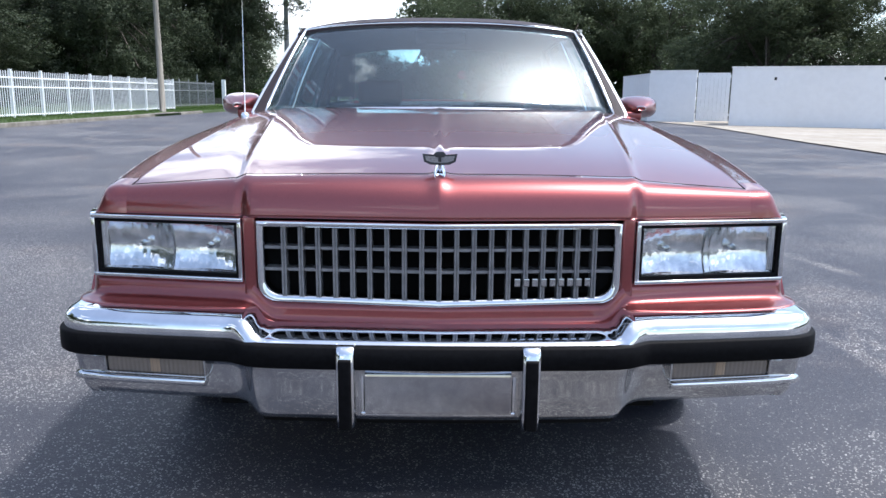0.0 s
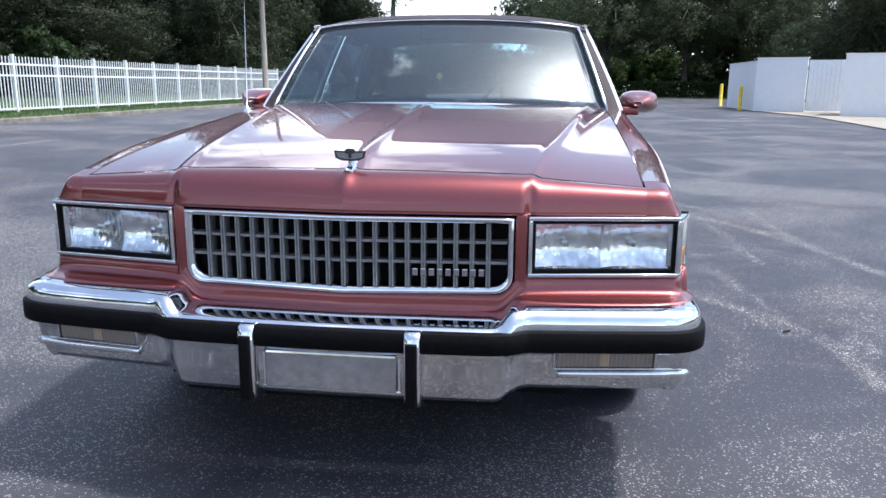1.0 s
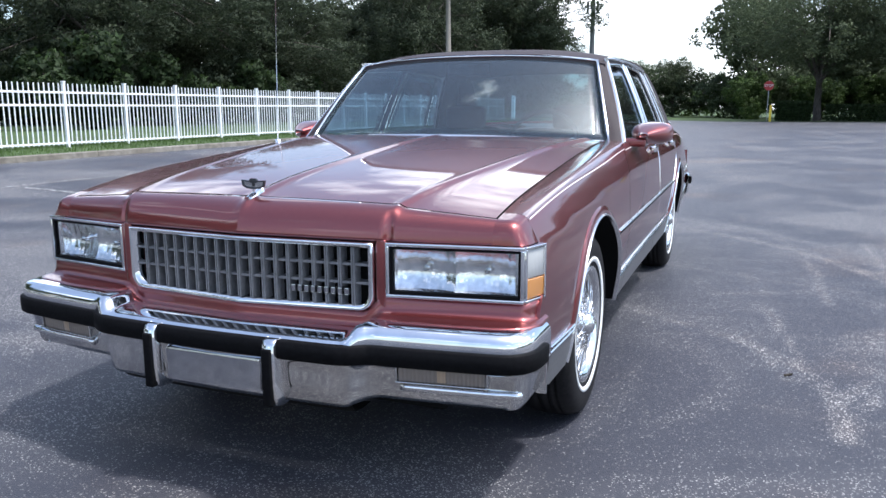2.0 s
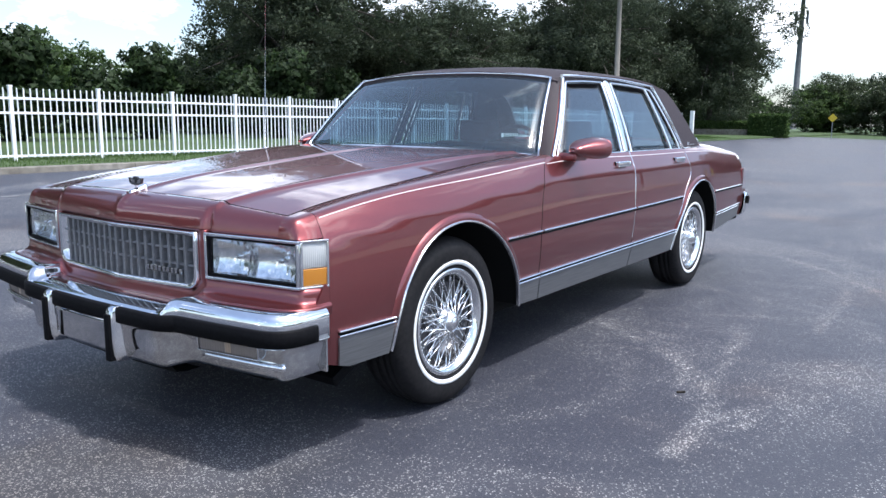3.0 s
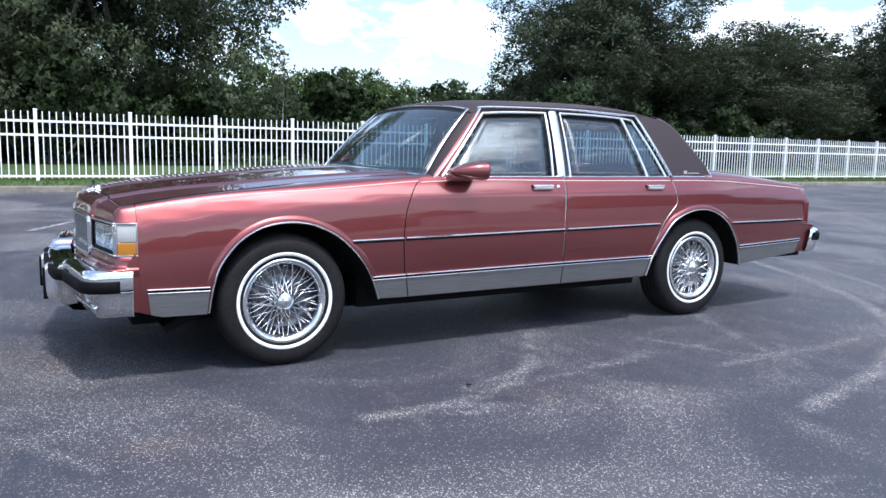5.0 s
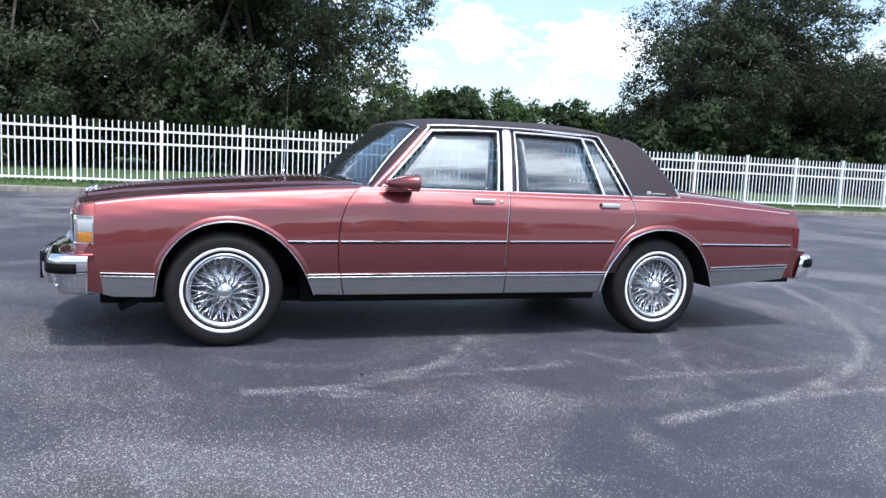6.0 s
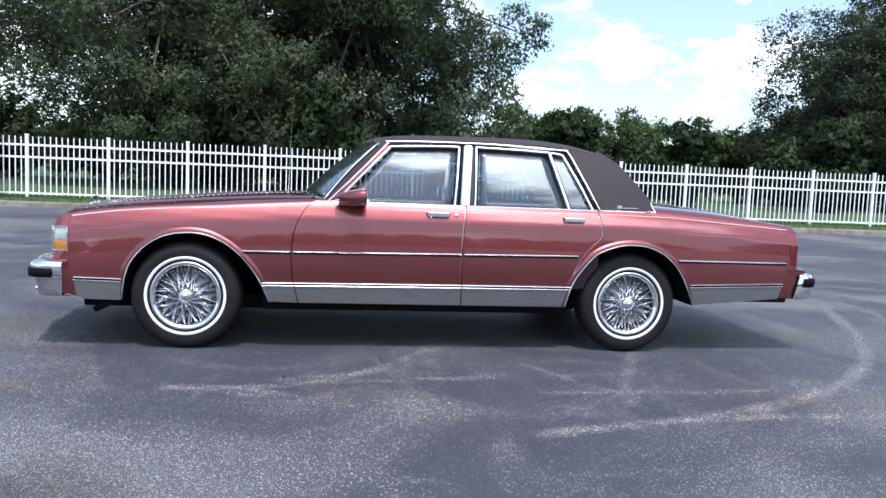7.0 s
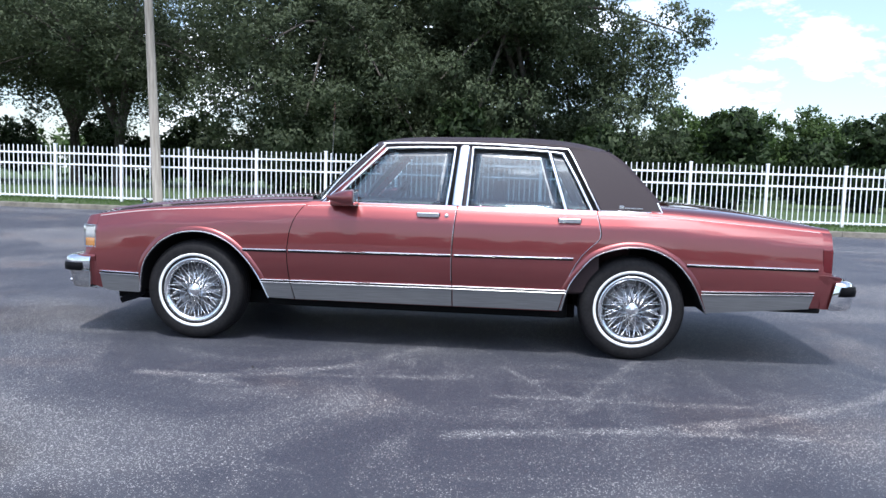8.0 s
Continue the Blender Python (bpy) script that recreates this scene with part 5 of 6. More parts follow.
def glass_plate(rows, name, label="", glass=None):
    """A closed pane 4 mm thick from a grid of points."""
    n = len(rows[0])
    vs, fs = loft(rows)
    g = [[Vector(p) for p in r] for r in rows]
    back = []
    for i, r in enumerate(g):
        for j, p in enumerate(r):
            du = g[min(i + 1, len(g) - 1)][j] - g[max(i - 1, 0)][j]
            dv = r[min(j + 1, n - 1)] - r[max(j - 1, 0)]
            back.append(p - du.cross(dv).normalized() * 0.004)
    o = len(vs)
    fs = list(fs) + [tuple(o + i for i in reversed(q)) for q in fs]
    m = len(rows)
    ring = [j for j in range(n)] + [i * n + n - 1 for i in range(1, m)] + [(m - 1) * n + j for j in range(n - 2, -1, -1)] + [i * n for i in range(m - 2, 0, -1)]
    for k in range(len(ring)):
        a, b = ring[k], ring[(k + 1) % len(ring)]
        fs.append((b, a, o + a, o + b))
    bmm = bmesh.new()
    me = bpy.data.meshes.new(name)
    me.from_pydata([tuple(p) for p in vs] + [tuple(p) for p in back], [], fs)
    bmm.from_mesh(me)
    bmesh.ops.recalc_face_normals(bmm, faces=bmm.faces)
    bmm.to_mesh(me)
    bmm.free()
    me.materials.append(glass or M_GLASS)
    me.polygons.foreach_set("use_smooth", [len(p.vertices) == 4 for p in me.polygons])
    ob = new(name, me)
    ob.parent = car
    ob.visible_shadow = False
    if label:
        ob["label"] = label
    return ob


def shield_point(u, w):
    """The windscreen: u across (-1 to 1), w up (0 to 1)."""
    xb, yb, zb = 0.785 * u, 0.690 + 0.165 * u * u, 0.984 - 0.026 * u * u
    xt, yt, zt = 0.652 * u, 1.150 + 0.055 * u * u, 1.380 - 0.036 * abs(u) ** 2.5
    bulge = 0.018 * math.sin(math.pi * w)
    return (xb + (xt - xb) * w, yb + (yt - yb) * w - bulge * 0.6, zb + (zt - zb) * w + bulge * 0.6)


glass_plate([[shield_point(u, w) for u in np.linspace(-1, 1, 25)] for w in np.linspace(0, 1, 12)], "windscreen", "lightly tinted windscreen glass", M_SHIELD)


def back_point(u, w):
    xb, xt = 0.66 * u, 0.60 * u
    return (xb + (xt - xb) * w, 3.13 + 0.03 * (1 - u * u) - (0.355 + 0.02 * (1 - u * u)) * w, 1.014 + 0.350 * w)


glass_plate([[back_point(u, w) for u in np.linspace(1, -1, 17)] for w in np.linspace(0, 1, 8)], "back_window", "tinted back window glass", M_SHIELD)

WIN_F = [(0.945, 0.944), (1.292, 1.322), (1.738, 1.341), (1.700, 0.944)]
WIN_R = [(1.853, 0.944), (1.874, 1.344), (2.362, 1.331), (2.482, 0.944)]
WIN_Q = [(2.506, 0.944), (2.388, 1.329), (2.462, 1.318), (2.652, 0.944)]


def lerp(a, b, t):
    return tuple(p + (q - p) * t for p, q in zip(a, b))


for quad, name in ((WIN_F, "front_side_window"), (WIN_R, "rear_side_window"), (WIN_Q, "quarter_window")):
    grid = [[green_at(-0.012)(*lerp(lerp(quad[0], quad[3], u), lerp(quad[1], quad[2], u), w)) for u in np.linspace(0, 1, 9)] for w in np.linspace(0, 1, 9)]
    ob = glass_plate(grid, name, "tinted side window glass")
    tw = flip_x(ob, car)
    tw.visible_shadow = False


def band(path, width, height, lift=0.0, n=24, surf=None):
    """A flat-topped trim strip along a path of (y, z) on the glasshouse or body side: width across it, height proud of it."""
    surf = surf or green_at
    pts = curve(path, n) if n else path
    rows = []
    for i, (y, z) in enumerate(pts):
        a, b = pts[max(i - 1, 0)], pts[min(i + 1, len(pts) - 1)]
        d = math.hypot(b[0] - a[0], b[1] - a[1])
        ny, nz = -(b[1] - a[1]) / d * width / 2, (b[0] - a[0]) / d * width / 2
        lo, hi = surf(lift), surf(lift + height)
        m75 = surf(lift + height * 0.72)
        rows.append([lo(y + ny, z + nz), m75(y + ny * 0.75, z + nz * 0.75), hi(y + ny * 0.25, z + nz * 0.25), hi(y - ny * 0.25, z - nz * 0.25), m75(y - ny * 0.75, z - nz * 0.75), lo(y - ny, z - nz)])
    v, fc = loft(rows)
    fc += [(0, 1, 2, 3, 4, 5), tuple(6 * (len(rows) - 1) + k for k in (5, 4, 3, 2, 1, 0))]
    return v, fc


def trim(name, path, width, height, mat, label="", lift=0.0, n=24, surf=None, parent=None):
    v, fc = band(path, width, height, lift, n, surf)
    bm = bmesh.new()
    me = bpy.data.meshes.new(name)
    me.from_pydata([tuple(p) for p in v], [], fc)
    bm.from_mesh(me)
    bmesh.ops.recalc_face_normals(bm, faces=bm.faces)
    bpy.data.meshes.remove(me)
    ob = part(name, bm, mat, car, label)
    flip_x(ob, car)
    return ob


CH = "bright chrome trim"
# window surrounds
trim("window_frame", [(0.930, 0.957), (1.100, 1.139), (1.282, 1.330)], 0.017, 0.008, M_TRIM, CH, -0.004)
trim("window_frame", [(1.275, 1.332), (1.50, 1.345), (1.742, 1.350)], 0.018, 0.008, M_TRIM, CH, -0.004)
trim("window_frame", [(1.748, 1.350), (1.730, 1.15), (1.708, 0.957)], 0.018, 0.008, M_TRIM, CH, -0.004)
trim("window_frame", [(1.845, 0.957), (1.857, 1.15), (1.866, 1.352)], 0.016, 0.008, M_TRIM, CH, -0.004)
trim("window_frame", [(1.862, 1.353), (2.15, 1.349), (2.372, 1.339)], 0.016, 0.008, M_TRIM, CH, -0.004)
trim("window_divider", [(2.376, 1.338), (2.430, 1.16), (2.494, 0.957)], 0.022, 0.010, M_TRIM, CH, -0.004)
trim("window_frame", [(2.376, 1.337), (2.420, 1.334), (2.470, 1.326)], 0.016, 0.008, M_TRIM, CH, -0.004)
trim("window_frame", [(2.468, 1.327), (2.565, 1.15), (2.662, 0.957)], 0.018, 0.008, M_TRIM, CH, -0.004)
# painted inner frames, pillars and the wide bright pillar cover
trim("front_pillar", [(0.890, 0.957), (1.075, 1.141), (1.265, 1.338)], 0.050, 0.006, M_PAINT, LAB_P, -0.012)
trim("pillar_trim", [(0.882, 0.957), (1.061, 1.136), (1.252, 1.338), (1.276, 1.362)], 0.016, 0.013, M_TRIM, CH, -0.004)
trim("door_pillar", [(1.726, 0.957), (1.748, 1.15), (1.768, 1.356)], 0.022, 0.003, M_RUBBER, "black pillar seal", -0.010)
trim("pillar_cover", [(1.778, 0.962), (1.793, 1.15), (1.812, 1.362)], 0.062, 0.006, M_TRIM, "wide bright pillar cover", -0.002)
trim("door_pillar", [(1.826, 0.957), (1.837, 1.15), (1.848, 1.356)], 0.022, 0.003, M_VINYL, "", -0.010)
trim("drip_rail", [(1.250, 1.358), (1.40, 1.366), (1.77, 1.373), (2.09, 1.370), (2.50, 1.352)], 0.016, 0.016, M_TRIM, CH, 0.0)
trim("drip_rail", [(2.490, 1.356), (2.515, 1.335), (2.60, 1.170), (2.708, 0.957)], 0.016, 0.012, M_TRIM, CH, 0.0)
trim("roof_rail", [(1.255, 1.349), (1.77, 1.361), (2.09, 1.358), (2.49, 1.343)], 0.020, 0.004, M_VINYL, "", -0.010)
trim("pillar_frame", [(2.490, 1.335), (2.585, 1.15), (2.685, 0.957)], 0.030, 0.004, M_BLACK, "", -0.010)
trim("vinyl_trim", [(2.715, 0.954), (2.9, 0.954), (3.112, 0.952)], 0.013, 0.009, M_TRIM, CH, 0.002, 12)
trim("vinyl_trim", [(3.082, 1.018), (3.097, 0.98), (3.112, 0.952)], 0.013, 0.009, M_TRIM, CH, 0.002, 8)
trim("belt_trim", [(0.87, 0.956), (1.3, 0.957), (1.775, 0.957)], 0.010, 0.008, M_TRIM, CH, -0.004, 12)
trim("belt_trim", [(1.79, 0.957), (2.3, 0.957), (2.69, 0.956)], 0.010, 0.008, M_TRIM, CH, -0.004, 12)

part_b = box(-0.002, 0.003, 2.835, 2.868, -0.010, 0.012, 0.002, Matrix.Translation((glass_x(0.985) - 0.002, 0, 0.985)))
flip_x(part("pillar_crest", part_b, M_TRIM, car, "small silver crest"), car)
part_b = box(-0.002, 0.003, 2.872, 2.985, -0.004, 0.003, 0.001, Matrix.Translation((glass_x(0.98) - 0.004, 0, 0.981)))
flip_x(part("pillar_script", part_b, M_TRIM, car, "thin silver script bar"), car)

# windscreen surround
path = [shield_point(-1.0, w) for w in np.linspace(0, 1, 10)] + [shield_point(u, 1.0) for u in np.linspace(-0.95, 0.95, 20)] + [shield_point(1.0, w) for w in np.linspace(1, 0, 10)]
v, fc = tube([(p[0] * 1.008, p[1] - 0.004, p[2] + 0.006) for p in path], 0.0075, 8)
link("windscreen_trim", v, fc, M_TRIM, car, CH)
path = [shield_point(u, 0.0) for u in np.linspace(-1, 1, 30)]
v, fc = tube([(p[0], p[1] - 0.008, p[2] + 0.004) for p in path], 0.006, 8)
link("windscreen_sill_trim", v, fc, M_TRIM, car, CH)
rows = [[(x, 0.680 + 0.10 * (x / 0.77) ** 2, hood_z(min(abs(x), 0.77), 0.68) - 0.02), shield_point(x / 0.785, 0.0), (x, shield_point(x / 0.785, 0)[1] + 0.05, 0.94)] for x in np.linspace(-0.785, 0.785, 30)]
v, fc = loft(rows, flip=True)
link("cowl", v, fc, M_BLACK, car)
rows = []
for w in np.linspace(0, 1, 8):
    p = Vector(shield_point(1.0, w))
    y, z = lerp((0.862, 0.957), (1.240, 1.345), w)
    g = Vector(green_at(-0.004)(y, z))
    rows.append([p + Vector((0, 0.006, 0)), p.lerp(g, 0.5) + Vector((0.006, 0, 0.008)), g])
v, fc = loft(rows)
both("pillar_skin", v, fc, M_VINYL, car, "dark burgundy grained vinyl")
# black band round the glass edge
for side_u in (-1, 1):
    rows = [[shield_point(side_u * 0.995, w), shield_point(side_u * 0.965, w)] for w in np.linspace(0, 1, 10)]
    v, fc = loft([[(p[0], p[1] + 0.009, p[2] - 0.009) for p in r] for r in rows], flip=side_u > 0)
    link("glass_edge", v, fc, M_BLACK, car)
rows = [[shield_point(u, 0.995), shield_point(u, 0.965)] for u in np.linspace(-0.98, 0.98, 20)]
v, fc = loft([[(p[0], p[1] + 0.009, p[2] - 0.009) for p in r] for r in rows])
link("glass_edge", v, fc, M_BLACK, car)

# ---- side trim ----
MOLD = ((0.352, 0.650), (0.666, 1.752), (1.775, 2.548), (3.268, 4.09))


def mold_z(y):
    return 0.619 + 0.0115 * (y - 0.35) if y < 3 else 0.632 - 0.004 * (y - 3.2)


for a, b in MOLD:
    k = [(y, mold_z(y)) for y in np.linspace(a, b, 14)]
    trim("side_molding", [(y, z + 0.005) for y, z in k], 0.012, 0.012, M_TRIM, CH, 0, 0, side_at)
    trim("molding_insert", [(y, z - 0.006) for y, z in k], 0.010, 0.009, M_RUBBER, "black vinyl insert", 0, 0, side_at)



def clad(name, outline):
    v, fc, nm = sheet(outline, side_at(0.007), 0.03, 0.008)
    both(name, v, fc, M_CLAD, car, "brushed silver lower panel", nm)


clad("lower_panel", [(-0.664, 0.410), (-0.652, 0.312), (-0.600, 0.297), (-0.394, 0.294), (-0.385, 0.404)])
clad("lower_panel", [(0.476, 0.400), (0.524, 0.300), (0.698, 0.296), (0.674, 0.402)])
clad("lower_panel", [(0.681, 0.402), (0.706, 0.296), (1.766, 0.297), (1.764, 0.410)])
clad("lower_panel", [(1.772, 0.410), (1.775, 0.297), (2.464, 0.300), (2.494, 0.412)])
clad("lower_panel", [(2.502, 0.412), (2.474, 0.300), (2.486, 0.302), (2.510, 0.412)])
clad("lower_panel", [(3.372, 0.442), (3.416, 0.326), (4.050, 0.380), (4.070, 0.462)])
for a, b, za, zb in ((-0.666, -0.384, 0.415, 0.410), (0.472, 0.672, 0.405, 0.407), (0.680, 1.764, 0.407, 0.415), (1.771, 2.512, 0.415, 0.418), (3.370, 4.075, 0.449, 0.468)):
    for dz, w in ((0.001, 0.010), (0.018, 0.009)):
        trim("panel_trim", [(y, za + (zb - za) * (y - a) / (b - a) + dz) for y in np.linspace(a, b, 14)], w, 0.012, M_TRIM, CH, 0.0, 0, side_at)
    trim("panel_groove", [(y, za + (zb - za) * (y - a) / (b - a) + 0.0095) for y in np.linspace(a, b, 14)], 0.007, 0.003, M_RUBBER, "black groove", 0.0, 0, side_at)
for line in (FRONT_ARCH, REAR_ARCH):
    trim("arch_trim", line, 0.012, 0.015, M_TRIM, "bright wheel arch lip", 0.0, 0, side_at)


def arch_flare(line):
    """The painted swell of the body round a wheel opening."""
    rows = []
    pts = [p for p in line if p[1] > 0.415]
    for i, (y, z) in enumerate(pts):
        a, b = pts[max(i - 1, 0)], pts[min(i + 1, len(pts) - 1)]
        d = math.hypot(b[0] - a[0], b[1] - a[1])
        ny, nz = -(b[1] - a[1]) / d, (b[0] - a[0]) / d
        row = []
        for off, lift in ((0.036, -0.002), (0.030, 0.003), (0.024, 0.0065), (0.016, 0.009), (0.009, 0.010), (0.003, 0.009), (-0.002, 0.0)):
            row.append(side_at(lift)(y + ny * off, z + nz * off))
        rows.append(row)
    v, fc = loft(rows, flip=True)
    both("arch_flare", v, fc, M_PAINT, car, LAB_P)


for line in (FRONT_ARCH, REAR_ARCH):
    arch_flare(line)
trim("door_edge_guard", [p for p in offset_line(DOOR_M, -GAP - 0.002) if p[1] > 0.44], 0.0032, 0.0025, M_TRIM, CH, 0.0, 0, side_at)
trim("door_edge_guard", [p for p in offset_line(DOOR_R, -GAP - 0.002) if 0.44 < p[1] < 0.94], 0.0032, 0.0025, M_TRIM, CH, 0.0, 0, side_at)
trim("pinstripe", [(y, SHOULDER(y) - 0.003) for y in np.linspace(-0.69, 0.765, 40)], 0.0036, 0.0012, M_STRIPE, "pale pinstripe", 0, 0, side_at)
trim("pinstripe", [(y, SHOULDER(y) - 0.010) for y in np.linspace(0.78, 2.68, 40)], 0.0036, 0.0012, M_STRIPE, "pale pinstripe", 0, 0, side_at)
trim("pinstripe", [(y, SHOULDER(y) - 0.010 + 0.007 * smooth(3.0, 3.3, y)) for y in np.linspace(2.70, 4.11, 30)], 0.0036, 0.0012, M_STRIPE, "pale pinstripe", 0, 0, side_at)


def on_side(y, z, d=0.0):
    return Vector(side_at(d)(y, z))


# door handles and lock
for y0, y1, door_pair in ((1.522, 1.668, DOORS_F), (2.446, 2.588, DOORS_R)):
    zc = 0.890 if y0 < 2 else 0.884
    bm = bmesh.new()
    x0 = side_x((y0 + y1) / 2, zc)
    box(x0 - 0.012, x0 + 0.002, y0 - 0.006, y1 + 0.006, zc - 0.030, zc + 0.020, 0.004, None, bm)
    ob = part("handle_recess", bm, M_BLACK, door_pair[0])
    flip_x(ob, door_pair[1])
    bm = bmesh.new()
    box(x0 - 0.01, x0 + 0.022, y0, y1, zc - 0.010, zc + 0.022, 0.008, Matrix.Identity(4), bm, 3)
    ob = part("door_handle", bm, M_CHROME, door_pair[0], "chrome pull handle", True)
    flip_x(ob, door_pair[1])
v, fc = lathe([(0.0001, 0.008), (0.011, 0.008), (0.0145, 0.004), (0.015, -0.004)], 20)
o = on_side(1.716, 0.893)
ob = link("door_lock", [(p[0] + o.x, p[1] + o.y, p[2] + o.z) for p in v], fc, M_TRIM, DOORS_F[0], "round key lock")
flip_x(ob, DOORS_F[1])

# mirrors
def mirror_shell():
    rows = []
    for t in np.linspace(0, 1, 16):
        y = 0.925 + 0.195 * t
        w = 0.018 + 0.075 * math.sin(min(t * 1.15, 1) * math.pi / 2)
        h = 0.009 + 0.044 * math.sin(min(t * 1.05, 1) * math.pi / 2)
        cx, cz = 0.935 + 0.025 * t, 0.990 + 0.006 * t
        rows.append([(cx + w * math.copysign(abs(math.cos(a)) ** 0.7, math.cos(a)), y, cz + h * math.copysign(abs(math.sin(a)) ** 0.7, math.sin(a))) for a in np.linspace(0, 2 * math.pi, 24, endpoint=False)])
    return loft(rows, closed=True, caps=True, flip=True)


v, fc = mirror_shell()
shells = both("wing_mirror", v, fc, M_PAINT, car, "body-coloured wing mirror shell")
v, fc = loft([[(side_x(y, 0.93) - 0.01, y, 0.925 + 0.0 * y), (side_x(y, 0.95), y, 0.962), (0.925, y, 0.975)] for y in np.linspace(0.93, 1.09, 8)])
bm = bmesh.new()
box(0.845, 0.945, 0.945, 1.075, 0.936, 0.975, 0.014, None, bm, 3)
ob = part("mirror_arm", bm, M_PAINT, shells[0], LAB_P, True)
flip_x(ob, shells[1])
bm = bmesh.new()
box(0.890, 1.030, 1.116, 1.124, 0.958, 1.034, 0.006, None, bm)
ob = part("mirror_glass", bm, M_CHROME, shells[0], "mirror glass")
flip_x(ob, shells[1])

# ---- front end: grille, lamps, bumper ----
grille = new("grille")
grille.parent = car
G_W, G_T, G_B = 0.443, 0.742, 0.543


def grille_y(x):
    return -0.896 + 0.072 * abs(x)


def grille_outline(w, top, bot, r, n=8):
    pts = [(-w, top), (w, top)]
    pts += [(w - r + r * math.cos(a), bot + r + r * math.sin(a)) for a in np.linspace(0, -math.pi / 2, n)]
    pts += [(0.0, bot - 0.006)]
    pts += [(-w + r + r * math.cos(a), bot + r + r * math.sin(a)) for a in np.linspace(-math.pi / 2, -math.pi, n)]
    return pts


ring = dense(grille_outline(G_W, G_T, G_B, 0.045), 0.03)
inner = [(x * (G_W - 0.013) / G_W, 0.64 + (z - 0.64) * 0.875) for x, z in ring]
rows = []
for (x, z), (xi, zi) in zip(ring + ring[:1], inner + inner[:1]):
    rows.append([(x, grille_y(x) + 0.03, z), (x, grille_y(x) - 0.004, z), (x * 0.7 + xi * 0.3, grille_y(x) - 0.010, z * 0.7 + zi * 0.3), (x * 0.35 + xi * 0.65, grille_y(x) - 0.004, z * 0.35 + zi * 0.65), (xi, grille_y(xi) - 0.006, zi), (xi, grille_y(xi) + 0.04, zi)])
v, fc = loft(rows)
link("grille_surround", v, fc, M_CHROME, grille, "chrome grille surround")
v = [(x, grille_y(x) + 0.055, z) for x, z in inner]
link("grille_backing", v, [tuple(range(len(v)))], M_BLACK, grille, "", None, False)
NB = 19
for i in range(NB):
    x = -0.378 + 0.042 * i
    z_lo = 0.553
    bm = bmesh.new()
    for dx in (-0.0036, 0.0036):
        box(x + dx - 0.0021, x + dx + 0.0021, grille_y(x), grille_y(x) + 0.040, z_lo, 0.730, 0.001, None, bm, 1)
    box(x - 0.004, x + 0.004, grille_y(x) + 0.005, grille_y(x) + 0.04, z_lo, 0.730, 0.0, None, bm)
    part("vertical_bar", bm, M_GRILLE, grille)
for z in (0.622, 0.676):
    for sx in (1, -1):
        rows = []
        for x in np.linspace(0, 0.426, 6):
            y = grille_y(x) + 0.008
            rows.append([(sx * x, y, z - 0.0035), (sx * x, y, z + 0.0035), (sx * x, y + 0.035, z + 0.0035), (sx * x, y + 0.035, z - 0.0035)])
        v, fc = loft(rows, closed=True, caps=True, flip=sx > 0)
        link("horizontal_bar", v, fc, M_GRILLE, grille, "", None, False)
# maker's badge as plain raised bars
for i in range(9):
    x = 0.183 + 0.0215 * i
    bm = box(x, x + 0.014, grille_y(x) - 0.008, grille_y(x) + 0.004, 0.588, 0.608, 0.002)
    part("badge_bar", bm, M_PLATE, grille)


def panel_frame(a, b, z0, z1):
    """Local axes on an upright front panel from plan point a to b: x along it, y outwards, z up."""
    a, b = Vector((*a, 0)), Vector((*b, 0))
    d = (b - a).normalized()
    n = Vector((d.y, -d.x, 0))
    return Matrix((( d.x, n.x, 0, a.x), (d.y, n.y, 0, a.y), (0, 0, 1, 0), (0, 0, 0, 1))), (b - a).length


def lamp_frame(bm, m, x0, x1, z0, z1, t, y0, y1, bevel):
    for bx in ((x0, x1, z1 - t, z1), (x0, x1, z0, z0 + t), (x0, x0 + t, z0 + t, z1 - t), (x1 - t, x1, z0 + t, z1 - t)):
        box(bx[0], bx[1], y0, y1, bx[2], bx[3], bevel, m, bm)
    return bm


headlamp = new("headlamp")
headlamp.parent = car
m, ln = panel_frame((0.480, -0.857), (0.868, -0.795), 0, 0)
bm = lamp_frame(bmesh.new(), m, 0, ln, 0.588, 0.7465, 0.010, -0.03, 0.008, 0.003)
frames = [part("lamp_bezel", bm, M_CHROME, headlamp, "chrome lamp bezel", True)]
bm = lamp_frame(bmesh.new(), m, 0.010, ln - 0.008, 0.598, 0.7365, 0.009, -0.03, 0.001, 0.002)
frames.append(part("lamp_gasket", bm, M_RUBBER, headlamp, "black gasket"))
rows = []
for k in range(13):
    x = 0.020 + (ln - 0.038) * k / 12
    rows.append([m @ Vector((x, -0.010 + 0.006 * math.sin(math.pi * (z - 0.608) / 0.119), z)) for z in np.linspace(0.605, 0.730, 7)])
v, fc = loft(rows, flip=True)
frames.append(link("lamp_glass", v, fc, M_LENS, headlamp, "clear fluted lamp glass"))
bm = bmesh.new()
box(0.012, ln - 0.01, -0.070, -0.064, 0.60, 0.735, 0.0, m, bm)
for s in (0.606, 0.729):
    box(0.012, ln - 0.01, -0.064, -0.013, s - 0.004, s + 0.002, 0.0, m, bm)
for s in (0.018, ln - 0.016):
    box(s - 0.004, s + 0.004, -0.064, -0.013, 0.605, 0.73, 0.0, m, bm)
frames.append(part("lamp_housing", bm, M_REFLECT, headlamp, "silver lamp housing"))
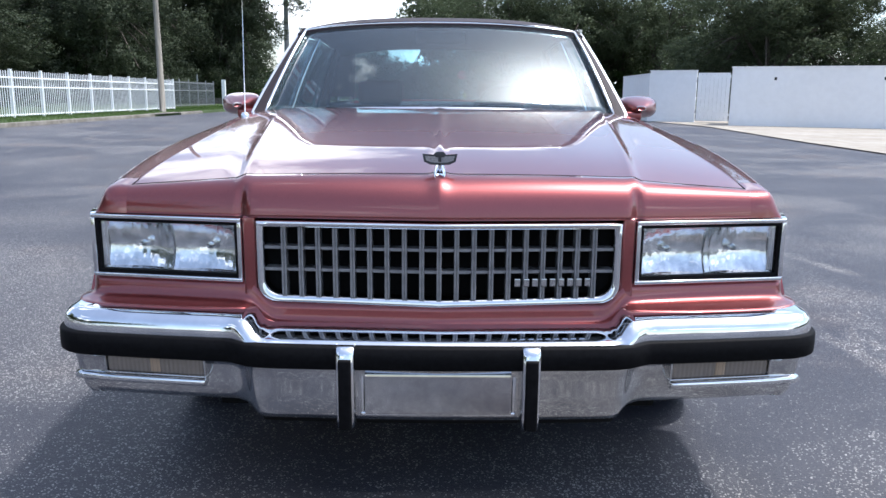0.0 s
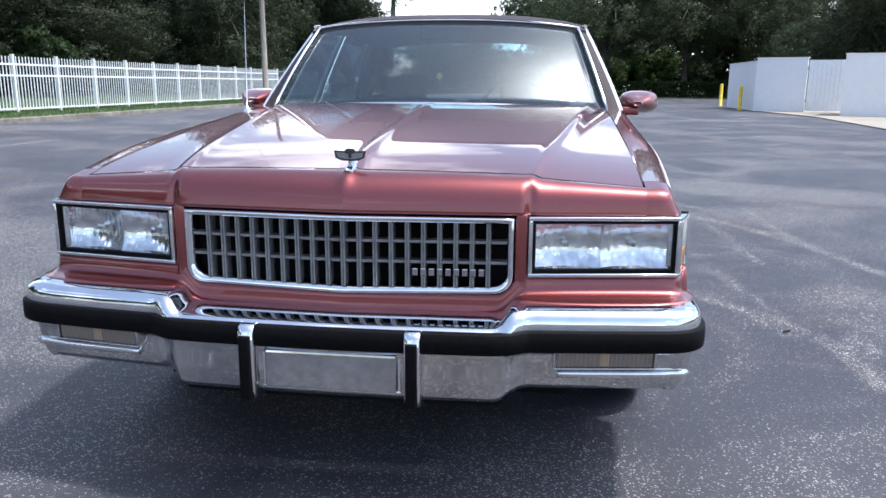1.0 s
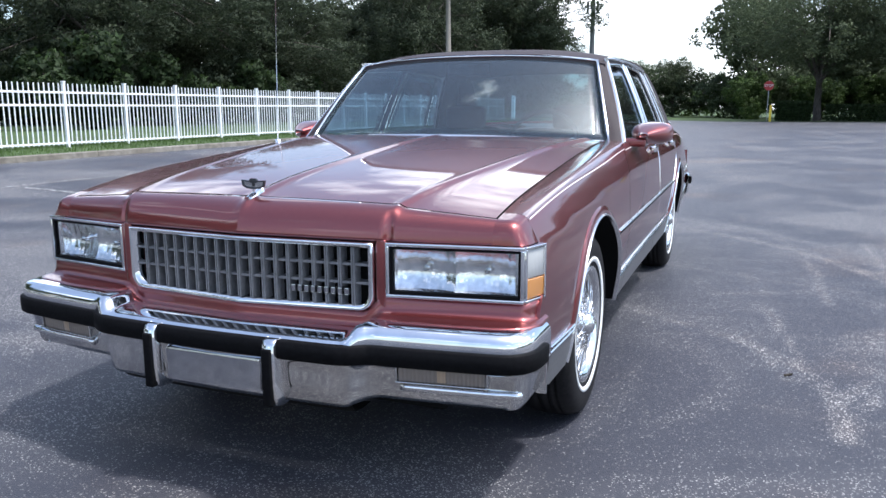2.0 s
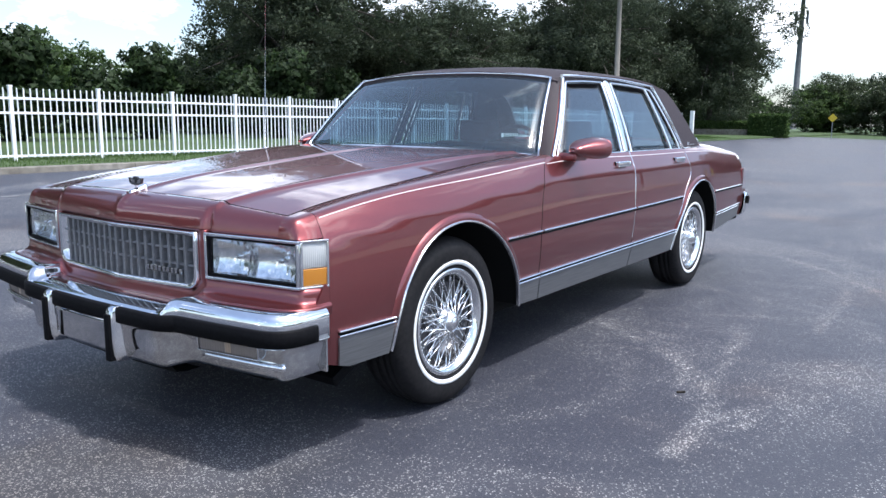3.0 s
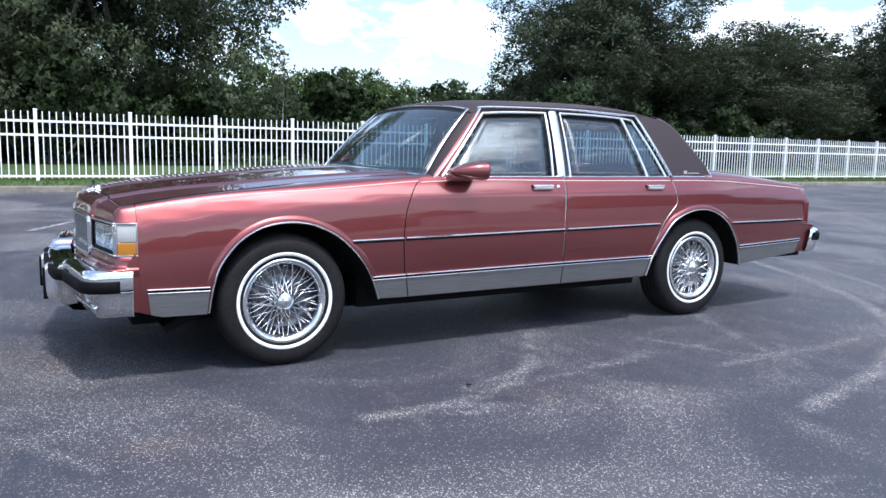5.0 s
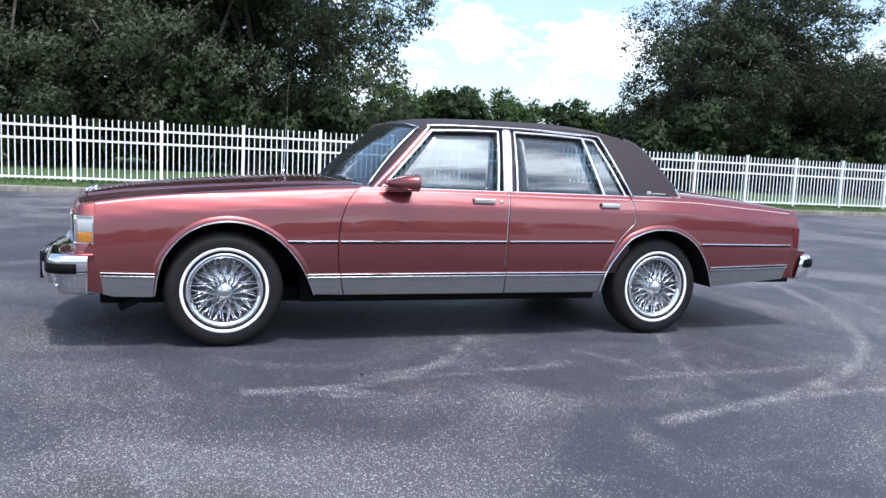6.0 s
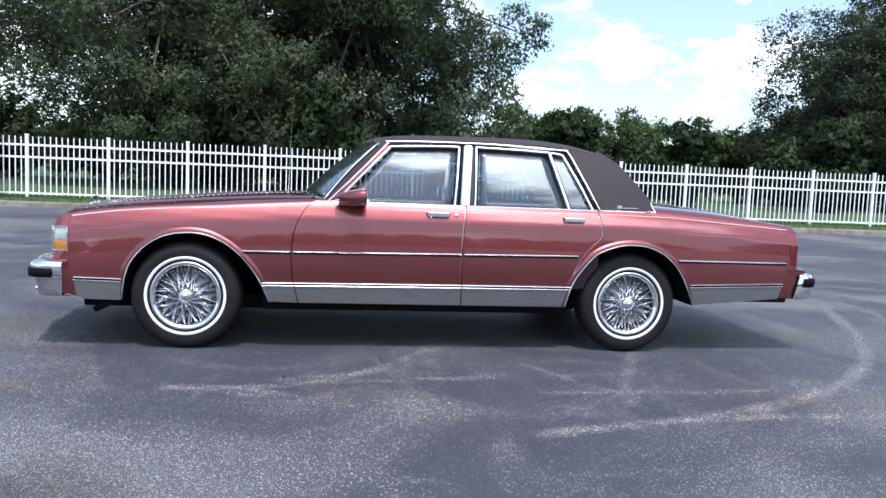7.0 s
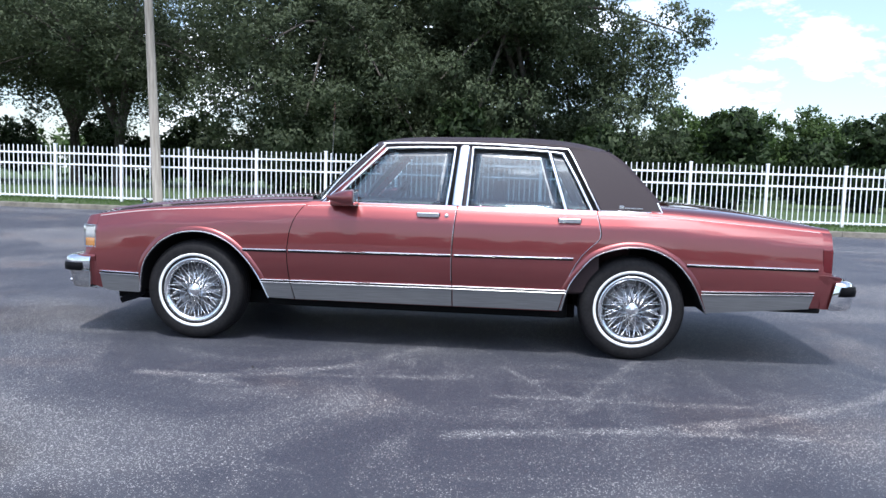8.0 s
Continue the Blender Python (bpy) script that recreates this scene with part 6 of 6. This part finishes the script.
for cx, hw in ((ln * 0.268, ln * 0.226), (ln * 0.722, ln * 0.226)):
    # a shallow dish with upright flutes
    rows = []
    for u in np.linspace(-1, 1, 49):
        rows.append([m @ Vector((cx + u * hw, -0.060 + 0.020 * u * u + 0.018 * w * w + 0.0003 * math.cos(u * 24), 0.667 + 0.061 * w)) for w in np.linspace(-1, 1, 15)])
    v, fc = loft(rows, flip=True)
    frames.append(link("reflector_bowl", v, fc, M_REFLECT, headlamp, "bright reflector bowl"))
    v, fc = tube([m @ Vector((cx, -0.062, 0.667)), m @ Vector((cx, -0.045, 0.667)), m @ Vector((cx, -0.036, 0.667))], [0.009, 0.009, 0.005], 12)
    frames.append(link("bulb", v, fc, M_REFLECT, headlamp))
frames[2].visible_shadow = False
lamp_r = new("headlamp")
lamp_r.parent = car
for ob in frames:
    flip_x(ob, lamp_r).visible_shadow = ob.visible_shadow

side_lamp = new("side_lamp")
side_lamp.parent = car
m, ln = panel_frame((0.870, -0.793), (0.901, -0.700), 0, 0)
bm = lamp_frame(bmesh.new(), m, 0, ln, 0.590, 0.7465, 0.007, -0.03, 0.004, 0.002)
pieces = [part("lamp_bezel", bm, M_CHROME, side_lamp, "chrome lamp bezel", True)]
pieces.append(part("amber_lens", box(0.008, ln - 0.007, -0.02, 0.000, 0.599, 0.654, 0.003, m), M_AMBER, side_lamp, "amber lens", True))


def ribbed_lens(m, x0, x1, z0, z1, n, y0=-0.02, y1=0.0):
    """A lens block whose face is moulded in upright flutes."""
    rows = []
    for x in np.linspace(x0, x1, 4 * n + 1):
        k = (x - x0) / (x1 - x0) * n
        y = y1 - 0.0022 * abs(math.cos(math.pi * k))
        rows.append([m @ Vector(q) for q in ((x, y0, z0), (x, y - 0.002, z0), (x, y, z0 + 0.003), (x, y, z1 - 0.003), (x, y - 0.002, z1), (x, y0, z1))])
    return loft(rows, closed=True, caps=True, flip=True)


v, fc = ribbed_lens(m, 0.008, ln - 0.007, 0.656, 0.738, 12)
pieces.append(link("clear_lens", v, fc, M_MARKER, side_lamp, "clear ribbed lens"))
pieces.append(part("lamp_backing", box(0.004, ln - 0.004, -0.035, -0.024, 0.595, 0.742, 0.0, m), M_REFLECT, side_lamp))
side_r = new("side_lamp")
side_r.parent = car
for ob in pieces:
    flip_x(ob, side_r)

# bumper: plan line of its face, then the three bands swept along it
PLAN = curve([(0.0, -1.043), (0.15, -1.040), (0.30, -1.034), (0.405, -1.027), (0.450, -1.012), (0.485, -0.990), (0.53, -0.984), (0.65, -0.970), (0.78, -0.952), (0.855, -0.938), (0.900, -0.910), (0.922, -0.865), (0.928, -0.80), (0.930, -0.730)], 60)


def swept(section, x_from=-9, x_to=9):
    """Sweeps rows of (out, z) points, given by section(x), along the bumper's plan line on both sides."""
    full = [(-x, y, -1) for x, y in reversed(PLAN)] + [(x, y, 1) for x, y in PLAN[1:]]
    rows = []
    for i, (x, y, s) in enumerate(full):
        if not x_from <= x <= x_to:
            continue
        a, b = full[max(i - 1, 0)], full[min(i + 1, len(full) - 1)]
        d = Vector((b[0] - a[0], b[1] - a[1])).normalized()
        n = Vector((d.y, -d.x))
        side = smooth(0.85, 0.90, abs(x))
        rows.append([(x + n.x * max(o, -0.035) - s * 0.6 * side * max(-0.035 - o, 0.0), y + n.y * max(o, -0.035) + max(-0.035 - o, 0.0) * (1 - 0.6 * side), z) for o, z in section(abs(x), y)])
    return rows


def top_z(x):
    return 0.492 + 0.042 * smooth(0.415, 0.475, x)


def upper_section(x, y):
    t = top_z(x)
    back = -0.13 if x < 0.9 else -0.07
    rise = 0.008 * (1 - smooth(0.40, 0.46, x))
    return [(back, t + rise), (back * 0.6, t + rise), (-0.035, t), (-0.018, t - 0.004), (-0.007, t - 0.013), (-0.001, t - 0.024), (0.0, min(t - 0.034, 0.492)), (0.0, 0.478), (0.0, 0.431), (-0.03, 0.431)]


bumper = new("front_bumper")
bumper.parent = car
v, fc = loft(swept(upper_section), caps=False)
link("upper_bar", v, fc, M_CHROME, bumper, "chrome bumper bar")
rub = lambda x, y: [(-0.01, 0.485), (0.006, 0.485), (0.011, 0.481), (0.012, 0.458), (0.011, 0.434), (0.006, 0.430), (-0.01, 0.430)]
v, fc = loft(swept(rub, -0.9287, 0.9287), caps=True)
link("rubber_strip", v, fc, M_RUBBER, bumper, "black rubber strip")


def lower_section(x, y):
    k = smooth(0.42, 0.50, x)
    w = smooth(0.86, 0.93, x)
    d = k * (1 - 0.75 * w)
    return [(-0.03, 0.434), (0.002, 0.434), (-0.002 - 0.012 * d, 0.428), (-0.006 - 0.028 * d, 0.418), (-0.010 - 0.032 * d, 0.395), (-0.014 - 0.033 * d, 0.36), (-0.020 - 0.034 * d - 0.006 * w, 0.312 + 0.013 * k), (-0.030 - 0.036 * d - 0.010 * w, 0.297 + 0.014 * k), (-0.06 - 0.03 * d, 0.292 + 0.014 * k), (-0.12, 0.292 + 0.014 * k)]


v, fc = loft(swept(lower_section))
link("lower_bar", v, fc, M_DULL, bumper, "chrome lower bumper face")
val = lambda x, y: [(-0.05, 0.300), (-0.06, 0.285), (-0.075, 0.268), (-0.12, 0.262), (-0.17, 0.264)]
v, fc = loft(swept(val, -0.44, 0.44))
link("valance", v, fc, M_BLACK, bumper, "black lower valance")


def accent(x, y):
    """The rounded bar under the parking lamp, proud of the lower face."""
    o = -0.052 + 0.024 * smooth(0.86, 0.93, x)
    return [(o - 0.02, 0.371), (o + 0.010, 0.370), (o + 0.017, 0.365), (o + 0.019, 0.358), (o + 0.016, 0.351), (o + 0.008, 0.347), (o - 0.02, 0.346)]


for sx in (1, -1):
    bm = box(0.80 * sx, 0.922 * sx, -0.737, -0.730, 0.316, 0.520, 0.003)
    part("bumper_end", bm, M_DULL, bumper)
    # guards
    g = new("bumper_guard")
    g.parent = bumper
    rows = []
    for z, o in ((0.486, 0.004), (0.482, 0.018), (0.470, 0.026), (0.42, 0.027), (0.36, 0.026), (0.315, 0.022), (0.292, 0.012), (0.288, -0.03)):
        rows.append([(sx * (0.210 + dx), -1.038 - o + 0.016 * (abs(dx) / 0.0205) ** 6 * 0.4, z) for dx in (-0.0205, -0.018, -0.008, 0.008, 0.018, 0.0205)])
    full = [[(r[0][0], -0.95, r[0][2])] + r + [(r[-1][0], -0.95, r[-1][2])] for r in rows]
    v, fc = loft(full, flip=sx > 0)
    link("guard_body", v, fc, M_CHROME, g, "chrome bumper guard")
    part("guard_pad", box(sx * 0.210 - 0.0145, sx * 0.210 + 0.0145, -1.073, -1.05, 0.296, 0.462, 0.005), M_RUBBER, g, "black rubber pad", True)
    # parking lamp and the bright bar under it, on the lower face
    a, b = (0.560 * sx, -0.951), (0.800 * sx, -0.916)
    mm, ll = panel_frame(a if sx > 0 else b, b if sx > 0 else a, 0, 0)
    pl = new("parking_lamp")
    pl.parent = bumper
    tilt = Matrix.Rotation(radians(-4), 4, "X")
    mt = mm @ Matrix.Translation((0, 0.006, 0.403)) @ tilt
    part("lamp_bezel", lamp_frame(bmesh.new(), mt, -0.008, ll + 0.008, -0.028, 0.026, 0.005, -0.02, 0.003, 0.002), M_DULL, pl, "chrome lamp surround", True)
    v, fc = ribbed_lens(mt, 0.0, ll, -0.023, 0.021, 22, -0.012, -0.001)
    link("lamp_lens", v, fc, M_PARK, pl, "clear ribbed lens with amber bulb")
    part("bulb", box(ll * 0.45, ll * 0.55, -0.014, -0.0012, -0.020, 0.018, 0.003, mt), M_BULB, pl, "dull amber bulb", True)
    ends = (0.552, 0.915) if sx > 0 else (-0.915, -0.552)
    v, fc = loft(swept(accent, *ends), caps=True)
    link("accent_bar", v, fc, M_CHROME, bumper, "polished accent bar")
plate = part("plate_panel", box(-0.168, 0.168, -1.041, -1.030, 0.322, 0.418, 0.004), M_PLATE, bumper, "blank dull metal plate panel", False)
bm = lamp_frame(bmesh.new(), Matrix.Translation((0, -1.028, 0)) @ Matrix.Rotation(math.pi, 4, "Z"), -0.178, 0.178, 0.315, 0.424, 0.009, -0.004, 0.004, 0.003)
part("plate_surround", bm, M_CHROME, bumper, "", True)

# hood ornament
orn = new("hood_ornament")
orn.parent = car
zb = hood_z(0, -0.80)
rows = []
for t in np.linspace(0, 1, 8):
    y = -0.835 + 0.075 * t
    w = 0.012 + 0.004 * math.sin(math.pi * t)
    rows.append([(w * math.cos(a), y, zb - 0.016 + 0.02 * t + (0.012 + 0.006 * t) * max(math.sin(a), -0.3)) for a in np.linspace(0, 2 * math.pi, 14, endpoint=False)])
v, fc = loft(rows, closed=True, caps=True, flip=True)
link("ornament_base", v, fc, M_CHROME, orn, "chrome ornament base")
part("ornament_stem", box(-0.004, 0.004, -0.802, -0.794, zb, zb + 0.022, 0.002), M_CHROME, orn)
shape = [(-0.043, 0.048), (-0.016, 0.046), (-0.009, 0.053), (0.009, 0.053), (0.016, 0.046), (0.043, 0.048), (0.039, 0.029), (0.024, 0.022), (0.0, 0.020), (-0.024, 0.022), (-0.039, 0.029)]
rows = []
for k in range(len(shape) + 1):
    x, z = shape[k % len(shape)]
    xi, zi = x * 0.86, 0.036 + (z - 0.036) * 0.62
    rows.append([(x, -0.802, zb + z - 0.004), (x, -0.794, zb + z - 0.004), (xi, -0.794, zb + zi - 0.004), (xi, -0.802, zb + zi - 0.004)])
v, fc = loft(rows, closed=True)
link("ornament_ring", v, fc, M_CREST_DARK, orn, "dark crest outline", None, False)
v = [(x * 0.9, y, zb + 0.036 + (z - 0.036) * 0.75 - 0.004) for y in (-0.7995, -0.7965) for x, z in shape]
ns = len(shape)
link("ornament_crest", v, [tuple(range(ns)), tuple(range(2 * ns - 1, ns - 1, -1))], M_PLATE, orn, "pale silver crest", None, False)
part("ornament_wing", box(-0.012, 0.012, -0.8025, -0.796, zb + 0.036, zb + 0.046, 0.002), M_CREST_DARK, orn)
part("ornament_wing", box(-0.004, 0.004, -0.8025, -0.796, zb + 0.024, zb + 0.038, 0.002), M_CREST_DARK, orn)
# aerial on the right wing
ant = new("aerial")
ant.parent = car
v, fc = lathe([(0.0001, 0.016), (0.012, 0.014), (0.017, 0.004), (0.018, -0.01)], 16)
yb, xb = 0.53, -0.805
zb2 = hood_z(0.778, yb) - 0.004
link("aerial_base", [(xb + p[1], yb + p[2], zb2 + p[0]) for p in v], fc, M_CHROME, ant)
v, fc = tube([(xb, yb, zb2), (xb + 0.003, yb + 0.01, zb2 + 0.4), (xb + 0.006, yb + 0.025, zb2 + 0.82)], [0.0024, 0.0017, 0.0011], 6)
link("aerial_mast", v, fc, M_DULL, ant, "thin steel aerial mast")

# ---- rear end ----
rows = [[(x, 4.175 + 0.02 * (1 - (x / 0.83) ** 2), z) for x in np.linspace(-0.80, 0.80, 24)] for z in (0.845, 0.80, 0.74, 0.585, 0.50, 0.38)]
v, fc = loft(rows)
link("rear_panel", v, fc, M_PAINT, car, LAB_P)
rows = []
for y in np.linspace(4.12, 4.18, 6):
    rows.append([(0.60, y, TRUNK_MID(y) - 0.025), (0.76, y, SHOULDER(y) + 0.008), (side_x(y, SHOULDER(y)), y, SHOULDER(y)), (side_x(y, 0.8), y, 0.80), (side_x(y, 0.75), y, 0.75), (side_x(y, 0.60), y, 0.585), (side_x(y, 0.5), y, 0.5), (side_x(y, 0.39), y, 0.38)])
v, fc = loft(rows)
both("rear_corner", v, fc, M_PAINT, car, LAB_P)
for sx in (1, -1):
    tl = new("tail_lamp")
    tl.parent = car
    bm = box(sx * 0.52, sx * (side_x(4.15, 0.66) + 0.002), 4.118, 4.180, 0.612, 0.764, 0.008, None, None, 3)
    part("lamp_lens", bm, M_TAIL, tl, "red tail lamp lens", True)
RB = curve([(0.0, 4.372), (0.5, 4.363), (0.78, 4.343), (0.862, 4.322), (0.900, 4.28), (0.905, 4.235), (0.893, 4.205)], 30)
rb = new("rear_bumper")
rb.parent = car


def rear_swept(section, y_from=0.0):
    full = [(-x, y) for x, y in reversed(RB)] + RB[1:]
    rows = []
    for i, (x, y) in enumerate(full):
        a, b = full[max(i - 1, 0)], full[min(i + 1, len(full) - 1)]
        d = Vector((b[0] - a[0], b[1] - a[1])).normalized()
        n = Vector((-d.y, d.x))
        slant = 0.24 * smooth(4.33, 4.25, y)
        if y > y_from:
            rows.append([(x + n.x * o, y + n.y * o - slant * (0.555 - z), z) for o, z in section])
    return rows


v, fc = loft(rear_swept([(-0.13, 0.560), (-0.03, 0.562), (-0.008, 0.553), (0.0, 0.535), (0.0, 0.470), (-0.003, 0.43), (-0.012, 0.392), (-0.03, 0.376), (-0.12, 0.374)]), flip=True)
link("bumper_bar", v, fc, M_CHROME, rb, "chrome bumper bar")
v, fc = loft(rear_swept([(-0.01, 0.532), (0.013, 0.528), (0.017, 0.500), (0.013, 0.470), (-0.01, 0.466)], 4.236), caps=True, flip=True)
link("rubber_strip", v, fc, M_RUBBER, rb, "black rubber strip")
# painted filler: a shelf under the tail lamp and a slanted face behind the quarter panel
for sx in (1, -1):
    sec = [(4.10, 0.602), (4.150, 0.601), (4.228, 0.592), (4.241, 0.584), (4.240, 0.572), (4.228, 0.558), (4.212, 0.47), (4.193, 0.386), (4.10, 0.386)]
    rows = [[(sx * k * (side_x(4.17, min(z, 0.575)) - 0.005 + 0.012 * smooth(0.560, 0.585, z)), y, z - 0.004 * (k == 1)) for y, z in sec] for k in (0.64, 0.93, 0.985, 1.0)]
    v, fc = loft(rows, closed=True, caps=True, flip=sx < 0)
    link("bumper_filler", v, fc, M_PAINT, rb, LAB_P, None, False)

part("bumper_core", box(-0.82, 0.82, 4.16, 4.325, 0.395, 0.548, 0.01), M_BLACK, rb)

# ---- under the body ----
part("chassis_frame", box(-0.60, 0.60, -0.70, 2.6, 0.20, 0.42, 0.02), M_BLACK, car, "black underbody")
part("trunk_floor", box(-0.55, 0.55, 2.6, 4.10, 0.34, 0.46, 0.02), M_BLACK, car, "black underbody")
part("floor_pan", box(-0.73, 0.73, 0.46, 2.54, 0.215, 0.40, 0.03), M_BLACK, car, "black underbody")
part("rear_valance", box(-0.86, 0.86, 3.46, 4.13, 0.348, 0.46, 0.02), M_BLACK, car, "black underbody")
for yc, arch in ((0.06, FRONT_ARCH), (2.95, REAR_ARCH)):
    rows = []
    for y, z in arch:
        rows.append([(side_x(y, z) - 0.012, y, z), (0.60, y, z + 0.0), (0.60, yc, 0.30)])
    v, fc = loft(rows)
    both("wheel_well", v, fc, M_BLACK, car)
for sx in (1, -1):
    bm = bmesh.new()
    for a, b in (((-0.52, 0.300), (-0.40, 0.235)),):
        box(sx * 0.42, sx * 0.80, -0.10, 0.10, -0.024, 0.016, 0.004, Matrix.Translation((0, -0.49, 0.258)) @ Matrix.Rotation(radians(26), 4, "X"), bm)
    part("air_deflector", bm, M_RUBBER, car)
part("firewall", box(-0.80, 0.80, 0.60, 0.64, 0.40, 0.93, 0.0), M_BLACK, car)
part("radiator_support", box(-0.78, 0.78, -0.70, -0.68, 0.30, 0.74, 0.0), M_BLACK, car)

# ---- cabin ----
part("dashboard", box(-0.74, 0.74, 0.80, 1.12, 0.74, 0.945, 0.05, None, None, 4), M_DASH, car, "maroon dashboard", True)
part("parcel_shelf", box(-0.66, 0.66, 2.72, 3.16, 0.90, 0.945, 0.02), M_DASH, car, "maroon parcel shelf")
for name, y, zt in (("front_bench", 1.50, 0.99), ("rear_bench", 2.42, 0.96)):
    bm = bmesh.new()
    box(-0.66, 0.66, y - 0.12, y + 0.42, 0.40, 0.60, 0.06, None, bm, 3)
    for s in (-0.34, 0.34):
        box(s - 0.32, s + 0.32, y + 0.30, y + 0.48, 0.50, zt, 0.06, Matrix.Translation((0, y + 0.38, 0.5)) @ Matrix.Rotation(radians(-14), 4, "X") @ Matrix.Translation((0, -y - 0.38, -0.5)), bm, 3)
    part(name, bm, M_SEAT, car, "maroon velour bench seat", True)
for s in (-0.36, 0.36):
    bm = box(s - 0.13, s + 0.13, 2.00, 2.09, 0.985, 1.13, 0.04, None, None, 3)
    part("headrest", bm, M_SEAT, car, "maroon headrest", True)
st = new("steering_wheel")
st.parent = car
tm = Matrix.Translation((0.36, 1.28, 0.93)) @ Matrix.Rotation(radians(62), 4, "X")
v, fc = tube([tm @ Vector((0.19 * math.cos(a), 0.19 * math.sin(a), 0)) for a in np.linspace(0, 2 * math.pi, 32, endpoint=False)], 0.012, 8, closed=True)
link("wheel_rim", v, fc, M_DASH, st, "maroon steering wheel rim")
part("wheel_hub", box(-0.16, 0.16, -0.035, 0.035, -0.03, 0.0, 0.015, tm), M_DASH, st)
part("steering_column", box(-0.03, 0.03, -0.03, 0.03, -0.35, -0.02, 0.01, tm), M_DASH, st)
part("interior_mirror", box(-0.12, 0.12, 1.10, 1.12, 1.285, 1.345, 0.012), M_RUBBER, car, "interior mirror", True)
part("cabin_floor", box(-0.80, 0.80, 0.64, 2.72, 0.40, 0.42, 0.0), M_DASH, car)
v, fc = loft([[(side_x(y, 0.8) - 0.07, y, 0.42), (side_x(y, 0.8) - 0.06, y, 0.9), (0.84, y, 0.952)] for y in np.linspace(0.80, 2.72, 12)], flip=True)
both("door_card", v, fc, M_DASH, car, "maroon door lining")

# ---- wheels ----
tyre = lathe([(0.180, 0.060), (0.198, 0.088), (0.204, 0.094), (0.216, 0.099), (0.240, 0.1055), (0.262, 0.1085), (0.280, 0.1095), (0.300, 0.107), (0.316, 0.101), (0.328, 0.091), (0.3355, 0.078), (0.3405, 0.062), (0.3415, 0.056), (0.336, 0.054), (0.336, 0.047), (0.3425, 0.045), (0.3435, 0.026), (0.338, 0.024), (0.338, 0.017), (0.344, 0.015), (0.344, -0.010), (0.338, -0.012), (0.338, -0.019), (0.3435, -0.021), (0.341, -0.058), (0.330, -0.085), (0.30, -0.102), (0.20, -0.085)], 96)
tyre = ([(p[0] * (1 + 0.03 * smooth(-0.25, -0.34, p[2])), p[1], max(p[2], -0.3385)) for p in tyre[0]], tyre[1])
wall = lathe([(0.2335, 0.1030), (0.2348, 0.1062), (0.2430, 0.1082), (0.2510, 0.1095), (0.2522, 0.1065)], 72)
RS = 0.955
outer_ring = lathe([(r * RS, x) for r, x in ((0.194, 0.070), (0.197, 0.084), (0.204, 0.094), (0.212, 0.100), (0.220, 0.1035), (0.2275, 0.1015), (0.231, 0.094), (0.232, 0.080))], 72)
dish = lathe([(0.0001, 0.020), (0.05, 0.022), (0.12, 0.002), (0.146, 0.000), (0.164, 0.018), (0.178, 0.045), (0.186, 0.074)], 48)
hub = lathe([(0.0001, 0.121), (0.024, 0.121), (0.030, 0.119), (0.033, 0.113), (0.040, 0.111), (0.043, 0.104), (0.044, 0.090), (0.054, 0.083), (0.058, 0.073), (0.058, 0.055), (0.066, 0.047), (0.068, 0.01)], 36)
badge = lathe([(0.0001, 0.1235), (0.016, 0.1235), (0.018, 0.121)], 24)


def spoke(r0, x0, a0, r1, x1, a1):
    r1 *= RS
    p = Vector((x0, r0 * math.cos(a0), r0 * math.sin(a0)))
    q = Vector((x1, r1 * math.cos(a1), r1 * math.sin(a1)))
    return tube([p, p.lerp(q, 0.5), q], [0.0022, 0.0022, 0.0024], 5)


spoke_sets = []
NS = 15
for layer, (r0, x0, r1, x1, sweep) in enumerate(((0.043, 0.098, 0.198, 0.080, 0.62), (0.043, 0.096, 0.198, 0.078, -0.62), (0.056, 0.070, 0.190, 0.056, 0.55), (0.056, 0.068, 0.190, 0.054, -0.55))):
    spoke_sets.append((spoke(r0, x0, 0.0, r1, x1, sweep), NS, 2 * math.pi * (layer // 2) / (2 * NS) + 0.1 * layer))
meshes = {}
for key, data, mat in (("tyre", tyre, M_TYRE), ("whitewall_band", wall, M_WHITEWALL), ("rim_ring", outer_ring, M_WHEEL), ("wheel_dish", dish, M_BARREL), ("hub_cap", hub, M_WHEEL), ("hub_badge", badge, M_TRIM)):
    me = bpy.data.meshes.new(key)
    me.from_pydata([tuple(p) for p in data[0]], [], data[1])
    me.materials.append(mat)
    me.polygons.foreach_set("use_smooth", [True] * len(me.polygons))
    meshes[key] = me
smesh = []
for data, n, ph in spoke_sets:
    me = bpy.data.meshes.new("spoke")
    me.from_pydata([tuple(p) for p in data[0]], [], data[1])
    me.materials.append(M_WHEEL)
    me.polygons.foreach_set("use_smooth", [True] * len(me.polygons))
    smesh.append(me)
for sx in (1, -1):
    for y, hx in ((HUB_F, HUB_X), (HUB_R, HUB_X - 0.013)):
        wh = new("wheel")
        wh.parent = car
        wh.matrix_basis = Matrix.Translation((sx * hx, y, AXLE_Z)) @ Matrix.Rotation(0 if sx > 0 else math.pi, 4, "Z") 
        for key, me in meshes.items():
            ob = new(key, me)
            ob.parent = wh
            if key in ("whitewall_band", "rim_ring"):
                ob["label"] = {"whitewall_band": "white sidewall band", "rim_ring": "chrome wheel rim"}[key]
        for me, (data, n, ph) in zip(smesh, spoke_sets):
            for k in range(n):
                ob = new("spoke", me)
                ob.parent = wh
                ob.matrix_basis = Matrix.Rotation(ph + 0.3 + y + 2 * math.pi * k / n, 4, "X")
